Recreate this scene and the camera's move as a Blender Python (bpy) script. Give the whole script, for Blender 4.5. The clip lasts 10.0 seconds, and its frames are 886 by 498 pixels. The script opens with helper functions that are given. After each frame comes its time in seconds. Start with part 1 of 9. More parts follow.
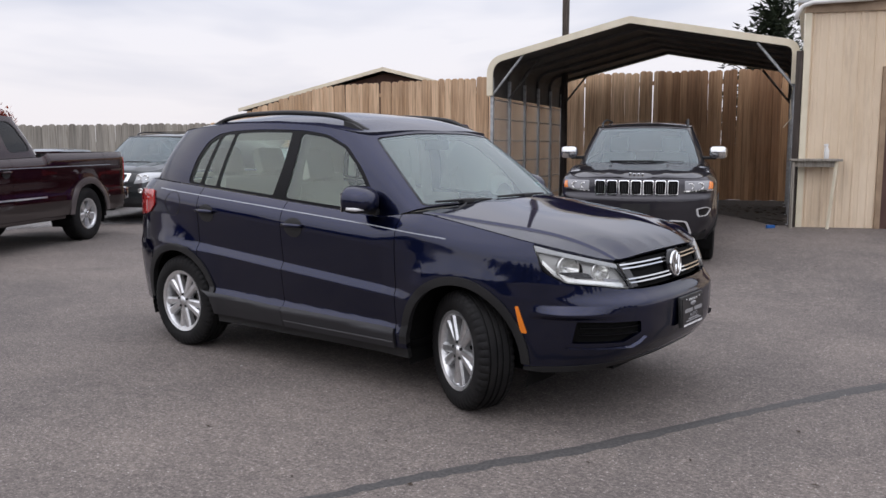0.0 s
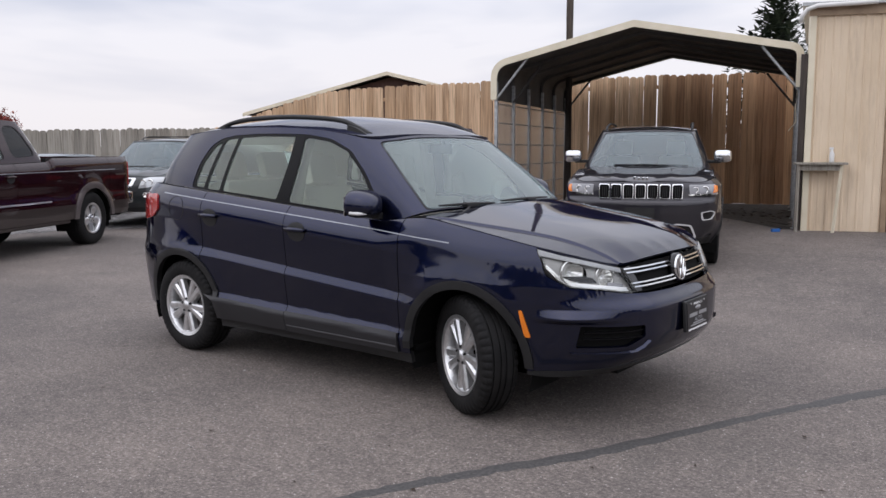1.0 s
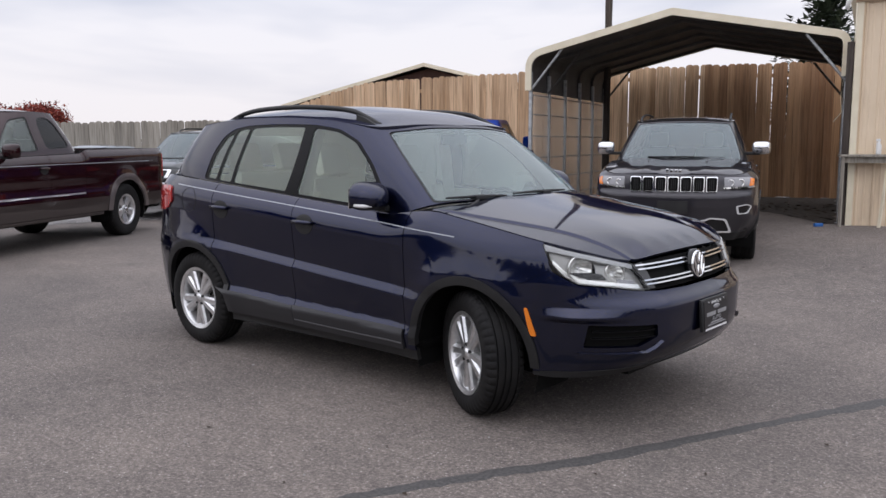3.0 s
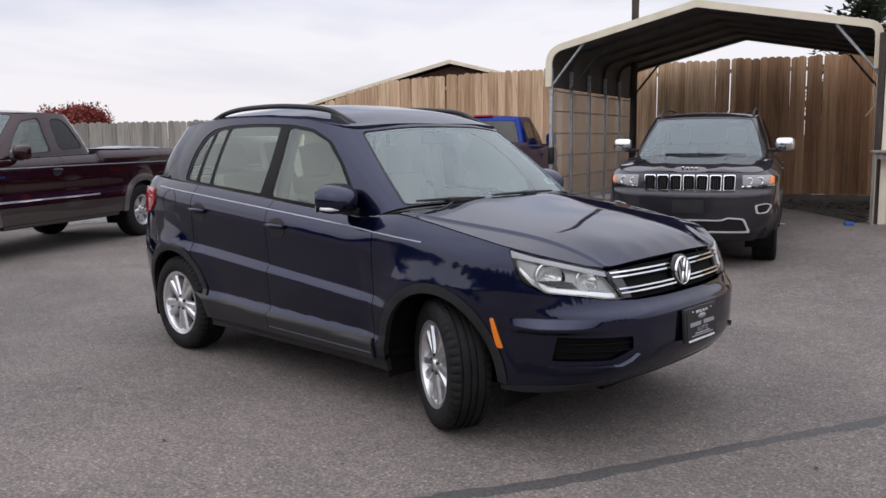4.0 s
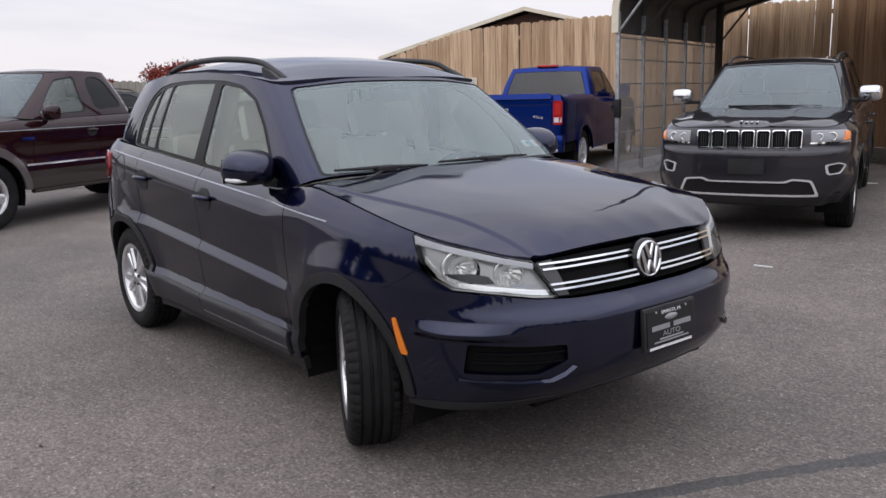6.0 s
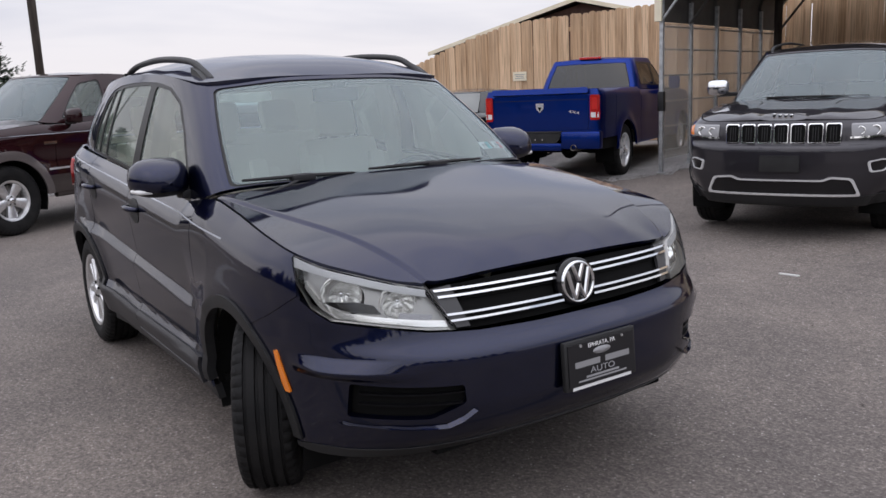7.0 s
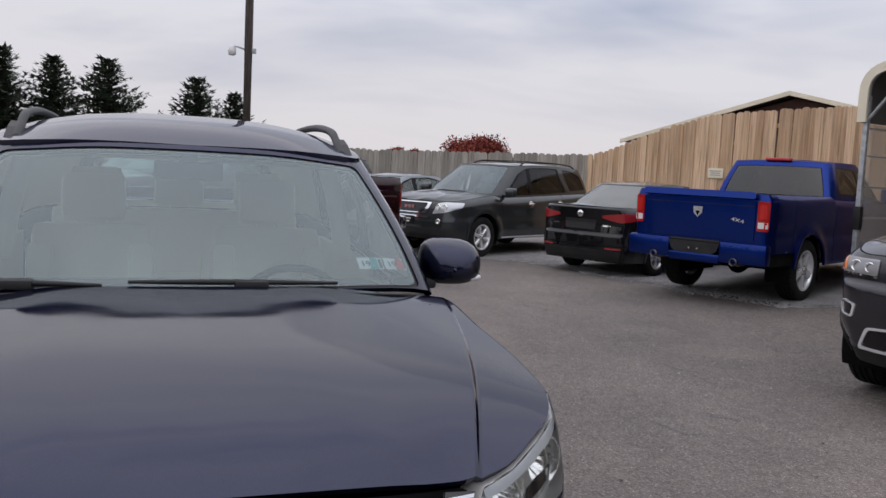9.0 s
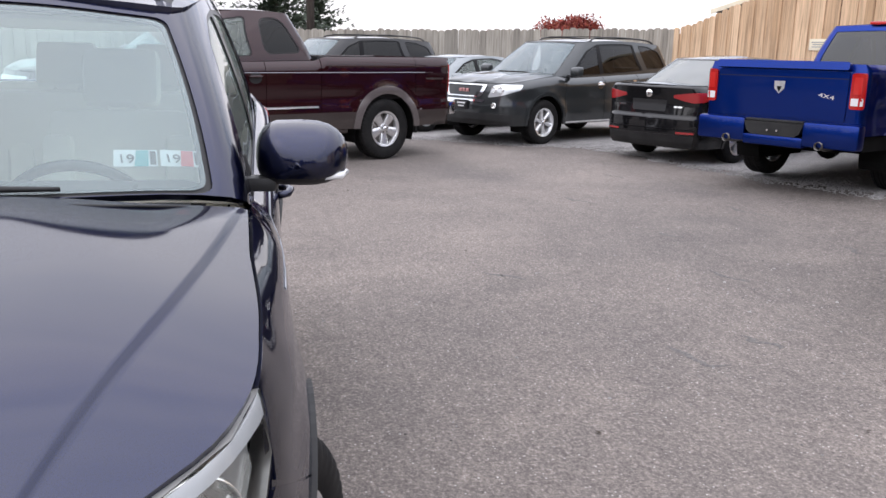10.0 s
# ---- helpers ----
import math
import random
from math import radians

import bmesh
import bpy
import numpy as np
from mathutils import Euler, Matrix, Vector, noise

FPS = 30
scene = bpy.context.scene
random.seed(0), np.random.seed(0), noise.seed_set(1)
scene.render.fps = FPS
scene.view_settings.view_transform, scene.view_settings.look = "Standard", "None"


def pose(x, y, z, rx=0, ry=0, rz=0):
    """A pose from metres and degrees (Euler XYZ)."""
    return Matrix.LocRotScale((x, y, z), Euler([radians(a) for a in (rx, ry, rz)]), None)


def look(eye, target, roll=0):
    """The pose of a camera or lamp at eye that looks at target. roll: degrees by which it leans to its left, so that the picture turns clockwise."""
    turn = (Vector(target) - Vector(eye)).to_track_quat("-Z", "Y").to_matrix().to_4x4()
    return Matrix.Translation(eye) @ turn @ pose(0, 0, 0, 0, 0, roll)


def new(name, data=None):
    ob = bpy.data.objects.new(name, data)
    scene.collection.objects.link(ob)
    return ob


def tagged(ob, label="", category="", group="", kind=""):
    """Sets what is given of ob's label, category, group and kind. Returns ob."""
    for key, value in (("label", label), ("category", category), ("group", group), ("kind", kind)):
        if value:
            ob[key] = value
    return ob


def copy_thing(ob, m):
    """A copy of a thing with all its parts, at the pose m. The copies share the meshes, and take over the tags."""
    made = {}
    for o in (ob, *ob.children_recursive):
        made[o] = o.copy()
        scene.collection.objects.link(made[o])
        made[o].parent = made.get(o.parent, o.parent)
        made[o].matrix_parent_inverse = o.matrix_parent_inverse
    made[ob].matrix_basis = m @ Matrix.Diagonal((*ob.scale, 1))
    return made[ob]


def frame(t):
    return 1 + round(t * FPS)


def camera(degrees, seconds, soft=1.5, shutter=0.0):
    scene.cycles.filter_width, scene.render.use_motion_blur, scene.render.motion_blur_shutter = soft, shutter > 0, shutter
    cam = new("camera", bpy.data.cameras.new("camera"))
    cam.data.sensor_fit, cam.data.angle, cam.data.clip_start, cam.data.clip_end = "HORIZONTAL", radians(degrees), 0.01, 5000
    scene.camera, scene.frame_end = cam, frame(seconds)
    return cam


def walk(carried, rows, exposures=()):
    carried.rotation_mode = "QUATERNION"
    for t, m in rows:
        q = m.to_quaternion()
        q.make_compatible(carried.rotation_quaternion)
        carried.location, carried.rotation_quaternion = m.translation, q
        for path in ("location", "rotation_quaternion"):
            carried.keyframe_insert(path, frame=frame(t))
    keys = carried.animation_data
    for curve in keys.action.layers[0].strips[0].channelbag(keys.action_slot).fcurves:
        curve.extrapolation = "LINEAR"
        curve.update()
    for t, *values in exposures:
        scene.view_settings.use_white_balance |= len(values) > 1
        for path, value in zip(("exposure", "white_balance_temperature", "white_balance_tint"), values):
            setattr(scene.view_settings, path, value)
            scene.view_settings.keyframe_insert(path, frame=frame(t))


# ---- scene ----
cam = camera(55.9, 10.0)
PATH = [
    (0, (4.026, -4.643, 1.505), (2.823, -3.064, 1.259), 0.0),
    (0.5, (4.027, -4.64, 1.504), (2.822, -3.061, 1.264), -0.1),
    (1, (4.022, -4.626, 1.503), (2.81, -3.053, 1.267), -0.1),
    (1.5, (4.053, -4.621, 1.504), (2.821, -3.063, 1.269), -0.2),
    (2, (4.098, -4.614, 1.505), (2.824, -3.089, 1.281), -0.4),
    (2.3, (4.122, -4.607, 1.502), (2.819, -3.108, 1.268), -0.4),
    (2.5, (4.128, -4.578, 1.499), (2.816, -3.089, 1.244), -0.2),
    (2.7, (4.115, -4.506, 1.496), (2.807, -3.017, 1.228), -0.3),
    (3, (4.089, -4.365, 1.493), (2.796, -2.86, 1.239), -0.1),
    (4.5, (4.257, -3.677, 1.508), (2.854, -2.277, 1.24), -1.0),
    (5, (4.249, -3.383, 1.485), (2.823, -2.01, 1.202), -1.5),
    (5.5, (4.234, -3.095, 1.509), (2.763, -1.782, 1.175), -1.7),
    (7, (4.295, -1.974, 1.504), (2.666, -0.874, 1.132), -2.4),
    (7.3, (4.267, -1.728, 1.499), (2.605, -0.674, 1.143), -3.6),
    (7.5, (4.237, -1.557, 1.496), (2.545, -0.542, 1.167), -3.1),
    (7.8, (4.176, -1.284, 1.487), (2.448, -0.326, 1.173), -1.5),
    (8, (4.114, -1.092, 1.488), (2.365, -0.183, 1.151), -1.0),
    (8.2, (4.018, -0.891, 1.503), (2.228, -0.046, 1.216), 0.6),
    (8.5, (3.863, -0.582, 1.532), (2.051, 0.221, 1.259), 2.4),
    (8.7, (3.8, -0.377, 1.548), (1.973, 0.403, 1.314), 4.6),
    (9, (3.708, -0.07, 1.561), (1.823, 0.57, 1.372), 2.8),
    (9.2, (3.616, 0.133, 1.552), (1.706, 0.665, 1.286), 3.4),
    (9.5, (3.431, 0.435, 1.525), (1.519, 0.912, 1.183), 2.4),
    (9.7, (3.254, 0.632, 1.509), (1.361, 1.084, 1.047), 1.2),
    (10, (2.951, 0.926, 1.483), (1.048, 1.335, 1.023), 1.3),
]
EXPOSURES = [(0.0, 0.0, 6500, 16), (5.0, 0.02, 6500, 16), (7.5, -0.04, 6500, 16), (8.3, -0.06, 6500, 16), (9.0, -0.32, 6500, 16), (9.5, -0.20, 6500, 16), (9.7, 0.1, 6500, 16), (9.85, 0.47, 6500, 16), (10.0, 0.70, 6500, 16)]
walk(cam, [(t, look(eye, target, roll)) for t, eye, target, roll in PATH], EXPOSURES)

# ---------------------------------------------------------------- sky and sun
SUN_EL, SUN_AZ = 50.0, -70.0   # degrees: height, and bearing in the plan (x towards y)
world = bpy.data.worlds.new("overcast_sky")
scene.world = world
world.use_nodes = True
wn, wl = world.node_tree.nodes, world.node_tree.links
wn.clear()
w_out, w_bg = wn.new("ShaderNodeOutputWorld"), wn.new("ShaderNodeBackground")
w_sky = wn.new("ShaderNodeTexSky")
w_sky.sky_type, w_sky.sun_disc = "NISHITA", False
w_sky.sun_elevation, w_sky.sun_rotation = radians(SUN_EL), radians(90 - SUN_AZ)
w_sky.air_density, w_sky.dust_density = 1.0, 3.0
w_tc, w_map = wn.new("ShaderNodeTexCoord"), wn.new("ShaderNodeMapping")
w_map.inputs["Scale"].default_value = (1.0, 1.0, 5.0)
w_n1, w_n2 = wn.new("ShaderNodeTexNoise"), wn.new("ShaderNodeTexNoise")
for nd, sc, de, di in ((w_n1, 1.7, 4, 0.6), (w_n2, 4.5, 3, 0.3)):
    nd.inputs["Scale"].default_value, nd.inputs["Detail"].default_value, nd.inputs["Distortion"].default_value = sc, de, di
    wl.new(w_map.outputs["Vector"], nd.inputs["Vector"])
wl.new(w_tc.outputs["Generated"], w_map.inputs["Vector"])
w_add = wn.new("ShaderNodeMath")
w_add.operation = "MULTIPLY_ADD"
w_add.inputs[1].default_value = 0.35
wl.new(w_n2.outputs["Fac"], w_add.inputs[0])
wl.new(w_n1.outputs["Fac"], w_add.inputs[2])
w_ramp = wn.new("ShaderNodeValToRGB")
w_ramp.color_ramp.elements[0].position, w_ramp.color_ramp.elements[0].color = 0.44, (3.3, 4.1, 5.5, 1)
w_ramp.color_ramp.elements[1].position, w_ramp.color_ramp.elements[1].color = 0.76, (7.6, 7.9, 8.3, 1)
# the cloud sheet has less relief overhead than low over the horizon
w_even, w_z0, w_calm = wn.new("ShaderNodeMapRange"), wn.new("ShaderNodeSeparateXYZ"), wn.new("ShaderNodeMix")
w_even.interpolation_type = "SMOOTHSTEP"
w_even.inputs["From Min"].default_value, w_even.inputs["From Max"].default_value = 0.18, 0.40
w_even.inputs["To Max"].default_value = 0.65
w_calm.inputs["B"].default_value = 0.69
wl.new(w_tc.outputs["Generated"], w_z0.inputs[0])
wl.new(w_z0.outputs["Z"], w_even.inputs["Value"])
wl.new(w_even.outputs[0], w_calm.inputs["Factor"])
wl.new(w_add.outputs[0], w_calm.inputs["A"])
wl.new(w_calm.outputs["Result"], w_ramp.inputs["Fac"])
# paler, warmer band low over the horizon
w_sep, w_band = wn.new("ShaderNodeSeparateXYZ"), wn.new("ShaderNodeMapRange")
wl.new(w_tc.outputs["Generated"], w_sep.inputs[0])
wl.new(w_sep.outputs["Z"], w_band.inputs["Value"])
w_band.inputs["From Min"].default_value, w_band.inputs["From Max"].default_value = 0.0, 0.22
w_band.inputs["To Min"].default_value, w_band.inputs["To Max"].default_value = 0.75, 0.0
w_m1, w_m2 = wn.new("ShaderNodeMixRGB"), wn.new("ShaderNodeMixRGB")
w_m1.inputs["Color2"].default_value = (8.0, 7.8, 7.7, 1)
wl.new(w_band.outputs[0], w_m1.inputs["Fac"])
wl.new(w_ramp.outputs["Color"], w_m1.inputs["Color1"])
w_m2.inputs["Fac"].default_value = 0.92
wl.new(w_sky.outputs["Color"], w_m2.inputs["Color1"])
wl.new(w_m1.outputs["Color"], w_m2.inputs["Color2"])
# an overcast sky grows brighter towards the zenith
w_zen, w_m3 = wn.new("ShaderNodeMapRange"), wn.new("ShaderNodeMixRGB")
wl.new(w_sep.outputs["Z"], w_zen.inputs["Value"])
w_zen.inputs["From Min"].default_value, w_zen.inputs["From Max"].default_value = 0.15, 1.0
w_zen.inputs["To Min"].default_value, w_zen.inputs["To Max"].default_value = 1.0, 1.9
w_m3.blend_type = "MULTIPLY"
w_m3.inputs["Fac"].default_value = 1.0
wl.new(w_m2.outputs["Color"], w_m3.inputs["Color1"])
wl.new(w_zen.outputs[0], w_m3.inputs["Color2"])
wl.new(w_m3.outputs["Color"], w_bg.inputs["Color"])
w_bg.inputs["Strength"].default_value = 0.12
wl.new(w_bg.outputs["Background"], w_out.inputs["Surface"])

sun = new("sun", bpy.data.lights.new("sun", "SUN"))
sun.data.energy, sun.data.angle, sun.data.color = 0.8, radians(170), (1.0, 0.96, 0.9)
sun.matrix_basis = look((0, 0, 0), (-math.cos(radians(SUN_EL)) * math.cos(radians(SUN_AZ)), -math.cos(radians(SUN_EL)) * math.sin(radians(SUN_AZ)), -math.sin(radians(SUN_EL))))
sun.location = (0, 0, 30)
# ---------------------------------------------------------------- helpers of this scene
def part(name, verts, faces, material, parent=None, label="", smooth=True, normals=None, mats=None):
    """One mesh object from plain vertex and face lists, under a thing or a part."""
    me = bpy.data.meshes.new(name)
    me.from_pydata([tuple(v) for v in verts], [], [tuple(f) for f in faces])
    for m in (material if isinstance(material, (list, tuple)) else [material]):
        me.materials.append(m)
    me.polygons.foreach_set("use_smooth", [smooth] * len(me.polygons))
    if mats:
        me.polygons.foreach_set("material_index", mats)
    if normals is not None:
        me.normals_split_custom_set([tuple(n) for n in normals])
    ob = new(name, me)
    if parent:
        ob.parent = parent
    return tagged(ob, label) if label else ob


def bpart(name, bm, material, parent=None, label="", smooth=True, sharp=35):
    me = bpy.data.meshes.new(name)
    bmesh.ops.recalc_face_normals(bm, faces=bm.faces)
    bm.to_mesh(me)
    bm.free()
    me.materials.append(material)
    me.polygons.foreach_set("use_smooth", [smooth] * len(me.polygons))
    if smooth and sharp:
        me.set_sharp_from_angle(angle=radians(sharp))
    ob = new(name, me)
    if parent:
        ob.parent = parent
    return tagged(ob, label) if label else ob


def thing(name, m, label, category, group="", kind=""):
    ob = new(name)
    ob.empty_display_size = 0.1
    ob.matrix_basis = m
    return tagged(ob, label, category, group, kind)


def bm_box(bm, x0, x1, y0, y1, z0, z1, m=None, bevel=0.0):
    r = bmesh.ops.create_cube(bm, size=1)["verts"]
    for v in r:
        v.co = Vector(((x0 + x1) / 2 + v.co.x * (x1 - x0), (y0 + y1) / 2 + v.co.y * (y1 - y0), (z0 + z1) / 2 + v.co.z * (z1 - z0)))
        if m:
            v.co = m @ v.co
    if bevel:
        es = list({e for v in r for e in v.link_edges})
        bmesh.ops.bevel(bm, geom=es, offset=bevel, segments=2, affect="EDGES", profile=0.6)


def bm_rod(bm, a, b, r0, r1=None, seg=10):
    a, b = Vector(a), Vector(b)
    d = b - a
    m = Matrix.Translation((a + b) / 2) @ d.to_track_quat("Z", "Y").to_matrix().to_4x4()
    bmesh.ops.create_cone(bm, cap_ends=True, segments=seg, radius1=r0, radius2=r0 if r1 is None else r1, depth=d.length, matrix=m)


def tube(points, radius, seg=10, flat=1.0):
    """Vertices and faces of a tube along points; radius a number or a list; flat squeezes its height."""
    vs, fs = [], []
    pts = [Vector(p) for p in points]
    n = len(pts)
    for i, p in enumerate(pts):
        d = (pts[min(i + 1, n - 1)] - pts[max(i - 1, 0)]).normalized()
        side = d.cross(Vector((0, 0, 1)))
        side = side.normalized() if side.length > 1e-4 else Vector((1, 0, 0))
        up = side.cross(d)
        r = radius[i] if isinstance(radius, (list, tuple)) else radius
        for k in range(seg):
            a = 2 * math.pi * k / seg
            vs.append(p + side * (r * math.cos(a)) + up * (r * flat * math.sin(a)))
    for i in range(n - 1):
        for k in range(seg):
            fs.append((i * seg + k, i * seg + (k + 1) % seg, (i + 1) * seg + (k + 1) % seg, (i + 1) * seg + k))
    fs.append(tuple(range(seg - 1, -1, -1)))
    fs.append(tuple((n - 1) * seg + k for k in range(seg)))
    return vs, fs


def curve_through(pts, per=8):
    """A smooth polyline (Catmull-Rom) through points of any dimension."""
    p = np.array(pts, float)
    p = np.vstack([2 * p[0] - p[1], p, 2 * p[-1] - p[-2]])
    out = []
    for i in range(1, len(p) - 2):
        for k in range(per):
            t = k / per
            a, b, c, d = p[i - 1], p[i], p[i + 1], p[i + 2]
            out.append(0.5 * (2 * b + (c - a) * t + (2 * a - 5 * b + 4 * c - d) * t * t + (3 * b - a - 3 * c + d) * t ** 3))
    out.append(p[-2])
    return np.array(out)


def rounded(pts, r, seg=5):
    """A closed outline with its corners rounded."""
    out, n = [], len(pts)
    for i in range(n):
        a, b, c = (np.array(pts[(i + k) % n], float) for k in (-1, 0, 1))
        rr = r[i] if isinstance(r, (list, tuple)) else r
        la, lc = np.linalg.norm(a - b), np.linalg.norm(c - b)
        k = min(rr, la * 0.45, lc * 0.45)
        if k < 1e-4:
            out.append(tuple(b))
            continue
        p, q = b + (a - b) * k / la, b + (c - b) * k / lc
        for s in range(seg + 1):
            t = s / seg
            out.append(tuple((1 - t) ** 2 * p + 2 * t * (1 - t) * b + t * t * q))
    return out


def line(*pairs, soft=0.0):
    """A curve through pairs; soft rounds its corners over that length."""
    xs, ys = zip(*sorted(pairs))
    if not soft:
        return lambda x: np.interp(x, xs, ys)
    g = np.linspace(xs[0], xs[-1], 800)
    d = g[1] - g[0]
    k = max(1, int(3 * soft / d))
    y = np.interp(g, xs, ys)
    y = np.r_[y[0] + (y[1] - y[0]) * np.arange(-k, 0), y, y[-1] + (y[-1] - y[-2]) * np.arange(1, k + 1)]
    w = np.exp(-0.5 * (np.arange(-k, k + 1) * d / soft) ** 2)
    y = np.convolve(y, w / w.sum(), "valid")
    return lambda x: np.interp(x, g, y)


class Ring:
    """The lower body: a plan outline from nose to tail, set in by height, seen as one band round the car. u runs from the nose
    (0) along the left side (+) or right side (-); v is the height."""
    def __init__(self, pts, front, side, rear, ztop):
        c = curve_through(pts, 12)
        self.c = c
        self.u = np.r_[0, np.cumsum(np.linalg.norm(np.diff(c, axis=0), axis=1))]
        self.L = self.u[-1]
        t = np.gradient(c, axis=0)
        t[0], t[-1] = (0, 1), (0, -1)
        n = np.stack([t[:, 1], -t[:, 0]], 1)
        self.n = n / np.linalg.norm(n, axis=1)[:, None]
        self.front, self.side, self.rear, self.ztop = front, side, rear, ztop

    def pos(self, u, v):
        u, v = np.asarray(u, float), np.asarray(v, float)
        w = (u + self.L) % (2 * self.L) - self.L
        s, a = np.where(w < 0, -1.0, 1.0), np.abs(w)
        ox, oy = np.interp(a, self.u, self.c[:, 0]), np.interp(a, self.u, self.c[:, 1])
        nx, ny = np.interp(a, self.u, self.n[:, 0]), np.interp(a, self.u, self.n[:, 1])
        k = np.hypot(nx, ny)
        nx, ny = nx / k, ny / k
        inset = np.maximum(nx, 0) ** 2 * self.front(v) + ny ** 2 * self.side(v, ox, self.ztop(ox) - v) + np.maximum(-nx, 0) ** 2 * self.rear(v)
        return np.stack([ox - nx * inset, s * (oy - ny * inset), v + 0 * ox], -1)

    def top(self, u):
        w = np.abs((np.asarray(u) + self.L) % (2 * self.L) - self.L)
        return self.ztop(np.interp(w, self.u, self.c[:, 0]))

    def ux(self, x, z):
        g = np.linspace(0.0, self.L, 500)
        q = self.pos(g, np.full(500, float(z)))[:, 0]
        return float(np.interp(-x, np.maximum.accumulate(-q), g))

    def uy(self, y, z, tail=False):
        half = self.ux(0, z)
        g = np.linspace(self.L, half, 400) if tail else np.linspace(0.0, half, 400)
        q = np.maximum.accumulate(self.pos(g, np.full(400, float(z)))[:, 1])
        u = float(np.interp(abs(y), q, g))
        return (2 * self.L - u if y < 0 else u) if tail else math.copysign(u, y)

    def side_pts(self, pts, s=1):
        return [(s * self.ux(x, z), z) for x, z in pts]

    def front_pts(self, pts):
        return [(self.uy(y, z), z) for y, z in pts]

    def rear_pts(self, pts):
        return [(self.uy(y, z, True), z) for y, z in pts]


class House:
    """The glasshouse: lofted between a base line and a roof line of like points. v: 0 at the base, 1 at the roof."""
    def __init__(self, base, roof, bulge=0.02):
        self.b, self.r, self.bulge = curve_through(base, 12), curve_through(roof, 12), bulge
        m = (self.b + self.r) / 2
        self.u = np.r_[0, np.cumsum(np.linalg.norm(np.diff(m, axis=0), axis=1))]
        self.L = self.u[-1]

    def idx(self, i):
        return float(np.interp(i * 12, np.arange(len(self.u)), self.u))

    def pos(self, u, v):
        u, v = np.asarray(u, float), np.asarray(v, float)
        w = (u + self.L) % (2 * self.L) - self.L
        s, a = np.where(w < 0, -1.0, 1.0), np.abs(w)
        B = np.stack([np.interp(a, self.u, self.b[:, i]) for i in range(3)], -1)
        R = np.stack([np.interp(a, self.u, self.r[:, i]) for i in range(3)], -1)
        p = B + (R - B) * v[..., None]
        k = 1 + self.bulge * 4 * v * (1 - v)
        mid = (self.b[0, 0] + self.b[-1, 0]) / 2
        p[..., 0] = mid + (p[..., 0] - mid) * (1 + (k - 1) * 0.4)
        p[..., 1] *= k * s
        return p

    def side_pts(self, pts, s=1):
        out = []
        g = np.linspace(0.0, self.L, 400)
        z0, z1 = self.pos(g, np.zeros(400))[:, 2], self.pos(g, np.ones(400))[:, 2]
        for x, z in pts:
            v = 0.5
            for _ in range(8):
                u = float(np.interp(-x, np.maximum.accumulate(-self.pos(g, np.full(400, v))[:, 0]), g))
                a, b = np.interp(u, g, z0), np.interp(u, g, z1)
                v = float(min(max((z - a) / (b - a), -0.1), 1.1))
            out.append((s * u, v))
        return out


class Cap:
    """A roof or hood: a height over (x, y)."""
    def __init__(self, z):
        self.z = z

    def pos(self, u, v):
        u, v = np.asarray(u, float), np.asarray(v, float)
        return np.stack([u, v, self.z(u, v)], -1)


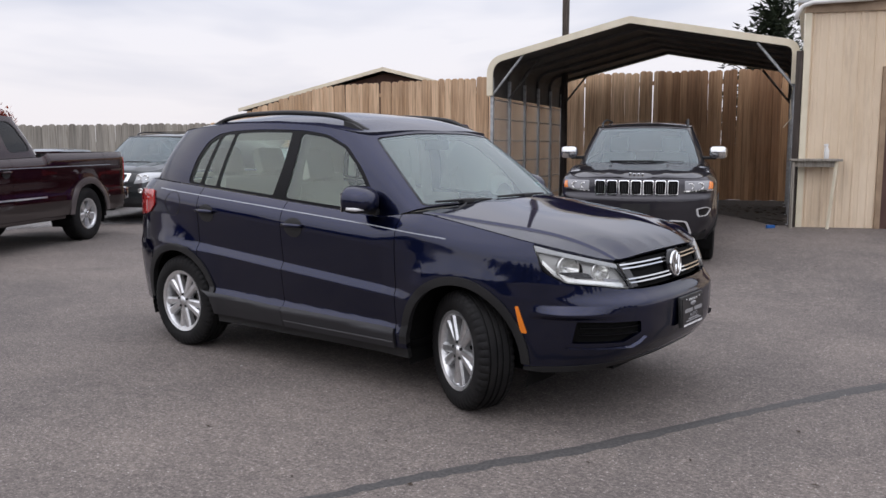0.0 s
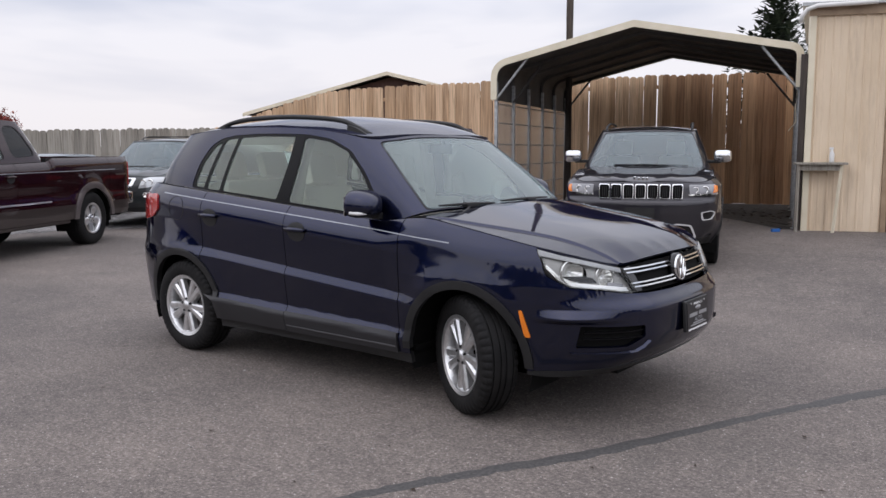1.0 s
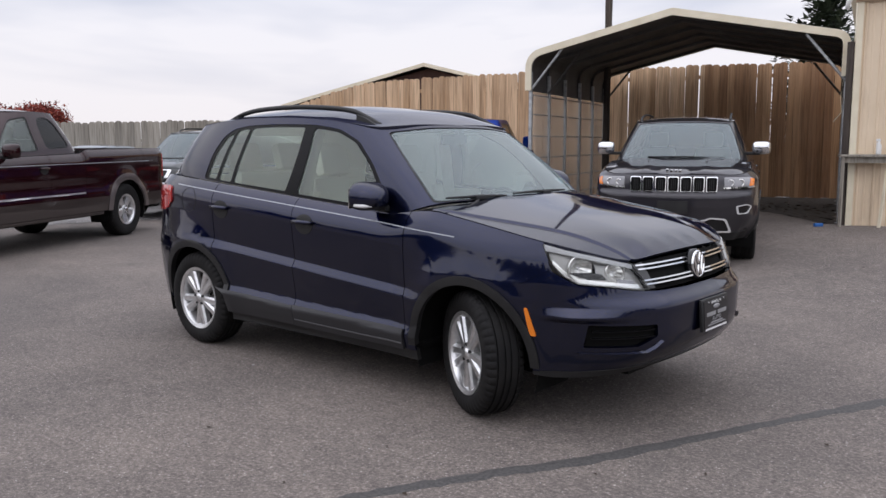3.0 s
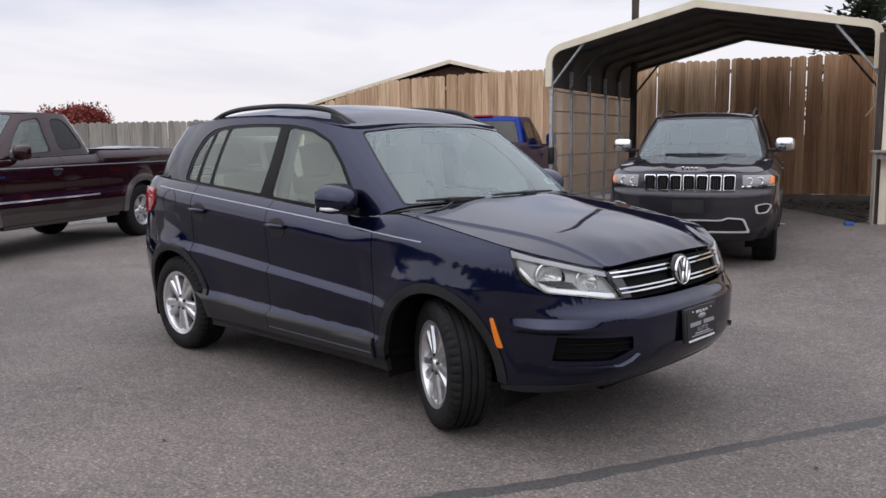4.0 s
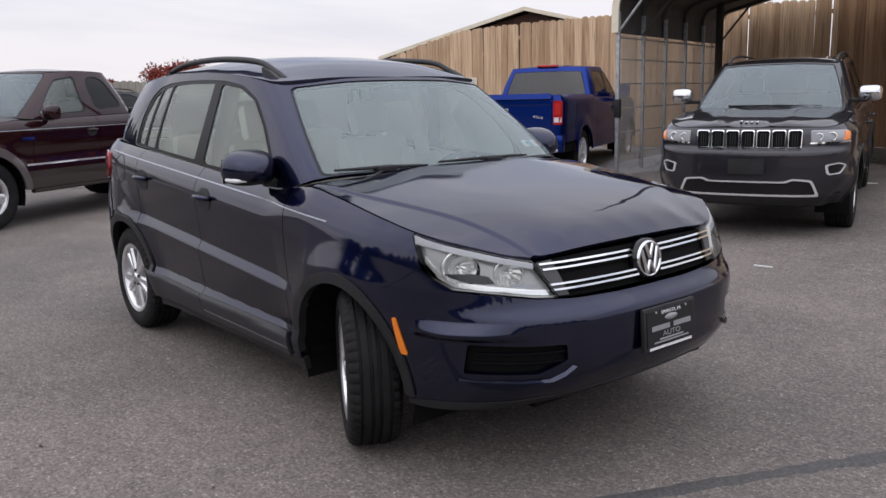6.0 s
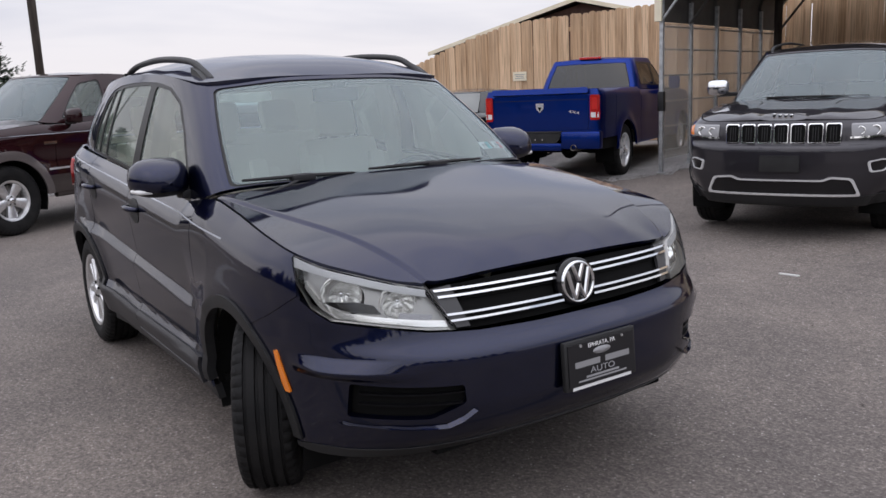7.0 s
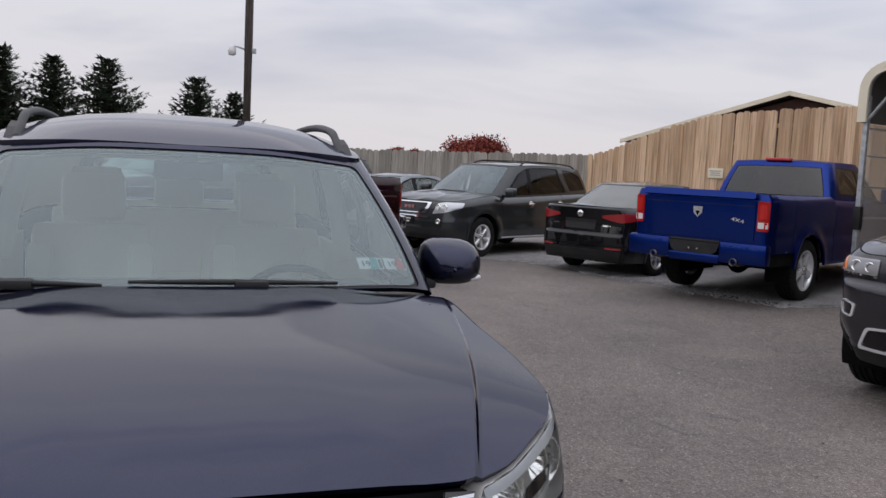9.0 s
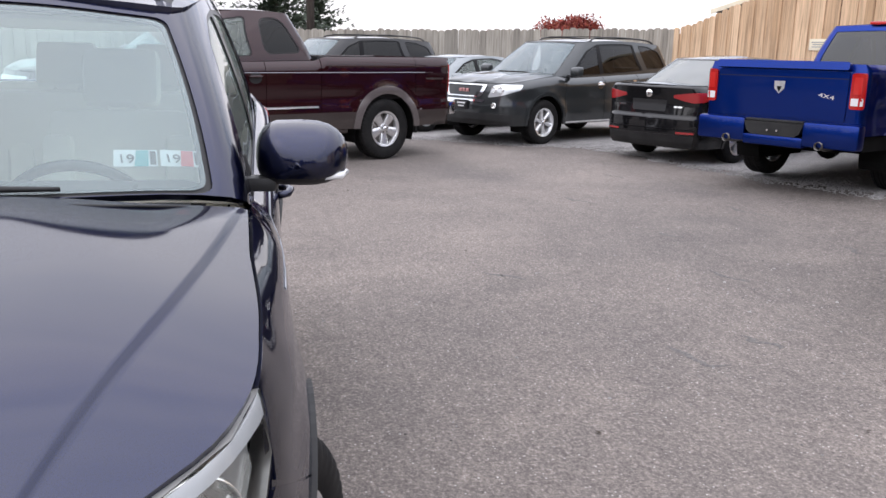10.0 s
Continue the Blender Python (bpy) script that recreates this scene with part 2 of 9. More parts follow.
def patch(name, surf, loops, material, parent, step=(0.06, 0.06), off=0.0, thick=0.012, label="", centre=(0, 0, 0.6), flip=False, shear=0.0, e=2e-3):
    """A panel: an outline (with holes after it) in a surface's own coordinates, cut into a fine grid, laid on the surface and
    given thickness; its normals are the surface's own."""
    from mathutils.geometry import tessellate_polygon
    flat = [(float(a), float(b)) for lp in loops for a, b in lp]
    tris = tessellate_polygon([[Vector((a, b, 0)) for a, b in lp] for lp in loops])
    bm = bmesh.new()
    vs = [bm.verts.new((a, b, 0)) for a, b in flat]
    for t in tris:
        if len(set(t)) == 3:
            try:
                bm.faces.new([vs[i] for i in t])
            except ValueError:
                pass
    lo, hi = np.min(flat, 0), np.max(flat, 0)
    for ax in (0, 1):
        n = int((hi[ax] - lo[ax]) / step[ax])
        for k in range(1, n + 1):
            co = [0, 0, 0]
            co[ax] = lo[ax] + (hi[ax] - lo[ax]) * k / (n + 1)
            no = [0, 0, 0]
            no[ax] = 1
            if ax == 1 and shear:
                no[0] = -shear
                co[0] = (lo[0] + hi[0]) / 2
                co[1] = lo[1] - abs(shear) * (hi[0] - lo[0]) / 2 + (hi[1] - lo[1] + abs(shear) * (hi[0] - lo[0])) * k / (n + 1)
            bmesh.ops.bisect_plane(bm, geom=bm.verts[:] + bm.edges[:] + bm.faces[:], dist=1e-5, plane_co=co, plane_no=no)
    bmesh.ops.dissolve_degenerate(bm, dist=1e-5, edges=bm.edges[:])
    bm.verts.index_update()
    uv = np.array([v.co[:2] for v in bm.verts])
    faces = [[v.index for v in f.verts] for f in bm.faces if f.calc_area() > 1e-9]
    bm.free()
    P = surf.pos(uv[:, 0], uv[:, 1])
    pane = 0.12 if name in ("windshield", "rear_window", "hood") else 0.03
    eu = max(e, pane if isinstance(surf, House) else 0.016 if isinstance(surf, Ring) else 0)
    e = max(e, pane if isinstance(surf, House) else 0)
    du = surf.pos(uv[:, 0] + eu, uv[:, 1]) - surf.pos(uv[:, 0] - eu, uv[:, 1])
    dv = surf.pos(uv[:, 0], uv[:, 1] + e) - surf.pos(uv[:, 0], uv[:, 1] - e)
    N = np.cross(du, dv)
    N /= np.maximum(np.linalg.norm(N, axis=1), 1e-12)[:, None]
    way = np.sign(((P - np.array(centre)) * N).sum(1).mean()) * (-1 if flip else 1)
    N *= way
    top, low = P + N * off, P + N * (off - thick)
    k = len(P)
    A = []
    Pl, Nl = P.tolist(), N.tolist()
    for f in faces:
        sx = sy = sz = 0.0
        for i in range(len(f)):
            (ax, ay, az), (bx, by, bz) = Pl[f[i - 1]], Pl[f[i]]
            sx, sy, sz = sx + (ay - by) * (az + bz), sy + (az - bz) * (ax + bx), sz + (ax - bx) * (ay + by)
        nx, ny, nz = Nl[f[0]]
        A.append(f if sx * nx + sy * ny + sz * nz > 0 else f[::-1])
    count = {}
    for f in A:
        for i in range(len(f)):
            a, b = f[i], f[(i + 1) % len(f)]
            count[(a, b)] = 1
    if thick <= 0:
        return part(name, top, A, material, parent, label, True, [N[i] for f in A for i in f])
    rim = [(b, a, a + k, b + k) for a, b in count if (b, a) not in count]
    allf = A + [[i + k for i in f[::-1]] for f in A] + rim
    V = np.vstack([top, low])
    nor = [N[i] for f in A for i in f] + [-N[i] for f in A for i in f[::-1]]
    for r in rim:
        a, b, c = (V[r[i]] for i in (0, 1, 2))
        q = np.cross(b - a, c - a)
        q = q / max(np.linalg.norm(q), 1e-12)
        nor += [q] * 4
    return part(name, V, allf, material, parent, label, True, nor)


def revolve(profile, seg=64, axis_pts=False, wave=None):
    """Vertices and faces of a profile of (radius, along) turned about the y axis. wave(i, k): a change of radius."""
    vs, fs, n = [], [], len(profile)
    for k in range(seg):
        a = 2 * math.pi * k / seg
        for i, (r, y) in enumerate(profile):
            rr = r + (wave(i, k) if wave else 0)
            vs.append((rr * math.cos(a), y, rr * math.sin(a)))
    for k in range(seg):
        j = (k + 1) % seg
        for i in range(n - 1):
            fs.append((k * n + i, j * n + i, j * n + i + 1, k * n + i + 1))
    return vs, fs

# ---------------------------------------------------------------- materials
def material(name, base=(0.5, 0.5, 0.5), rough=0.5, metal=0.0, **kw):
    m = bpy.data.materials.new(name)
    m.use_nodes = True
    b = m.node_tree.nodes["Principled BSDF"]
    b.inputs["Base Color"].default_value = (*base, 1)
    b.inputs["Roughness"].default_value, b.inputs["Metallic"].default_value = rough, metal
    for key, v in kw.items():
        b.inputs[key.replace("_", " ")].default_value = v
    return m


def nodes_of(m):
    return m.node_tree.nodes, m.node_tree.links, m.node_tree.nodes["Principled BSDF"]


def noise_node(m, scale, detail=4, rough=0.55, coord="Object", stretch=None, distort=0.0):
    n, l, b = nodes_of(m)
    tc, t = n.new("ShaderNodeTexCoord"), n.new("ShaderNodeTexNoise")
    t.inputs["Scale"].default_value, t.inputs["Detail"].default_value, t.inputs["Roughness"].default_value = scale, detail, rough
    t.inputs["Distortion"].default_value = distort
    if stretch:
        mp = n.new("ShaderNodeMapping")
        mp.inputs["Scale"].default_value = stretch
        l.new(tc.outputs[coord], mp.inputs["Vector"])
        l.new(mp.outputs["Vector"], t.inputs["Vector"])
    else:
        l.new(tc.outputs[coord], t.inputs["Vector"])
    return t.outputs["Fac"]


def ramp(m, src, *stops):
    n, l, b = nodes_of(m)
    r = n.new("ShaderNodeValToRGB")
    e = r.color_ramp.elements
    while len(e) < len(stops):
        e.new(0.5)
    for el, (p, c) in zip(e, stops):
        el.position, el.color = p, (*c, 1) if len(c) == 3 else c
    l.new(src, r.inputs["Fac"])
    return r.outputs["Color"]


def mix(m, a, b2, fac, mode="MIX"):
    n, l, b = nodes_of(m)
    x = n.new("ShaderNodeMixRGB")
    x.blend_type = mode
    for s, key in ((a, "Color1"), (b2, "Color2"), (fac, "Fac")):
        if isinstance(s, (int, float)):
            x.inputs[key].default_value = s
        elif isinstance(s, tuple):
            x.inputs[key].default_value = (*s, 1)
        else:
            l.new(s, x.inputs[key])
    return x.outputs["Color"]


def bump(m, src, strength=0.3, dist=0.01):
    n, l, b = nodes_of(m)
    k = n.new("ShaderNodeBump")
    k.inputs["Strength"].default_value, k.inputs["Distance"].default_value = strength, dist
    l.new(src, k.inputs["Height"])
    l.new(k.outputs["Normal"], b.inputs["Normal"])
    return k


def colour_to(m, src, key="Base Color"):
    n, l, b = nodes_of(m)
    l.new(src, b.inputs[key])


def math_node(m, op, a, b2=None):
    n, l, b = nodes_of(m)
    x = n.new("ShaderNodeMath")
    x.operation = op
    for i, s in enumerate((a, b2)):
        if s is None:
            continue
        if isinstance(s, (int, float)):
            x.inputs[i].default_value = s
        else:
            l.new(s, x.inputs[i])
    return x.outputs[0]


def random_of(m, info="object"):
    n, l, b = nodes_of(m)
    if info == "object":
        return n.new("ShaderNodeObjectInfo").outputs["Random"]
    return n.new("ShaderNodeNewGeometry").outputs["Random Per Island"]


def car_paint(name, base, metal=0.35, rough=0.32, dust=(0.32, 0.30, 0.28), coat=1.0, ior=1.5):
    """Clear-coated paint with a faint flake and a film of dust."""
    m = material(name, base, rough, metal, Coat_Weight=coat, Coat_Roughness=0.03, Coat_IOR=ior, Specular_IOR_Level=0.05, Specular_Tint=(*(0.35 * c / max(base) for c in base), 1))
    fl = ramp(m, noise_node(m, 900, 1), (0.35, tuple(c * 0.8 for c in base)), (0.7, tuple(min(1, c * 1.25) for c in base)))
    film = ramp(m, noise_node(m, 2.2, 6, 0.65), (0.45, (0, 0, 0)), (0.95, (0.012, 0.012, 0.012)))
    colour_to(m, mix(m, fl, dust, film))
    colour_to(m, ramp(m, noise_node(m, 3.0, 5), (0.4, (0.03,) * 3), (0.8, (0.07,) * 3)), "Coat Roughness")
    return m


def glass(name, tint=(0.82, 0.9, 0.87), rough=0.0, ior=1.5, haze=0.0, film=(0.72, 0.76, 0.72)):
    """A clear pane: what is behind it shows, tinted, under a mirror film that grows with the angle."""
    m = bpy.data.materials.new(name)
    m.use_nodes = True
    n, l = m.node_tree.nodes, m.node_tree.links
    n.clear()
    out, tr, gl, fr, mx = (n.new("ShaderNode" + k) for k in ("OutputMaterial", "BsdfTransparent", "BsdfGlossy", "Fresnel", "MixShader"))
    tr.inputs["Color"].default_value = (*tint, 1)
    gl.inputs["Roughness"].default_value = rough
    fr.inputs["IOR"].default_value = ior
    l.new(fr.outputs[0], mx.inputs[0])
    l.new(tr.outputs[0], mx.inputs[1])
    l.new(gl.outputs[0], mx.inputs[2])
    if haze:
        # a pale scattering film: dust and smears, plus sky sheen put into its colour
        df, m2, tn, tx = (n.new("ShaderNode" + k) for k in ("BsdfDiffuse", "MixShader", "TexCoord", "TexNoise"))
        df.inputs["Color"].default_value = (*film, 1)
        tx.inputs["Scale"].default_value, tx.inputs["Detail"].default_value = 1.2, 2
        l.new(tn.outputs["Object"], tx.inputs["Vector"])
        mr = n.new("ShaderNodeMapRange")
        mr.inputs["From Min"].default_value, mr.inputs["From Max"].default_value = 0.3, 0.75
        mr.inputs["To Min"].default_value, mr.inputs["To Max"].default_value = haze * 0.75, haze * 1.25
        l.new(tx.outputs["Fac"], mr.inputs["Value"])
        l.new(mr.outputs[0], m2.inputs[0])
        l.new(mx.outputs[0], m2.inputs[1])
        l.new(df.outputs[0], m2.inputs[2])
        mx = m2
    l.new(mx.outputs[0], out.inputs["Surface"])
    return m


NAVY = car_paint("navy_paint", (0.0070, 0.0102, 0.0360), 0.92, 0.34, (0.10, 0.10, 0.12), coat=1.0, ior=1.52)
GREY_PAINT = car_paint("graphite_paint", (0.036, 0.034, 0.040), 0.6, 0.36, ior=1.5)
MAROON = car_paint("maroon_paint", (0.021, 0.0045, 0.0065), 0.3, 0.35, (0.2, 0.17, 0.15))
FLARE_PAINT = car_paint("flare_paint", (0.13, 0.112, 0.110), 0.3, 0.4)
TAN_PAINT = car_paint("pewter_paint", (0.062, 0.050, 0.047), 0.4, 0.4)
BLUE_PAINT = car_paint("royal_blue_paint", (0.0035, 0.025, 0.19), 0.9, 0.32, coat=0.5, ior=1.45)
GUN_PAINT = car_paint("gunmetal_paint", (0.042, 0.046, 0.048), 0.5, 0.3)
BLACK_PAINT = car_paint("black_paint", (0.008, 0.008, 0.009), 0.1, 0.3)
SILVER_PAINT = car_paint("silver_paint", (0.22, 0.24, 0.25), 0.5, 0.3)
CHROME = material("chrome", (0.78, 0.79, 0.80), 0.06, 1.0)
ALLOY = material("silver_alloy", (0.62, 0.63, 0.64), 0.28, 0.85)
colour_to(ALLOY, ramp(ALLOY, noise_node(ALLOY, 30, 4), (0.35, (0.66, 0.66, 0.66)), (0.7, (0.80, 0.81, 0.82))))
GALV = material("galvanised_steel", (0.42, 0.44, 0.45), 0.45, 0.35)
colour_to(GALV, ramp(GALV, noise_node(GALV, 14, 5), (0.35, (0.30, 0.31, 0.32)), (0.7, (0.50, 0.52, 0.53))))
PLASTIC = material("black_plastic", (0.022, 0.022, 0.024), 0.5, Specular_IOR_Level=0.35)
bump(PLASTIC, noise_node(PLASTIC, 500, 2), 0.15, 0.001)
colour_to(PLASTIC, ramp(PLASTIC, noise_node(PLASTIC, 4, 5), (0.35, (0.012, 0.012, 0.013)), (0.75, (0.026, 0.026, 0.026))))
GLOSS_BLACK = material("gloss_black", (0.006, 0.006, 0.007), 0.12)
SHELL = material("underbody_black", (0.006, 0.006, 0.006), 0.85, Specular_IOR_Level=0.12)
RUBBER = material("tyre_rubber", (0.018, 0.018, 0.019), 0.72, Specular_IOR_Level=0.25)
colour_to(RUBBER, ramp(RUBBER, noise_node(RUBBER, 9, 6), (0.35, (0.005, 0.005, 0.0055)), (0.8, (0.016, 0.015, 0.0145))))
bump(RUBBER, noise_node(RUBBER, 160, 3), 0.25, 0.002)
DISC = material("brake_disc", (0.16, 0.15, 0.14), 0.45, 0.8)
SEAL = material("rubber_seal", (0.010, 0.010, 0.011), 0.6)
GLASS_CLEAR = glass("clear_glass", (0.66, 0.78, 0.80), 0.0, 1.75, 0.16, (0.50, 0.66, 0.71))
GLASS_SIDE = glass("side_glass", (0.86, 0.98, 0.92), 0.0, 1.7, 0.10, (0.66, 0.80, 0.72))
GLASS_TINT = glass("privacy_glass", (0.06, 0.068, 0.07), 0.0, 1.45)
# rear panes whose reflected sky is painted into the film
GLASS_PALE = glass("pale_sheen_glass", (0.22, 0.25, 0.25), 0.06, 2.0, 0.16)
GLASS_SHEEN = glass("tinted_sheen_glass", (0.07, 0.085, 0.095), 0.0, 1.7, 0.035)
LENS = glass("lamp_lens", (0.97, 0.98, 0.98), 0.0, 1.35)
BEIGE = material("beige_leather", (0.52, 0.47, 0.40), 0.55)
bump(BEIGE, noise_node(BEIGE, 220, 3), 0.2, 0.002)
colour_to(BEIGE, ramp(BEIGE, noise_node(BEIGE, 6, 4), (0.3, (0.76, 0.71, 0.62)), (0.7, (0.82, 0.77, 0.68))))
DASH = material("grey_dashboard", (0.09, 0.09, 0.094), 0.6)
bump(DASH, noise_node(DASH, 300, 2), 0.2, 0.001)
DARK_TRIM = material("dark_cabin_trim", (0.02, 0.02, 0.02), 0.7)
LAMP_DARK = material("dark_lamp_bowl", (0.30, 0.30, 0.31), 0.2, 0.6)
LAMP_GREY = material("headlight_housing", (0.36, 0.357, 0.345), 0.3, 0.4)
BRIGHT_ALLOY = material("bright_alloy", (0.86, 0.87, 0.88), 0.24, 0.6)
REFLECTOR = material("reflector", (0.96, 0.96, 0.93), 0.18, 0.75)
AMBER = material("amber_lens", (0.85, 0.22, 0.01), 0.15, Coat_Weight=1.0)
DULL_RED_LENS = material("dull_red_lens", (0.34, 0.018, 0.020), 0.2, Coat_Weight=1.0)
RED_LENS = material("red_lens", (0.42, 0.012, 0.010), 0.12, Coat_Weight=1.0)
WHITE_LENS = material("white_lens", (0.72, 0.72, 0.72), 0.12, Coat_Weight=1.0)
WHITE = material("white_print", (0.78, 0.78, 0.78), 0.5)
GREY_PRINT = material("grey_print", (0.30, 0.30, 0.31), 0.5)
PLATE_BLACK = material("plate_black", (0.010, 0.010, 0.012), 0.3)
TEAL = material("teal_print", (0.01, 0.36, 0.38), 0.5)
RED_PRINT = material("red_print", (0.60, 0.03, 0.03), 0.5)


def asphalt():
    m = material("weathered_asphalt", (0.13, 0.125, 0.12), 0.9)
    n, l, b = nodes_of(m)
    grain = ramp(m, noise_node(m, 52, 8, 0.88), (0.36, (0.036, 0.033, 0.031)), (0.47, (0.118, 0.103, 0.095)), (0.56, (0.184, 0.163, 0.152)), (0.65, (0.46, 0.425, 0.395)))
    blot = ramp(m, noise_node(m, 0.35, 7, 0.6, distort=0.4), (0.34, (0.74, 0.73, 0.73)), (0.64, (1.14, 1.11, 1.07)))
    col = mix(m, grain, blot, 1.0, "MULTIPLY")
    vo = n.new("ShaderNodeTexVoronoi")
    tc = n.new("ShaderNodeTexCoord")
    l.new(tc.outputs["Object"], vo.inputs["Vector"])
    vo.inputs["Scale"].default_value = 42
    chip = ramp(m, vo.outputs["Distance"], (0.10, (1, 1, 1)), (0.20, (0, 0, 0)))
    rare = ramp(m, vo.outputs["Color"], (0.64, (0, 0, 0)), (0.72, (1, 1, 1)))
    col = mix(m, col, (0.44, 0.42, 0.40), mix(m, chip, rare, 1.0, "MULTIPLY"))
    patchy = ramp(m, noise_node(m, 1.7, 6, 0.65, distort=0.5), (0.40, (0.95, 0.94, 0.94)), (0.60, (1.09, 1.08, 1.07)))
    col = mix(m, col, patchy, 1.0, "MULTIPLY")
    mott = ramp(m, noise_node(m, 14, 7, 0.7), (0.36, (0.82, 0.81, 0.81)), (0.5, (1.0, 1.0, 1.0)), (0.66, (1.24, 1.23, 1.21)))
    col = mix(m, col, mott, 1.0, "MULTIPLY")
    stain = ramp(m, noise_node(m, 1.1, 5, 0.6, stretch=(1.0, 0.6, 1.0), distort=0.35), (0.58, (0, 0, 0)), (0.82, (0.45, 0.45, 0.45)))
    col = mix(m, col, (0.055, 0.053, 0.052), stain)
    colour_to(m, col)
    bump(m, noise_node(m, 120, 8, 0.85), 0.22, 0.002)
    return m


def gravel_mat():
    m = material("crushed_gravel", (0.25, 0.24, 0.23), 0.95)
    g = ramp(m, noise_node(m, 60, 4, 0.75), (0.3, (0.15, 0.148, 0.150)), (0.5, (0.31, 0.30, 0.30)), (0.72, (0.56, 0.55, 0.54)))
    colour_to(m, mix(m, g, ramp(m, noise_node(m, 0.9, 5), (0.35, (0.75, 0.74, 0.73)), (0.7, (1.1, 1.09, 1.07))), 1.0, "MULTIPLY"))
    bump(m, noise_node(m, 60, 4, 0.75), 0.9, 0.02)
    return m


def board_wood(name, dark, light, grey):
    m = material(name, light, 0.85)
    rnd = random_of(m)
    n, l, b = nodes_of(m)
    tone = ramp(m, rnd, (0.0, dark), (0.5, tuple((a + c) / 2 for a, c in zip(dark, light))), (1.0, light))
    tc, mp, off = n.new("ShaderNodeTexCoord"), n.new("ShaderNodeMapping"), n.new("ShaderNodeCombineXYZ")
    mp.inputs["Scale"].default_value = (34, 34, 1.0)
    k = math_node(m, "MULTIPLY", rnd, 60.0)
    l.new(k, off.inputs[0])
    l.new(k, off.inputs[2])
    l.new(off.outputs[0], mp.inputs["Location"])
    l.new(tc.outputs["Object"], mp.inputs["Vector"])
    t = n.new("ShaderNodeTexNoise")
    t.inputs["Scale"].default_value, t.inputs["Detail"].default_value, t.inputs["Distortion"].default_value = 1.0, 5, 0.8
    l.new(mp.outputs["Vector"], t.inputs["Vector"])
    grain = ramp(m, t.outputs["Fac"], (0.32, (0.45, 0.42, 0.40)), (0.52, (0.92, 0.91, 0.90)), (0.68, (1.15, 1.15, 1.15)))
    col = mix(m, tone, grain, 0.8, "MULTIPLY")
    wear = ramp(m, noise_node(m, 1.3, 5, 0.6, stretch=(1, 1, 0.5)), (0.45, (0, 0, 0)), (0.8, (0.6, 0.6, 0.6)))
    colour_to(m, mix(m, col, grey, wear))
    bump(m, t.outputs["Fac"], 0.35, 0.006)
    return m


ASPHALT, GRAVEL = asphalt(), gravel_mat()
TAR = material("crack_sealer", (0.05, 0.048, 0.047), 0.75)
colour_to(TAR, ramp(TAR, noise_node(TAR, 60, 5), (0.35, (0.040, 0.038, 0.037)), (0.75, (0.095, 0.090, 0.087))))
TAR_FAINT = material("old_crack", (0.085, 0.08, 0.078), 0.9)
colour_to(TAR_FAINT, ramp(TAR_FAINT, noise_node(TAR_FAINT, 40, 6, 0.8), (0.38, (0.055, 0.052, 0.050)), (0.62, (0.15, 0.138, 0.130))))
CEDAR = board_wood("tan_cedar", (0.48, 0.31, 0.18), (0.76, 0.54, 0.35), (0.60, 0.46, 0.33))
# browner boards, darkened further in colour for the shade behind the carport
CEDAR_BROWN_SHADE = board_wood("brown_cedar_shaded", (0.27, 0.145, 0.075), (0.50, 0.31, 0.175), (0.38, 0.26, 0.17))
GREY_WOOD = board_wood("weathered_grey_wood", (0.27, 0.25, 0.215), (0.44, 0.41, 0.355), (0.36, 0.345, 0.32))
CREAM = material("cream_steel", (0.66, 0.58, 0.42), 0.45)
colour_to(CREAM, ramp(CREAM, noise_node(CREAM, 3, 5), (0.35, (0.72, 0.65, 0.49)), (0.7, (0.82, 0.75, 0.59))))
SIDING = material("cream_ribbed_siding", (0.56, 0.44, 0.30), 0.5)
grime = ramp(SIDING, noise_node(SIDING, 5.0, 6, 0.7, stretch=(1, 1, 0.12)), (0.50, (0, 0, 0)), (0.82, (0.55, 0.55, 0.55)))
colour_to(SIDING, mix(SIDING, ramp(SIDING, noise_node(SIDING, 1.6, 6, 0.6, stretch=(1, 1, 0.25)), (0.35, (0.68, 0.54, 0.38)), (0.7, (0.82, 0.68, 0.51))), (0.30, 0.22, 0.15), grime))
TRIM_BROWN = material("tan_trim", (0.33, 0.235, 0.15), 0.55)
colour_to(TRIM_BROWN, ramp(TRIM_BROWN, noise_node(TRIM_BROWN, 5, 5), (0.35, (0.28, 0.195, 0.125)), (0.7, (0.38, 0.275, 0.18))))
# dark roofing colour; under the carport it also stands in for shade
ROOF_DARK = material("dark_roof_and_shade", (0.10, 0.095, 0.09), 0.6, 0.2)
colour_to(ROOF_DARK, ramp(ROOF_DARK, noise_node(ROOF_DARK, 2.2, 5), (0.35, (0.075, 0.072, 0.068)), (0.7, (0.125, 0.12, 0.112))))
SHED_BROWN = material("brown_barn_wall", (0.10, 0.055, 0.045), 0.8)
colour_to(SHED_BROWN, ramp(SHED_BROWN, noise_node(SHED_BROWN, 6, 5, stretch=(1, 1, 0.2)), (0.35, (0.08, 0.042, 0.035)), (0.7, (0.13, 0.075, 0.06))))
POLE_WOOD = material("creosote_pole", (0.055, 0.042, 0.035), 0.9)
colour_to(POLE_WOOD, ramp(POLE_WOOD, noise_node(POLE_WOOD, 20, 5, stretch=(1, 1, 0.1)), (0.35, (0.035, 0.028, 0.024)), (0.7, (0.085, 0.068, 0.058))))
bump(POLE_WOOD, noise_node(POLE_WOOD, 30, 4, stretch=(1, 1, 0.1)), 0.5, 0.01)
BARK = material("bark", (0.06, 0.045, 0.035), 0.95)
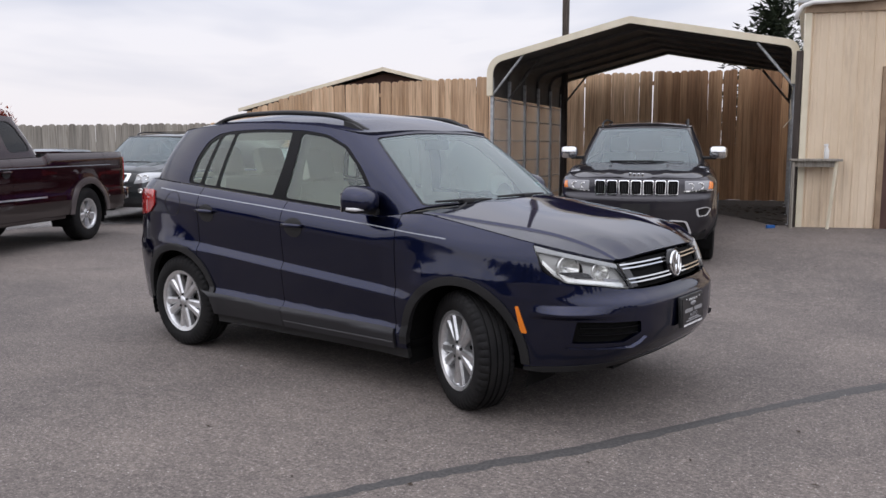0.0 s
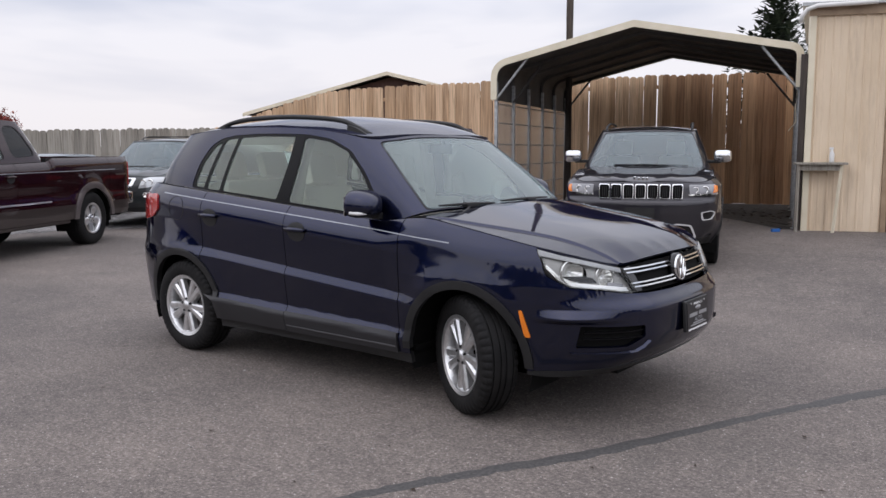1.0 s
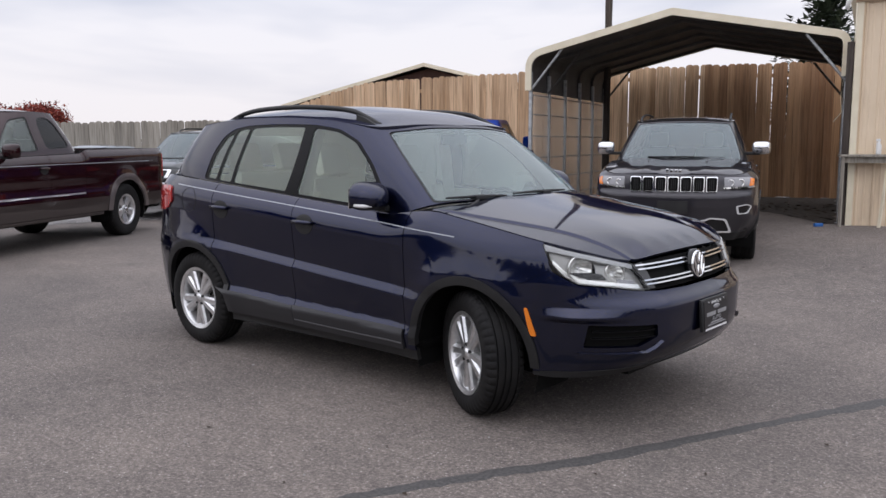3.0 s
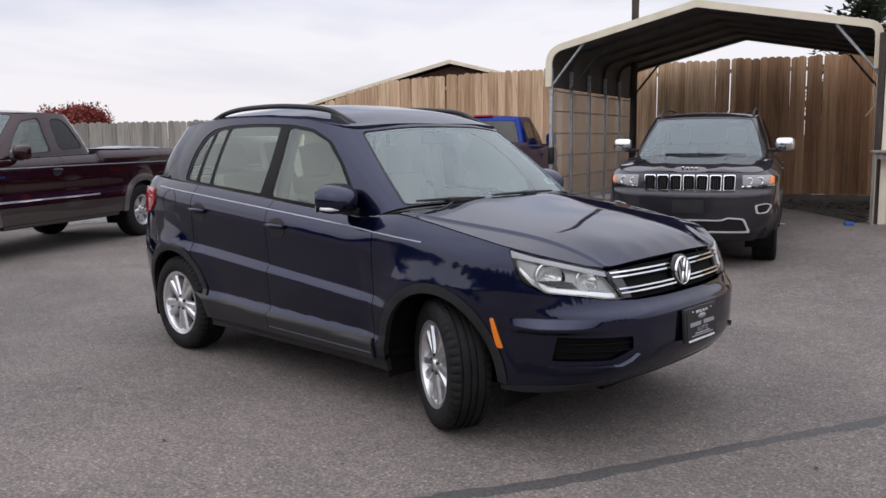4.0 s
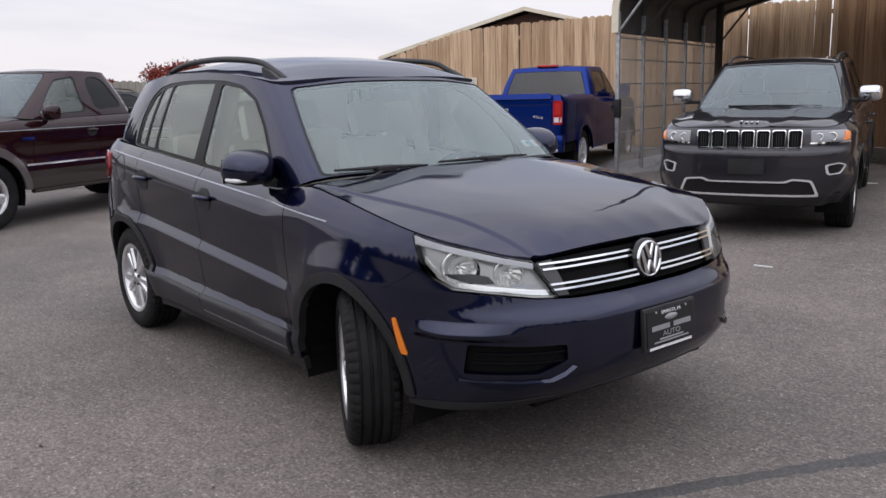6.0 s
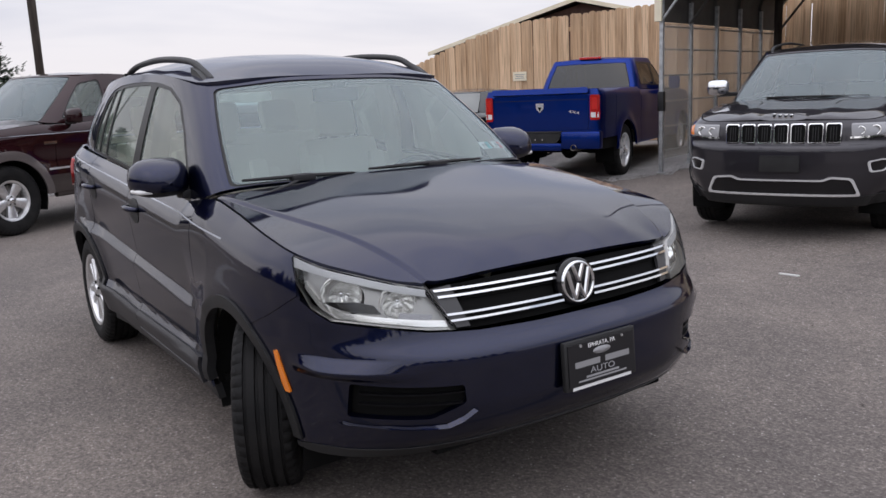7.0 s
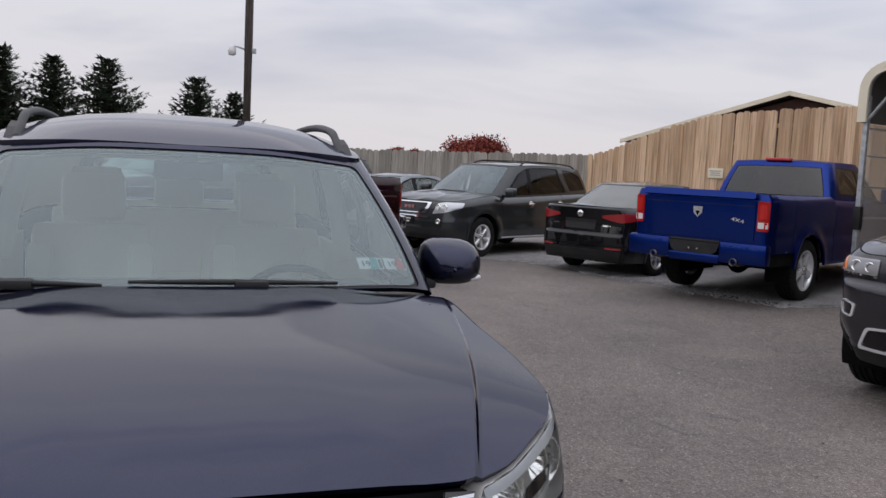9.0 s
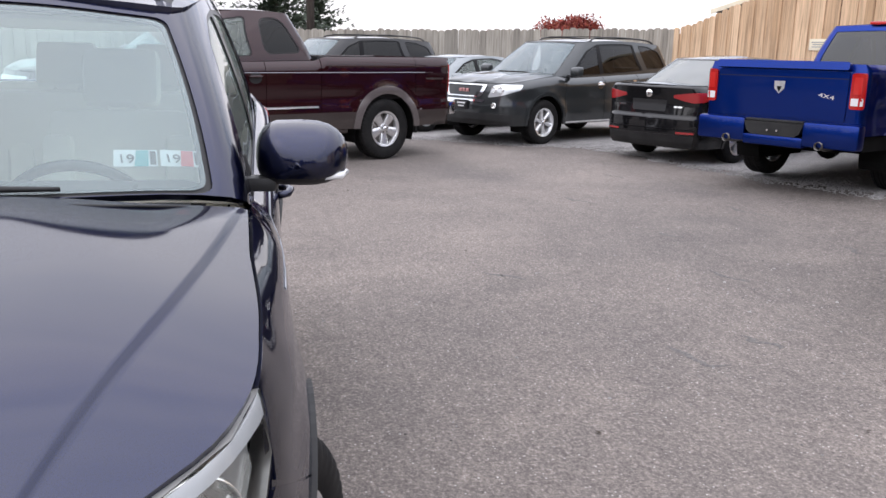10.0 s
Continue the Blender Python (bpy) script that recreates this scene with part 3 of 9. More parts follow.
SPRUCE = material("spruce_needles", (0.018, 0.032, 0.017), 0.8)
colour_to(SPRUCE, ramp(SPRUCE, random_of(SPRUCE, "island"), (0.0, (0.020, 0.032, 0.020)), (1.0, (0.070, 0.095, 0.055))))
RED_LEAF = material("autumn_leaves", (0.20, 0.03, 0.02), 0.8)
colour_to(RED_LEAF, ramp(RED_LEAF, random_of(RED_LEAF, "island"), (0.0, (0.11, 0.014, 0.012)), (0.7, (0.24, 0.035, 0.022)), (1.0, (0.28, 0.075, 0.035))))
GREEN_LEAF = material("dull_green_leaves", (0.07, 0.085, 0.03), 0.8)
colour_to(GREEN_LEAF, ramp(GREEN_LEAF, random_of(GREEN_LEAF, "island"), (0.0, (0.04, 0.05, 0.02)), (1.0, (0.11, 0.11, 0.045))))
CONCRETE = material("pale_concrete", (0.42, 0.40, 0.37), 0.9)
colour_to(CONCRETE, ramp(CONCRETE, noise_node(CONCRETE, 5, 6), (0.35, (0.34, 0.32, 0.30)), (0.7, (0.48, 0.46, 0.43))))
BLUE_TARP = material("blue_plastic", (0.02, 0.12, 0.38), 0.4)
CLEAR_PLASTIC = material("white_plastic", (0.70, 0.70, 0.68), 0.35)

# ---------------------------------------------------------------- the lot: ground, fences, buildings
def ground_z(x, y):
    """The lot rises gently towards the carport and the metal shed."""
    t = min(max((y + 0.4 * x - 4.0) / 6.0, 0.0), 1.0)
    return 0.2 * t * t * (3 - 2 * t)


def axis_steps(lo, hi, near0, near1, fine):
    a = list(np.arange(near0, near1 + 1e-6, fine))
    d, x = fine, near1
    while x < hi:
        d *= 1.5
        x += d
        a.append(min(x, hi))
    d, x = fine, near0
    while x > lo:
        d *= 1.5
        x -= d
        a.insert(0, max(x, lo))
    return a


def build_ground():
    xs, ys = axis_steps(-2500, 2500, -24, 12, 0.75), axis_steps(-2500, 2500, -14, 20, 0.75)
    vs = [(x, y, ground_z(x, y) if abs(x) < 40 and abs(y) < 40 else (0.2 if y + 0.4 * x > 10 else 0)) for y in ys for x in xs]
    w = len(xs)
    fs = [(j * w + i, j * w + i + 1, (j + 1) * w + i + 1, (j + 1) * w + i) for j in range(len(ys) - 1) for i in range(w - 1)]
    ob = part("ground", vs, fs, ASPHALT)
    tagged(ob, "worn grey asphalt of an open car lot", "ground", kind="structure")


build_ground()


def strip_on_ground(name, centre, widths, mat, lift, label, category, wob=0.0, seed=1):
    """A ribbon lying on the ground along a line of (x, y), with ragged edges."""
    rng = random.Random(seed)
    pts = curve_through(centre, 14)
    vs, fs = [], []
    for i, p in enumerate(pts):
        d = pts[min(i + 1, len(pts) - 1)] - pts[max(i - 1, 0)]
        nrm = np.array([-d[1], d[0]]) / np.linalg.norm(d)
        wd = np.interp(i, np.linspace(0, len(pts) - 1, len(widths)), widths)
        c = p + nrm * rng.uniform(-wob, wob)
        for s in (-1, -0.6, 0.6, 1):
            q = c + nrm * s * wd * (rng.uniform(0.8, 1.15) if abs(s) == 1 else 1)
            vs.append((q[0], q[1], ground_z(*q) + (lift if abs(s) < 1 else 0.0005)))
    for i in range(len(pts) - 1):
        for k in range(3):
            fs.append((i * 4 + k, i * 4 + k + 1, (i + 1) * 4 + k + 1, (i + 1) * 4 + k))
    return tagged(part(name, vs, fs, mat), label, category, kind="structure")


strip_on_ground("crack_seal", [(-0.9, -6.2), (0.2, -4.6), (1.0, -3.2), (1.5, -2.26), (1.79, -1.66), (2.17, -0.97), (2.55, -0.1), (2.92, 0.70), (3.25, 1.3), (4.2, 2.9), (5.2, 4.4)],
                [0.03, 0.035, 0.028, 0.04, 0.05, 0.035, 0.06, 0.045, 0.05], TAR, 0.003, "dark tar ribbon sealing a long crack in asphalt", "crack seal", 0.008, 4)
RC = random.Random(12)
for cx, cy, ang, ln in ((-4.4, 5.6, 0.1, 1.1), (-6.8, 5.2, 0.2, 0.7), (-3.2, 6.6, 0.0, 1.2), (-0.68, 3.05, 0.5, 0.55), (-0.88, 3.5, 0.3, 0.3), (-2.35, 2.5, 0.9, 0.5), (-2.1, 4.05, 0.4, 0.6), (-3.4, 4.3, 0.6, 0.45), (-2.75, 5.5, 0.2, 0.5), (-5.2, 4.1, 0.3, 0.6), (0.55, 4.6, 0.2, 0.5)):
    pts = [(cx + math.cos(ang) * ln * k + RC.uniform(-0.06, 0.06), cy + math.sin(ang) * ln * k + RC.uniform(-0.06, 0.06)) for k in (-0.3, -0.12, 0.05, 0.18, 0.3)]
    strip_on_ground("crack_patch", pts, [0.004, 0.026, 0.014, 0.022, 0.003], TAR_FAINT, 0.002, "short dark crack in worn asphalt", "crack", 0.01, int(100 * (cx + 20)))


def blob_sheet(name, outline, mat, lift, label, category):
    vs = [(x, y, ground_z(x, y) + lift) for x, y in outline]
    c = np.mean(outline, 0)
    vs.append((c[0], c[1], ground_z(*c) + lift))
    n = len(outline)
    return tagged(part(name, vs, [(i, (i + 1) % n, n) for i in range(n)], mat), label, category, kind="structure")


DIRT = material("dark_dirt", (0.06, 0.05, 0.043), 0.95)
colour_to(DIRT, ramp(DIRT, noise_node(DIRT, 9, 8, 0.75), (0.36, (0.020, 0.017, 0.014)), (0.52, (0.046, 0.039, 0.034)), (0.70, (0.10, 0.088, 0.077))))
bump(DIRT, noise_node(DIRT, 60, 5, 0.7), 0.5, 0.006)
RD = random.Random(17)
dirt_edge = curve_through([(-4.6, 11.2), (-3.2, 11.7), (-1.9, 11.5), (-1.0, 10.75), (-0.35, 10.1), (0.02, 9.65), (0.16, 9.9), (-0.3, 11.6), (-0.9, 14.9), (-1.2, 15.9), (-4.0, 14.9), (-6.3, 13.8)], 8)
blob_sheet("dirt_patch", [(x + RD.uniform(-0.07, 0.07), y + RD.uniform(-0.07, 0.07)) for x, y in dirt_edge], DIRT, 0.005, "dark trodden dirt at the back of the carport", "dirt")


def gravel_area():
    """Crushed stone along the fences, under the parked cars, with loose stones on it."""
    rng = random.Random(5)
    edge = curve_through([(-11.9, -8), (-11.6, -2), (-11.4, 2.2), (-11.2, 4.0), (-10.1, 5.9), (-9.4, 6.45), (-8.0, 6.85), (-6.4, 7.2), (-5.0, 7.75), (-4.75, 9.5), (-5.4, 12.2)], 8)
    far = [(-7.0, 13.4), (-12, 11.4), (-15.4, 10.0), (-17.2, 4), (-20, -8)]
    edge = [(x + rng.uniform(-0.14, 0.14), y + rng.uniform(-0.14, 0.14)) for x, y in edge]
    out = edge + far
    bm = bmesh.new()
    f = bm.faces.new([bm.verts.new((x, y, 0)) for x, y in out])
    bmesh.ops.triangulate(bm, faces=[f])
    for ax, lo, hi in ((0, -20, -4), (1, -8, 14)):
        for k in range(1, 24):
            co, no = [0, 0, 0], [0, 0, 0]
            co[ax], no[ax] = lo + (hi - lo) * k / 24, 1
            bmesh.ops.bisect_plane(bm, geom=bm.verts[:] + bm.edges[:] + bm.faces[:], dist=1e-4, plane_co=co, plane_no=no)
    for v in bm.verts:
        v.co.z = ground_z(v.co.x, v.co.y) + 0.006
    ob = bpart("gravel", bm, GRAVEL, smooth=True, sharp=0)
    tagged(ob, "crushed grey gravel along the fence line", "gravel", kind="structure")
    vs, fs = [], []
    for _ in range(12000):
        i = rng.randrange(10, len(edge) - 1)
        a, b = edge[i], edge[i + 1]
        t, d = rng.random(), abs(rng.gauss(0, 0.55)) - 0.35
        x = a[0] + (b[0] - a[0]) * t - d * 0.6
        y = a[1] + (b[1] - a[1]) * t + d * 0.8
        s = rng.uniform(0.006, 0.022)
        k, z = len(vs), ground_z(x, y) + 0.004
        for dx, dy, dz in ((1, 0, 0), (0, 1, 0), (-1, 0, 0), (0, -1, 0), (0.2, 0.1, 0.8)):
            vs.append((x + dx * s * rng.uniform(0.6, 1.3), y + dy * s * rng.uniform(0.6, 1.3), z + dz * s))
        fs += [(k, k + 1, k + 4), (k + 1, k + 2, k + 4), (k + 2, k + 3, k + 4), (k + 3, k, k + 4)]
    tagged(part("loose_gravel", vs, fs, GRAVEL, smooth=False), "loose crushed stones strewn at the gravel edge", "gravel", kind="stuff")


gravel_area()


# ---- fences of upright dog-eared boards
def board_mesh(name, w, h, th, mat):
    c = w * 0.28
    prof = [(-w / 2, 0), (w / 2, 0), (w / 2, h - c * 0.8), (w / 2 - c, h), (-w / 2 + c, h), (-w / 2, h - c * 0.8)]
    n = len(prof)
    vs = [(x, -th / 2, z) for x, z in prof] + [(x, th / 2, z) for x, z in prof]
    fs = [tuple(range(n)), tuple(range(2 * n - 1, n - 1, -1))] + [(i, i + n, (i + 1) % n + n, (i + 1) % n) for i in range(n)]
    me = bpy.data.meshes.new(name)
    me.from_pydata(vs, [], fs)
    me.materials.append(mat)
    return me


def fence(name, p0, p1, top, mat, label, pitch=0.163, width=0.172, seed=3, rails=(0.5, 1.6), loose=0.03):
    """A fence from p0 to p1; top(s): the height of its top at s metres along it."""
    rng = random.Random(seed)
    p0, p1 = np.array(p0), np.array(p1)
    L = float(np.linalg.norm(p1 - p0))
    d = (p1 - p0) / L
    yaw = math.degrees(math.atan2(d[1], d[0]))
    root = thing(name, pose(p0[0], p0[1], 0, 0, 0, yaw), label, "fence", kind="structure")
    heights, slim = {}, {}
    s, i = pitch / 2, 0
    while s < L:
        x, y = p0 + d * s
        g = ground_z(x, y)
        h = round((top(s) - g) / 0.02) * 0.02
        if h not in heights:
            heights[h] = board_mesh("board", width, h, 0.02, mat)
            slim[h] = board_mesh("board", width - 0.012, h, 0.02, mat)
        b = new("board", slim[h] if rng.random() < loose else heights[h])
        b.parent = root
        b.matrix_basis = pose(s + rng.uniform(-0.006, 0.006), (0.012 if i % 2 else -0.012) + rng.uniform(-0.004, 0.004), g + rng.uniform(-0.02, 0.02), 0, rng.uniform(-0.5, 0.5), rng.uniform(-2, 2))
        s += pitch
        i += 1
    bm = bmesh.new()
    for s0 in np.arange(0, L - 0.1, 2.4):
        s1 = min(s0 + 2.4, L)
        for z in rails:
            zz = ground_z(*(p0 + d * s0)) + z * min(top(s0), top(s1)) / 2.1
            bm_box(bm, s0, s1 - 0.01, 0.035, 0.075, zz - 0.045, zz + 0.045)
        bm_box(bm, s0 - 0.05, s0 + 0.05, 0.08, 0.18, 0, top(s0) - 0.12)
    bpart("rail", bm, mat, root, smooth=False)
    return root


FENCE_D = np.array([0.927, 0.375])
CORNER = np.array([-15.58, 10.29])
TAN_LEN = 17.6
tan_top = line((0, 2.13), (0.8, 2.30), (1.6, 2.58), (2.4, 2.81), (3.2, 3.01), (3.9, 3.12), (8, 3.24), (13, 3.28), (20, 3.33))
SPLIT = 12.2
fence("fence_tan", CORNER, CORNER + FENCE_D * SPLIT, tan_top, CEDAR, "tall tan cedar fence of dog-eared boards", seed=3, rails=(0.45, 1.1, 1.8))
fence("fence_brown", CORNER + FENCE_D * (SPLIT + 0.02), CORNER + FENCE_D * TAN_LEN, lambda s: tan_top(s + SPLIT), CEDAR_BROWN_SHADE, "tall brown cedar fence of dog-eared boards, carport shade in its colour", width=0.180, loose=0.0, seed=9, rails=(0.45, 1.1, 1.8))
GREY_D = np.array([-0.3, -0.954])
fence("fence_grey", CORNER + GREY_D * 21.0, CORNER + GREY_D * 0.05, line((0, 1.85), (13, 1.95), (21, 2.12)), GREY_WOOD, "weathered grey wooden fence of dog-eared boards", seed=8, rails=(0.5, 1.6))


def fence_sign():
    yaw = math.degrees(math.atan2(FENCE_D[1], FENCE_D[0]))
    root = thing("fence_sign", pose(-12.13, 11.69 - 0.045, 1.78, 0, 0, yaw), "small weathered pale board sign screwed on the fence", "sign")
    bm = bmesh.new()
    bm_box(bm, -0.19, 0.19, -0.012, 0.0, -0.11, 0.11, bevel=0.004)
    bpart("sign_board", bm, CREAM, root)
    for k, (w, z) in enumerate(((0.28, 0.045), (0.22, 0.0), (0.26, -0.045))):
        bm = bmesh.new()
        bm_box(bm, -w / 2, w / 2, -0.016, -0.0125, z - 0.008, z + 0.008)
        bpart("print_bar", bm, GREY_PRINT, root)


fence_sign()


# ---- brown gabled barn behind the fence
def barn():
    a, pk = np.array([-15.2, 11.3]), np.array([-11.45, 13.09])
    b = 2 * pk - a
    d = (b - a) / np.linalg.norm(b - a)
    W = float(np.linalg.norm(b - a))
    root = thing("barn", pose(a[0], a[1], 0, 0, 0, math.degrees(math.atan2(d[1], d[0]))), "brown gabled barn with a cream roof edge behind the fence", "barn")
    ez, pz, D = 2.60, 3.61, 9.0
    vs = [(0, 0, 0), (W, 0, 0), (W, 0, ez - 0.12), (W / 2, 0, pz - 0.12), (0, 0, ez - 0.12)]
    vs += [(x, D, z) for x, y, z in vs]
    part("wall", vs, [(0, 1, 2, 3, 4), (9, 8, 7, 6, 5), (0, 4, 9, 5), (1, 6, 7, 2), (0, 5, 6, 1)], SHED_BROWN, root, smooth=False)
    for s in (0, 1):
        e = (-0.1, ez - 0.06) if s == 0 else (W + 0.1, ez - 0.06)
        vs = [(e[0], -0.35, e[1]), (W / 2, -0.35, pz), (W / 2, D + 0.3, pz), (e[0], D + 0.3, e[1])]
        vs += [(x, y, z - 0.05) for x, y, z in vs]
        part("roof", vs, [(0, 1, 2, 3), (7, 6, 5, 4), (0, 4, 5, 1), (1, 5, 6, 2), (2, 6, 7, 3), (3, 7, 4, 0)], ROOF_DARK, root, smooth=False)
        vs = [(e[0], -0.38, e[1] + 0.012), (W / 2, -0.38, pz + 0.012), (W / 2, -0.38, pz - 0.085), (e[0], -0.38, e[1] - 0.085)]
        vs += [(x, -0.34, z) for x, y, z in vs]
        part("fascia", vs, [(0, 1, 2, 3), (7, 6, 5, 4), (0, 4, 5, 1), (1, 5, 6, 2), (2, 6, 7, 3), (3, 7, 4, 0)], CREAM, root, smooth=False)


barn()

# ---- steel carport
CP0, CP_YAW, CPW, CPD = (-4.75, 8.35), math.degrees(math.atan2(0.27, 0.963)), 5.19, 5.5


def carport():
    root = thing("carport", pose(CP0[0], CP0[1], 0, 0, 0, CP_YAW), "open steel carport with cream roof edge and galvanised posts", "carport")
    turn = Matrix.Rotation(radians(CP_YAW), 4, "Z")
    prof = rounded([(-0.07, 2.42), (-0.07, 3.08), (CPW / 2 - 0.1, 3.70), (CPW + 0.02, 3.17), (CPW + 0.02, 2.5)], [0, 0.30, 0.05, 0.20, 0], 6)

    def sheet(name, o, y0, y1, mat, h, label=""):
        """A bent sheet along the profile, o inside it, h thick."""
        p = np.array(prof)
        t = np.gradient(p, axis=0)
        nrm = np.stack([t[:, 1], -t[:, 0]], 1) / np.linalg.norm(t, axis=1)[:, None]
        a, b = p + nrm * o, p + nrm * (o + h)
        vs = [(x, y, z) for q in (a, b) for y in (y0, y1) for x, z in q]
        n = len(p)
        fs = []
        for i in range(n - 1):
            fs += [(i, i + 1, n + i + 1, n + i), (2 * n + i + 1, 2 * n + i, 3 * n + i, 3 * n + i + 1), (i + 1, i, 2 * n + i, 2 * n + i + 1), (n + i, n + i + 1, 3 * n + i + 1, 3 * n + i)]
        fs += [(0, n, 3 * n, 2 * n), (n - 1, 3 * n - 1, 4 * n - 1, 2 * n - 1)]
        ob = part(name, vs, fs, mat, root, label, smooth=False)
        return ob
    sheet("roof_sheet", 0.0, 0, CPD, CREAM, 0.012, "cream painted roof sheet")
    sheet("roof_lining", 0.016, 0.01, CPD - 0.01, ROOF_DARK, 0.006, "dark roof underside, shade put into its colour")
    sheet("edge_trim", -0.012, -0.035, 0.0, CREAM, 0.115, "cream edge trim")
    sheet("edge_trim", -0.012, CPD, CPD + 0.03, CREAM, 0.10)
    # hoops behind the first carry the shade under the roof in their colour
    ys = [0.06 + (CPD - 0.12) * k / 5 for k in range(6)]
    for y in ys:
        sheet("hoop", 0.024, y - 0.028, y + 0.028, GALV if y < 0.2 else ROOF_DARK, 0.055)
    for x, s in ((0.0, 1), (CPW, -1)):
        for k, y in enumerate(ys):
            if s < 0 and k in (1, 3):
                continue
            wp = turn @ Vector((x, y, 0))
            g = ground_z(CP0[0] + wp.x, CP0[1] + wp.y)
            bm = bmesh.new()
            bm_box(bm, x - 0.03, x + 0.03, y - 0.03, y + 0.03, g, 2.75, bevel=0.006)
            bm_box(bm, x - 0.06, x + 0.06, y - 0.06, y + 0.06, g - 0.01, g + 0.012)
            bpart("post", bm, GALV, root, "galvanised square post")
            # inner braces are coloured dark for the same shade
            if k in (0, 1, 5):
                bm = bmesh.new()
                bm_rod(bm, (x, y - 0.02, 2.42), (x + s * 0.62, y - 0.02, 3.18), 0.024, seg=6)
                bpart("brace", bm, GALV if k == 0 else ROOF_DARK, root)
    for z in (0.42, 0.8, 1.2, 1.6, 2.0, 2.35):
        bm = bmesh.new()
        bm_box(bm, -0.02, -0.004, 0.1, CPD - 0.1, z - 0.012, z + 0.012)
        bpart("girt", bm, GALV, root)
    bm = bmesh.new()
    bm_box(bm, 0.006, 0.010, 0.1, CPD - 0.1, 0.3, 2.4)
    ob = bpart("side_screen", bm, SCREEN, root, "hazy see-through plastic side screen")
    ob.visible_shadow = False
    bm = bmesh.new()
    bm_box(bm, -0.05, 0.05, 0.02, 0.10, 1.05, 1.35, bevel=0.01)
    bpart("latch_box", bm, PLASTIC, root)
    # loose rope on the far post
    vs, fs = tube([(CPW - 0.05, 0.1, 2.45), (CPW - 0.07, 0.08, 2.2), (CPW - 0.05, 0.1, 1.95), (CPW - 0.16, 0.12, 1.8)], 0.008, 6)
    part("rope", vs, fs, CREAM, root)


SCREEN = bpy.data.materials.new("hazy_screen")
SCREEN.use_nodes = True
sn, sl = SCREEN.node_tree.nodes, SCREEN.node_tree.links
s_mix, s_tr = sn.new("ShaderNodeMixShader"), sn.new("ShaderNodeBsdfTransparent")
s_p = sn["Principled BSDF"]
s_p.inputs["Base Color"].default_value, s_p.inputs["Roughness"].default_value = (0.46, 0.44, 0.40, 1), 0.45
s_mix.inputs[0].default_value = 0.36
sl.new(s_tr.outputs[0], s_mix.inputs[1])
sl.new(s_p.outputs[0], s_mix.inputs[2])
sl.new(s_mix.outputs[0], sn["Material Output"].inputs["Surface"])
carport()


# ---- cream metal shed with its bench
SKEW = Matrix(((1, 0.1405, 0, 0), (0, 1, 0, 0), (0, 0, 1, 0), (0, 0, 0, 1)))


def metal_shed():
    yaw = math.degrees(math.atan2(0.37, 0.93))
    W, D, g, h = 6.0, 5.0, 0.18, 3.62
    root = thing("metal_shed", pose(0.42, 9.56, 0, 0, 0, yaw), "cream ribbed metal shed with tan corner trim", "shed")
    # ribbed front and side walls
    for name, L, m in (("wall", W, Matrix.Identity(4)), ("wall", D, Matrix.Rotation(radians(82.0), 4, "Z"))):
        pr, x = [], 0.0
        while x < L:
            for dx, o in ((0, 0), (0.085, 0), (0.095, -0.016), (0.115, -0.016), (0.125, 0), (0.19, 0), (0.197, -0.006), (0.213, -0.006), (0.22, 0)):
                pr.append((min(x + dx, L), o))
            x += 0.225
        n = len(pr)
        vs = [m @ Vector((x, o if name else 0, z)) for z in (g - 0.2, h) for x, o in pr] if m == Matrix.Identity(4) else [m @ Vector((x, -o, z)) for z in (g - 0.2, h) for x, o in pr]
        vs += [v + (m @ Vector((0, 0.05 if m == Matrix.Identity(4) else -0.05, 0))) for v in vs]
        fs = [(i, i + 1, n + i + 1, n + i) for i in range(n - 1)] + [(2 * n + i + 1, 2 * n + i, 3 * n + i, 3 * n + i + 1) for i in range(n - 1)]
        part(name, vs, fs, SIDING, root, smooth=False)
    bm = bmesh.new()
    bm_box(bm, -0.03, 0.06, -0.035, 0.12, g - 0.2, h)
    bpart("corner_trim", bm, CREAM, root, smooth=False)
    bm = bmesh.new()
    bm_box(bm, -0.05, W, -0.045, 0.02, h - 0.05, h + 0.1)
    bpart("eave_trim", bm, TRIM_BROWN, root, smooth=False)
    bm = bmesh.new()
    bm_box(bm, -0.15, W, -0.12, D, h + 0.1, h + 0.15, SKEW)
    bpart("roof", bm, GALV, root, smooth=False)
    vs, fs = tube([(0.9, -0.16, h + 0.11), (0.05, -0.15, h + 0.09), (-0.1, -0.15, h + 0.04), (-0.17, -0.13, h - 0.06), (-0.18, -0.12, h - 0.16)], 0.035, 10)
    part("gutter", vs, fs, CLEAR_PLASTIC, root, "white plastic gutter end")
    bm = bmesh.new()
    bm_box(bm, 1.12, 1.20, -0.05, 0.0, g - 0.1, 2.72)
    bm_box(bm, 1.20, 2.12, -0.05, 0.0, 2.62, 2.72)
    bm_box(bm, 2.12, 2.20, -0.05, 0.0, g - 0.1, 2.72)
    bpart("door_surround", bm, TRIM_BROWN, root, smooth=False)
    bm = bmesh.new()
    bm_box(bm, 1.202, 2.118, -0.03, -0.018, g - 0.1, 2.618)
    bpart("door", bm, SHED_BROWN, root, "closed brown door", smooth=False)
    bm = bmesh.new()
    bm_box(bm, 0.02, W, 0.1, D, g - 0.1, h - 0.02, SKEW)
    bpart("core", bm, SIDING, root, smooth=False)


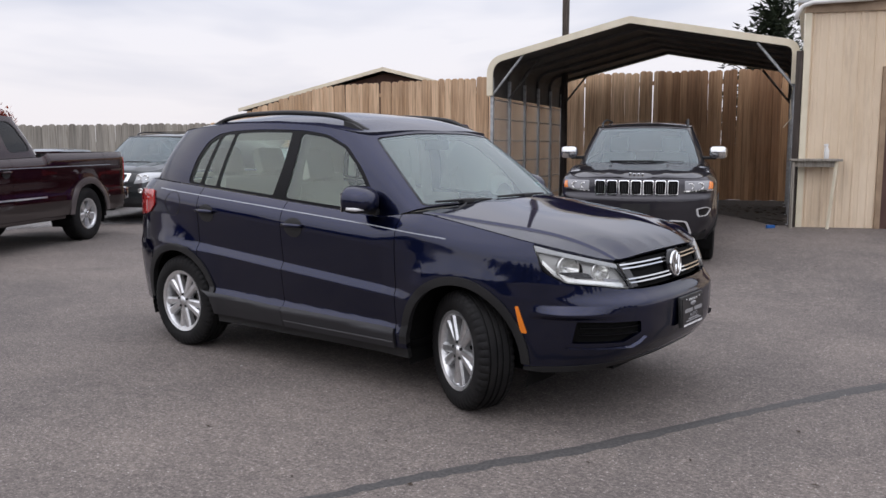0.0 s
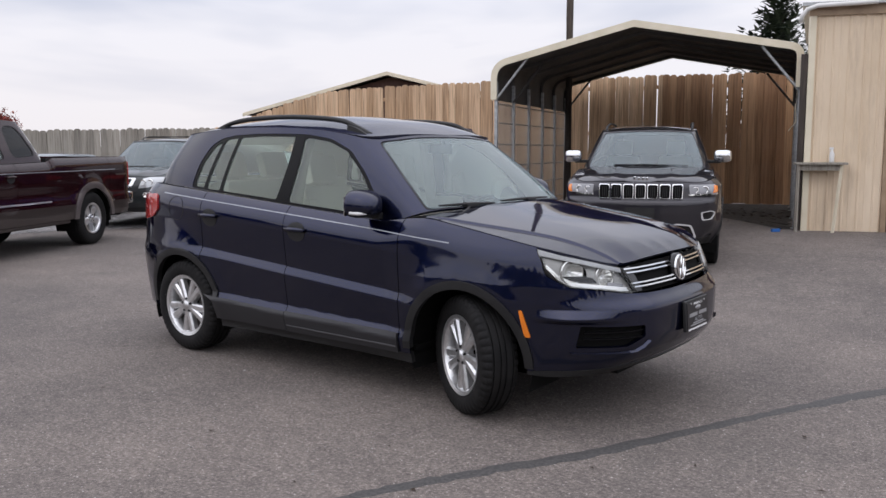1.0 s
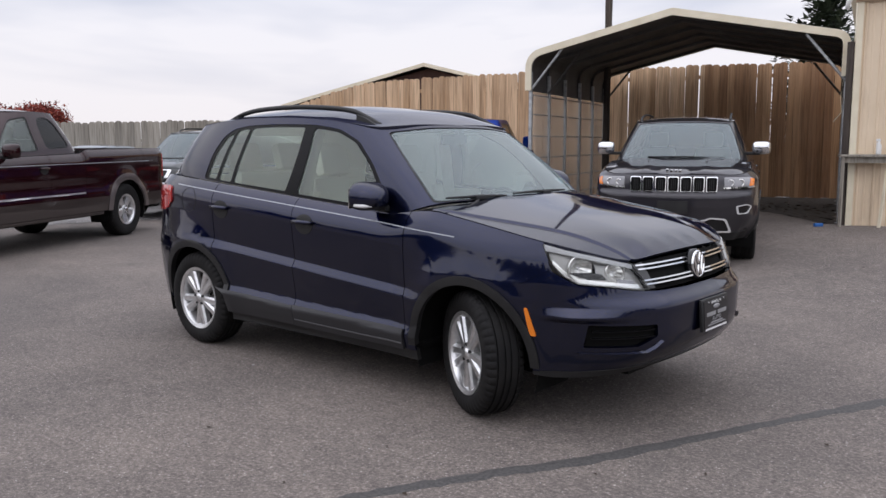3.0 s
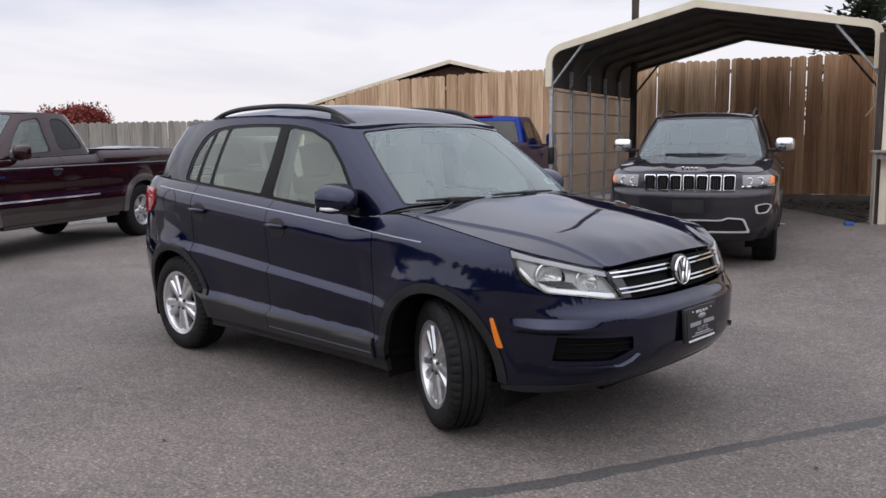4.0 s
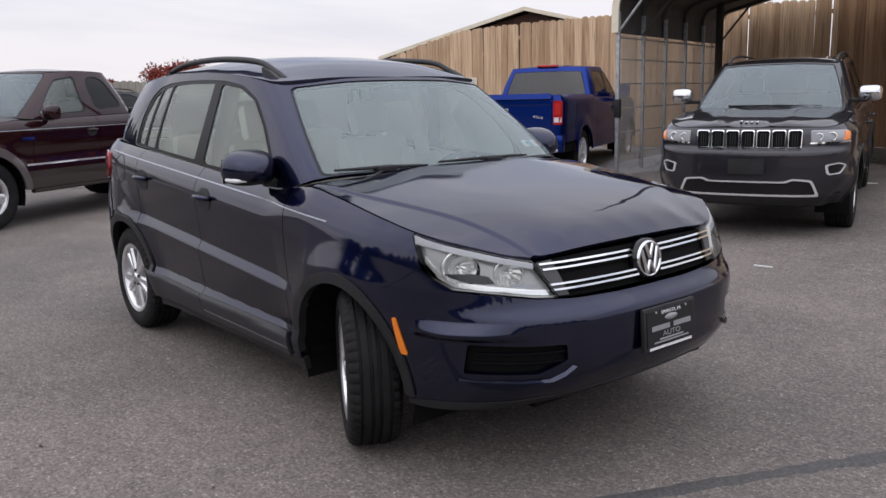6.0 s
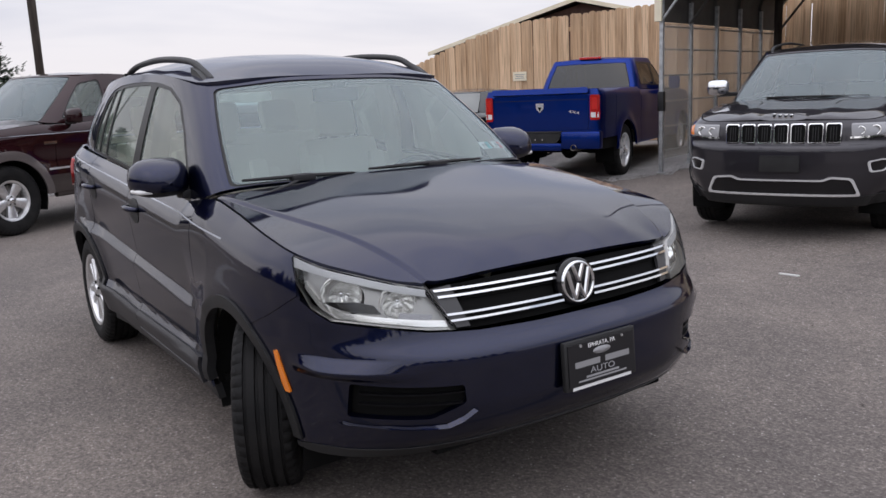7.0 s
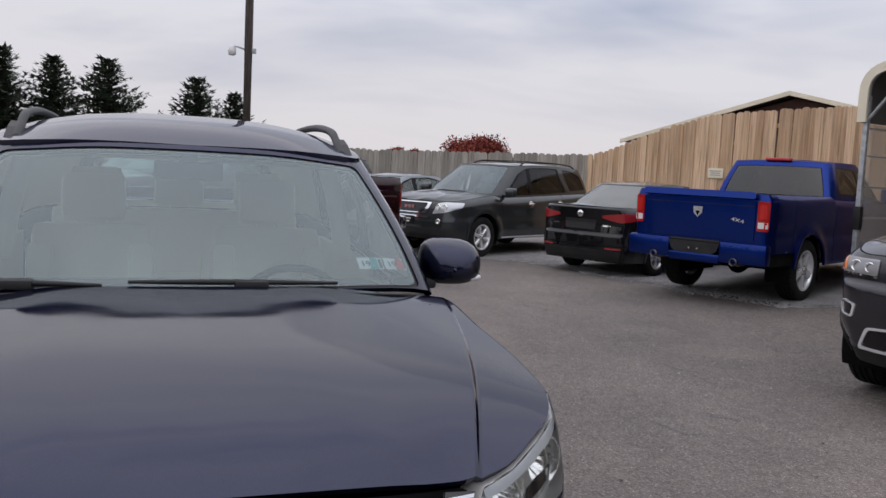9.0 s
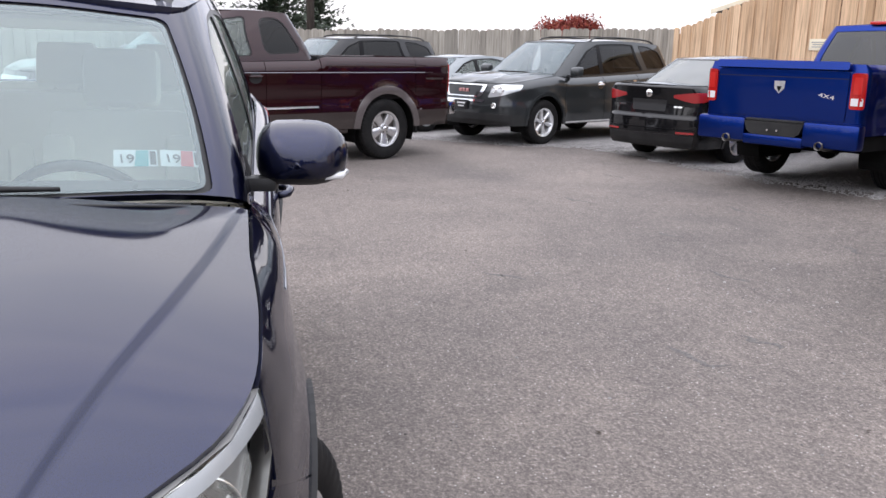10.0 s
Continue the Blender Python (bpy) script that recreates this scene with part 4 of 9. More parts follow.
def bench():
    yaw = math.degrees(math.atan2(0.37, 0.93))
    root = thing("work_bench", pose(0.40, 9.38, 0.19, 0, 0, yaw), "narrow grey wooden bench shelf leaning by the shed", "bench")
    bm = bmesh.new()
    bm_box(bm, -0.1, 0.66, -0.16, 0.14, 1.07, 1.105, bevel=0.006)
    bpart("top", bm, GREY_WOOD, root)
    for x, dx in ((-0.05, 0.0), (0.58, -0.09)):
        bm = bmesh.new()
        bm_rod(bm, (x + dx, -0.11, 0), (x, -0.11, 1.07), 0.026, seg=4)
        bpart("leg", bm, CREAM if dx else GREY_WOOD, root)
    bm = bmesh.new()
    bm_box(bm, -0.06, 0.6, -0.09, -0.06, 0.98, 1.068)
    bpart("apron", bm, GREY_WOOD, root)
    bt = thing("spray_bottle", root.matrix_basis @ pose(0.44, -0.02, 1.106), "white plastic spray bottle standing on the bench", "bottle")
    vs, fs = revolve([(0.0, 0.0), (0.036, 0.0), (0.038, 0.02), (0.038, 0.13), (0.02, 0.17), (0.014, 0.2), (0.0, 0.2)], 16)
    part("bottle", [(x, z, y) for x, y, z in vs], fs, CLEAR_PLASTIC, bt)
    bm = bmesh.new()
    bm_box(bm, -0.04, 0.02, -0.012, 0.012, 0.2, 0.235, bevel=0.004)
    bm_box(bm, -0.035, -0.025, -0.006, 0.006, 0.15, 0.2)
    bpart("trigger", bm, WHITE, bt)


metal_shed()
bench()
ds = thing("downspout", pose(0.33, 9.6, 0), "dark square downspout between the carport and shed", "downspout")
bm = bmesh.new()
bm_box(bm, -0.05, 0.05, -0.05, 0.05, 0.15, 3.0, bevel=0.008)
bpart("pipe", bm, POLE_WOOD, ds)
for n, (x, y, a, w, l, mt, lab) in enumerate(((-0.85, 8.9, 20, 0.02, 0.24, CLEAR_PLASTIC, "scrap of white trim lying on the asphalt"), (0.12, 9.15, 50, 0.05, 0.14, BLUE_TARP, "crumpled blue plastic scrap on the ground"), (0.6, 3.72, 10, 0.022, 0.16, CLEAR_PLASTIC, "short white stick lying on the asphalt"))):
    t = thing("litter", pose(x, y, ground_z(x, y) + 0.001, 0, 0, a), lab, "litter")
    bm = bmesh.new()
    bm_box(bm, -l / 2, l / 2, -w / 2, w / 2, 0, 0.012 if n != 1 else 0.05, bevel=0.004)
    bpart("scrap", bm, mt, t)


def leaf_litter():
    """Dead leaves and small bits blown along the carport and over the lot."""
    rng = random.Random(21)
    vs, fs = [], []
    for k in range(420):
        if k < 300:
            x, y, s = rng.uniform(-3.2, 0.1), rng.gauss(12.6, 0.8), rng.uniform(0.02, 0.06)
        else:
            x, y, s = rng.uniform(-8, 4), rng.uniform(-5, 8), rng.uniform(0.008, 0.022)
        z, i, a = ground_z(x, y) + 0.004, len(vs), rng.uniform(0, 6.3)
        for q, r in ((0, 1), (1.57, 0.45), (3.14, 1), (4.71, 0.45)):
            vs.append((x + math.cos(a + q) * s * r, y + math.sin(a + q) * s * r, z + rng.uniform(0, s * 0.5)))
        fs += [(i, i + 1, i + 2), (i, i + 2, i + 3)]
    tagged(part("leaf_litter", vs, fs, LEAF_DARK, smooth=False), "dark dead leaves and bits scattered on asphalt", "leaf litter", kind="stuff")


def loose_stones():
    """Small pale stones and crumbs of asphalt lying loose on the lot."""
    rng = random.Random(77)
    vs, fs = [], []
    for k in range(1800):
        x, y = (rng.uniform(-9, 4), rng.uniform(-6, 7.5)) if k % 2 else (rng.gauss(-1.5, 2.2), rng.gauss(4.2, 1.6))
        if abs(y) < 1.0 and -2.2 < x < 2.4:
            continue
        r, i = rng.uniform(0.0025, 0.008) * (1.6 if rng.random() < 0.06 else 1), len(vs)
        z = ground_z(x, y)
        for a in range(5):
            q = a * 1.2566 + rng.uniform(-0.3, 0.3)
            vs.append((x + math.cos(q) * r, y + math.sin(q) * r, z + 0.0003))
        vs.append((x, y, z + r * 0.8))
        fs += [(i + a, i + (a + 1) % 5, i + 5) for a in range(5)]
    tagged(part("loose_stones", vs, fs, STONE, smooth=False), "small loose stones scattered over worn asphalt", "stones", kind="stuff")


STONE = material("stone_crumbs", (0.25, 0.24, 0.23), 0.9)
colour_to(STONE, ramp(STONE, random_of(STONE, "island"), (0.0, (0.06, 0.056, 0.052)), (0.5, (0.22, 0.21, 0.20)), (1.0, (0.36, 0.35, 0.33))))
loose_stones()
LEAF_DARK = material("dead_leaf", (0.045, 0.032, 0.022), 0.9)
leaf_litter()


# ---- poles
def pole(x, y, h, r, label, lamp=False):
    root = thing("utility_pole", pose(x, y, 0), label, "pole")
    vs, fs = tube([(0, 0, -0.1), (0.0, 0, h * 0.5), (0.02, 0, h)], [r, r * 0.86, r * 0.72], 14)
    part("shaft", vs, fs, POLE_WOOD, root)
    if lamp:
        vs, fs = tube([(0, -0.05, 4.74), (-0.07, -0.28, 4.82), (-0.11, -0.42, 4.84)], 0.025, 8)
        part("arm", vs, fs, GALV, root)
        vs, fs = revolve([(0.0, 0.0), (0.06, 0.0), (0.09, -0.06), (0.12, -0.14), (0.10, -0.28), (0.0, -0.30)], 16)
        part("lamp_head", [(a - 0.12, c - 0.45, b + 4.86) for a, b, c in vs], fs, CLEAR_PLASTIC, root, "pale yard lamp head")
        bm = bmesh.new()
        bm_box(bm, -0.06, 0.06, 0.08, 0.22, 4.66, 4.80, bevel=0.01)
        bpart("bracket", bm, GALV, root)


pole(-21.6, 2.25, 10.0, 0.14, "dark wooden utility pole with a yard lamp", True)
pole(-37.5, -7.6, 11.0, 0.125, "plain dark wooden pole among the spruces")
pole(-5.60, 12.62, 9.0, 0.095, "dark wooden pole rising behind the carport")


# ---- trees
def spruce(x, y, h, r, seed, z0=0.0):
    rng = random.Random(seed)
    root = thing("spruce_tree", pose(x, y, z0), "dark green spruce with ragged drooping branches", "tree", "spruces")
    vs, fs = tube([(0, 0, -0.2), (0.03, 0, h * 0.5), (0, 0.02, h * 0.97)], [r * 0.09, r * 0.06, 0.015], 8)
    part("trunk", vs, fs, BARK, root)
    vs, fs = [], []
    lv = int(h * 5)
    for i in range(lv):
        t = i / lv
        z = h * (0.06 + 0.92 * t)
        R = r * (1 - t) ** 0.7 * rng.uniform(0.75, 1.2) + 0.08
        n = max(5, int(13 * (1 - t * 0.6)))
        for k in range(n):
            a = 2 * math.pi * k / n + rng.uniform(-0.3, 0.3) + i
            z = h * (0.06 + 0.92 * t) + rng.uniform(-0.35, 0.35) * (1 - t)
            L = R * rng.uniform(0.7, 1.25)
            droop = rng.uniform(-0.30, 0.25) * L
            segs = max(3, int(L / 0.22))
            for s in range(segs):
                f = (s + rng.uniform(0.1, 0.9)) / segs
                cx, cy, cz = math.cos(a) * L * f, math.sin(a) * L * f, z - droop * f * f + 0.1 * L * f
                for _ in range(5):
                    b = a + rng.uniform(-1.3, 1.3)
                    l2 = rng.uniform(0.16, 0.38) * (1.25 - 0.5 * f)
                    w = l2 * 0.3
                    dz = rng.uniform(-0.4, 0.7) * l2
                    j = len(vs)
                    px, py = -math.sin(b) * w, math.cos(b) * w
                    ox, oy, oz = cx + rng.uniform(-0.05, 0.05), cy + rng.uniform(-0.05, 0.05), cz + rng.uniform(-0.07, 0.07)
                    vs += [(ox + px, oy + py, oz), (ox - px, oy - py, oz - w * 0.6), (ox + math.cos(b) * l2, oy + math.sin(b) * l2, oz + dz)]
                    fs.append((j, j + 1, j + 2))
    part("crown", vs, fs, SPRUCE, root, smooth=False)
    return root


def round_tree(x, y, h, r, mat, label, seed):
    rng = random.Random(seed)
    root = thing("broadleaf_tree", pose(x, y, 0), label, "tree")
    vs, fs = tube([(0, 0, -0.2), (0.05, 0, h * 0.3), (0.1, 0.05, h * 0.6)], [r * 0.07, r * 0.05, r * 0.03], 8)
    part("trunk", vs, fs, BARK, root)
    for k in range(5):
        a = k * 1.26
        v2, f2 = tube([(0.04, 0, h * 0.3), (math.cos(a) * r * 0.4, math.sin(a) * r * 0.4, h * 0.55), (math.cos(a) * r * 0.7, math.sin(a) * r * 0.7, h * 0.75)], [r * 0.03, r * 0.02, 0.01], 6)
        part("limb", v2, f2, BARK, root)
    vs, fs = [], []
    lumps = [(rng.uniform(-0.65, 0.65) * r, rng.uniform(-0.65, 0.65) * r, h * rng.uniform(0.42, 0.80), r * rng.uniform(0.32, 0.52)) for _ in range(26)]
    for _ in range(26000):
        lx, ly, lz, lr = rng.choice(lumps)
        d = Vector((rng.gauss(0, 1), rng.gauss(0, 1), rng.gauss(0, 0.8))).normalized() * lr * rng.uniform(0.15, 1.12)
        s, j = rng.uniform(0.09, 0.22), len(vs)
        c = Vector((lx, ly, lz)) + d
        for _ in range(3):
            vs.append(tuple(c + Vector((rng.uniform(-s, s), rng.uniform(-s, s), rng.uniform(-s, s)))))
        fs.append((j, j + 1, j + 2))
    part("crown", vs, fs, mat, root, smooth=False)


def at_bearing(az, d, eye=(3.71, -0.07)):
    return eye[0] + math.cos(radians(az)) * d, eye[1] + math.sin(radians(az)) * d


for az, d, h, r, sd in ((-170.8, 46, 6.6, 2.6, 1), (-173.6, 45, 6.3, 2.1, 2), (-176.7, 44, 6.3, 2.9, 3), (177.9, 46, 5.9, 2.5, 4), (175.5, 50, 5.5, 1.9, 5), (-167.5, 47, 6.0, 2.8, 6)):
    spruce(*at_bearing(az, d), h, r * 1.15, sd)
spruce(-4.6, 25.4, 7.4, 2.5, 7)
# unseen trees: the -y row from reflections, the +x row added to darken them
TREE_ROW = [spruce(-44, -36, 8.5, 3.0, 31), spruce(-40, -35, 7.4, 2.8, 32)]
RT = random.Random(8)
for k in range(34):
    x, y = (-36 + 3.6 * k, -36 + RT.uniform(-2, 2)) if k < 22 else (43 + RT.uniform(-2, 2), -34 + 4.4 * (k - 22))
    copy_thing(TREE_ROW[k % 2], pose(x, y, 0, 0, 0, RT.uniform(0, 360)) @ Matrix.Diagonal((1.15, 1.15, RT.uniform(0.75, 1.1), 1)))
round_tree(*at_bearing(159.2, 80), 4.9, 3.0, RED_LEAF, "dark red autumn tree beyond the fence", 1)
round_tree(*at_bearing(157.0, 76), 3.3, 1.0, GREEN_LEAF, "small dull green tree beyond the fence", 2)
round_tree(*at_bearing(164.2, 85), 3.8, 1.4, RED_LEAF, "small dark red bush tree beyond the fence", 3)


def far_house():
    x, y = at_bearing(-170.0, 62)
    root = thing("distant_building", pose(x, y, 0, 0, 0, 75), "long low pale building with dark windows far off", "building")
    bm = bmesh.new()
    bm_box(bm, -9, 9, 0, 6, 0, 3.0)
    bpart("wall", bm, CONCRETE, root, smooth=False)
    bm = bmesh.new()
    bm_box(bm, -9.3, 9.3, -0.3, 6.3, 3.0, 3.35)
    bpart("roof", bm, ROOF_DARK, root, smooth=False)
    for k in range(6):
        bm = bmesh.new()
        bm_box(bm, -8 + k * 2.8, -6.6 + k * 2.8, -0.04, 0.02, 1.1, 2.2)
        bpart("window", bm, GLOSS_BLACK, root, smooth=False)


far_house()

# ---------------------------------------------------------------- vehicles
def tyre_mesh(R, rim, w, seg=96):
    h, g = w / 2, 0.010
    half = [(rim - 0.012, h * 0.80), (rim + 0.008, h * 0.92), (rim + 0.02, h * 0.98), (R - 0.075, h * 1.04), (R - 0.04, h * 1.0), (R - 0.018, h * 0.93), (R - 0.006, h * 0.82),
            (R - 0.001, h * 0.60), (R - g, h * 0.58), (R - g, h * 0.50), (R, h * 0.48), (R, h * 0.22), (R - g, h * 0.20), (R - g, h * 0.10), (R, h * 0.08)]
    prof = [(r, y) for r, y in half] + [(r, -y) for r, y in half[::-1]]
    n = len(prof)
    shoulder = {4, 5, 6, n - 5, n - 6, n - 7}
    vs, fs = revolve(prof, seg * 2, wave=lambda i, k: -0.009 if i in shoulder and k % 4 == 0 else 0)
    return vs, fs


def wheel(parent, x, y, side, R, rim, w, style, steer=0.0, alloy=None, z=None):
    """A wheel: tyre, rim with its spokes, hub cap and brake disc. side: -1 right, 1 left."""
    alloy = alloy or ALLOY
    root = new("wheel")
    root.empty_display_size = 0.1
    root.parent = parent
    root.matrix_basis = pose(x, y, R if z is None else z, 0, 0, (180 if side > 0 else 0) + steer) @ pose(0, 0, 0, 0, 17, 0)
    vs, fs = tyre_mesh(R, rim, w)
    tyre = part("tyre", vs, fs, RUBBER, root, "black rubber tyre")
    tyre.data.set_sharp_from_angle(angle=radians(30))
    o = -w / 2
    bm = bmesh.new()
    vs, fs = revolve([(rim - 0.004, w * 0.4), (rim - 0.03, w * 0.36), (rim - 0.03, o + 0.035), (rim - 0.016, o + 0.012), (rim + 0.004, o + 0.006), (rim + 0.006, o + 0.018), (rim - 0.008, o + 0.03)], 64)
    V = [bm.verts.new(v) for v in vs]
    for f in fs:
        bm.faces.new([V[i] for i in f])
    n = 5

    def spoke(a, w0, w1, r0, r1, th, y0, y1):
        ca, sa = math.cos(a), math.sin(a)
        ring = []
        for r, ww, yy in ((r0, w0, y0), ((r0 + r1) / 2, (w0 + w1) / 2, y0 * 0.35 + y1 * 0.65), (r1, w1, y1)):
            for q, d in ((-ww, 0.012), (-ww * 0.55, 0.0), (ww * 0.55, 0.0), (ww, 0.012), (ww, th), (-ww, th)):
                ring.append(bm.verts.new((ca * r - sa * q, yy + d, sa * r + ca * q)))
        for i in range(2):
            for k in range(6):
                bm.faces.new((ring[i * 6 + k], ring[i * 6 + (k + 1) % 6], ring[i * 6 + 6 + (k + 1) % 6], ring[i * 6 + 6 + k]))
    for k in range(n):
        a = 2 * math.pi * k / n
        if style == "twin":
            for d in (-0.21, 0.21):
                spoke(a + d, rim * 0.095, rim * 0.135, rim * 0.2, rim - 0.02, 0.045, o + 0.02, o + 0.022)
        elif style == "five":
            spoke(a, rim * 0.15, rim * 0.21, rim * 0.2, rim - 0.02, 0.05, o + 0.022, o + 0.022)
        elif style == "six":
            spoke(a * 5 / 6, rim * 0.10, rim * 0.15, rim * 0.2, rim - 0.02, 0.05, o + 0.03, o + 0.022)
            if k == 0:
                spoke(a + math.pi * 5 / 3, rim * 0.10, rim * 0.15, rim * 0.2, rim - 0.02, 0.05, o + 0.03, o + 0.022)
        else:
            spoke(a, rim * 0.17, rim * 0.30, rim * 0.2, rim - 0.02, 0.05, o + 0.045, o + 0.028)
    vs, fs = revolve([(0.0, o + 0.018), (rim * 0.16, o + 0.018), (rim * 0.27, o + 0.026), (rim * 0.29, o + 0.07)], 40)
    V = [bm.verts.new(v) for v in vs]
    for f in fs:
        try:
            bm.faces.new([V[i] for i in f])
        except ValueError:
            pass
    bmesh.ops.remove_doubles(bm, verts=bm.verts[:], dist=1e-5)
    bpart("rim", bm, alloy, root, "alloy rim", sharp=40)
    vs, fs = revolve([(0.0, o + 0.010), (rim * 0.135, o + 0.010), (rim * 0.15, o + 0.016), (rim * 0.15, o + 0.022)], 28)
    part("hub_cap", vs, fs, alloy if style == "twin" else CHROME, root)
    for k in range(5):
        a = 2 * math.pi * (k + 0.5) / 5
        q = Vector((math.cos(a) * rim * 0.215, 0, math.sin(a) * rim * 0.215))
        bm = bmesh.new()
        bm_rod(bm, q + Vector((0, o + 0.03, 0)), q + Vector((0, o + 0.013, 0)), 0.009, seg=8)
        bpart("lug_nut", bm, DARK_TRIM, root)
    vs, fs = revolve([(0.06, o + 0.085), (rim - 0.045, o + 0.085), (rim - 0.045, o + 0.10), (0.06, o + 0.10)], 40)
    part("brake_disc", vs, fs, DISC, root)
    vs, fs = revolve([(0.0, o + 0.13), (rim - 0.032, o + 0.13)], 40)
    part("back_plate", vs, fs, SHELL, root)
    return root


def arch_points(ax, az, r, zlow, lo, hi, n=22):
    """Points of a wheel arch from its rear foot over the top to its front foot, between two x."""
    t0 = math.asin(max(-1, (zlow - az) / r))
    out = []
    for k in range(n + 1):
        t = math.pi - t0 - (math.pi - 2 * t0) * k / n
        x, z = ax + r * math.cos(t), az + r * math.sin(t)
        if lo <= x <= hi:
            out.append((x, z))
    return out


def bottom_path(xr, xf, zlow, arches):
    """The lower edge of the side from the rear to the front, up over the arches."""
    pts, x = [], xr
    inside = lambda q: any(abs(q - ax) < math.sqrt(max(0, r * r - (az - zlow) ** 2)) for ax, az, r in arches)
    if not inside(xr):
        pts.append((xr, zlow))
    for ax, az, r in sorted(arches):
        mid = arch_points(ax, az, r, zlow, xr, xf)
        if inside(xr) and abs(xr - ax) < r:
            mid = [(xr, az + math.sqrt(r * r - (xr - ax) ** 2))] + [q for q in mid if q[0] > xr + 0.004]
        if inside(xf) and abs(xf - ax) < r:
            mid = [q for q in mid if q[0] < xf - 0.004] + [(xf, az + math.sqrt(r * r - (xf - ax) ** 2))]
        pts += mid
    if not inside(xf):
        pts.append((xf, zlow))
    return pts


def side_loop(ring, xf, xr, zlow, arches, s, drop=0.0, zt=None):
    """The outline of a side panel between two x, from its lower edge to the top of the ring."""
    low = ring.side_pts(bottom_path(xr, xf, zlow, arches), s)
    ua, ub = ring.ux(xf, low[-1][1]), ring.ux(xr, low[0][1])
    tf = ring.ux(xf, ring.ztop(xf) - drop - 0.02)
    tr = ring.ux(xr, ring.ztop(xr) - drop - 0.02)
    top = [(s * u, float(ring.top(u)) - drop if zt is None else zt) for u in np.linspace(tf, tr, max(3, int(abs(tf - tr) / 0.08) + 2))]
    return low + top


def wheelhouse(root, ax, az, r, y_in, y_out):
    vs, fs, n = [], [], 20
    for k in range(n + 1):
        a = -0.35 + (math.pi + 0.7) * k / n
        for y in (y_in, y_out):
            vs.append((ax + math.cos(a) * (r + 0.03), y, az + math.sin(a) * (r + 0.03)))
    for k in range(n):
        fs.append((2 * k, 2 * k + 1, 2 * k + 3, 2 * k + 2))
    fs.append(tuple(range(0, 2 * n + 2, 2)))
    part("wheelhouse", vs, fs, SHELL, root, smooth=False)


def body_core(root, ring, zlow, arches, house, half, floor_z=None, nose=0.25):
    """What closes a car below and behind its panels: dark inner shell, floor and wheelhouses."""
    for s in (1, -1):
        x0, x1 = ring.pos(0, 0.6)[0] - nose, ring.pos(ring.L, 0.6)[0] + 0.12
        lp = side_loop(ring, x0, x1, zlow + 0.03, [(a, z, r + 0.005) for a, z, r in arches], s, 0.015)
        patch("inner_shell", ring, [lp], SHELL, root, (0.25, 0.25), -0.035, 0.01)
        for ax, az, r in arches:
            wheelhouse(root, ax, az, r, s * (half - 0.36), s * (half - 0.045))
    bm = bmesh.new()
    x0, x1 = ring.pos(0, 0.5)[0] - 0.2, ring.pos(ring.L, 0.5)[0] + 0.2
    ar = sorted(arches)
    fz = zlow + 0.04 if floor_z is None else floor_z
    bm_box(bm, ar[0][0] + ar[0][2], ar[1][0] - ar[1][2], -half + 0.07, half - 0.07, fz - 0.03, fz)
    bm_box(bm, x1, x0, -half + 0.37, half - 0.37, fz - 0.05, fz - 0.031)
    bpart("floor_pan", bm, SHELL, root, smooth=False)


def glasshouse(root, house, paint, uw, ur, ws_v, rw_v, side_holes, frame_mat=None, step=(0.07, 0.12), screen=None, tint=None, thick=0.02, lining=None):
    """Pillars and roof rails as one painted band with the openings cut out, and the front and rear screens in it."""
    L = house.L
    outer = [(-L, 0), (L, 0), (L, rw_v[0]), (L - ur, rw_v[0]), (L - ur, rw_v[1]), (L, rw_v[1]), (L, 1), (-L, 1), (-L, rw_v[1]), (-L + ur, rw_v[1]), (-L + ur, rw_v[0]), (-L, rw_v[0])]
    screen_loop = rounded([(-uw, ws_v[0]), (uw, ws_v[0]), (uw, ws_v[1]), (-uw, ws_v[1])], 0.05)
    holes = [screen_loop]
    for h in side_holes:
        holes += [h, [(-u, v) for u, v in h]]
    patch("pillar_frame", house, [outer] + holes, paint, root, step, 0, thick, "painted pillars and roof edge", (0, 0, 1.2))
    if lining:
        patch("pillar_lining", house, [outer] + holes, lining, root, step, -thick - 0.006, 0.006, "pale lining of the pillars", (0, 0, 1.2))
    patch("windshield_seal", house, [rounded([(-uw, ws_v[0]), (uw, ws_v[0]), (uw, ws_v[1]), (-uw, ws_v[1])], 0.05),
                                     rounded([(-uw + 0.02, ws_v[0] + 0.03), (uw - 0.02, ws_v[0] + 0.03), (uw - 0.02, ws_v[1] - 0.025), (-uw + 0.02, ws_v[1] - 0.025)], 0.05)], SEAL, root, step, -0.006, 0.01, "", (0, 0, 1.2))
    patch("windshield", house, [rounded([(-uw + 0.012, ws_v[0] + 0.018), (uw - 0.012, ws_v[0] + 0.018), (uw - 0.012, ws_v[1] - 0.015), (-uw + 0.012, ws_v[1] - 0.015)], 0.05)], screen or GLASS_CLEAR, root, step, -0.003, 0, "clear windshield", (0, 0, 1.2))
    patch("rear_window", house, [[(L - ur + 0.01, rw_v[0] + 0.01), (L + ur - 0.01, rw_v[0] + 0.01), (L + ur - 0.01, rw_v[1] - 0.01), (L - ur + 0.01, rw_v[1] - 0.01)]], tint or GLASS_TINT, root, step, -0.004, 0, "tinted rear window", (0, 0, 1.2))


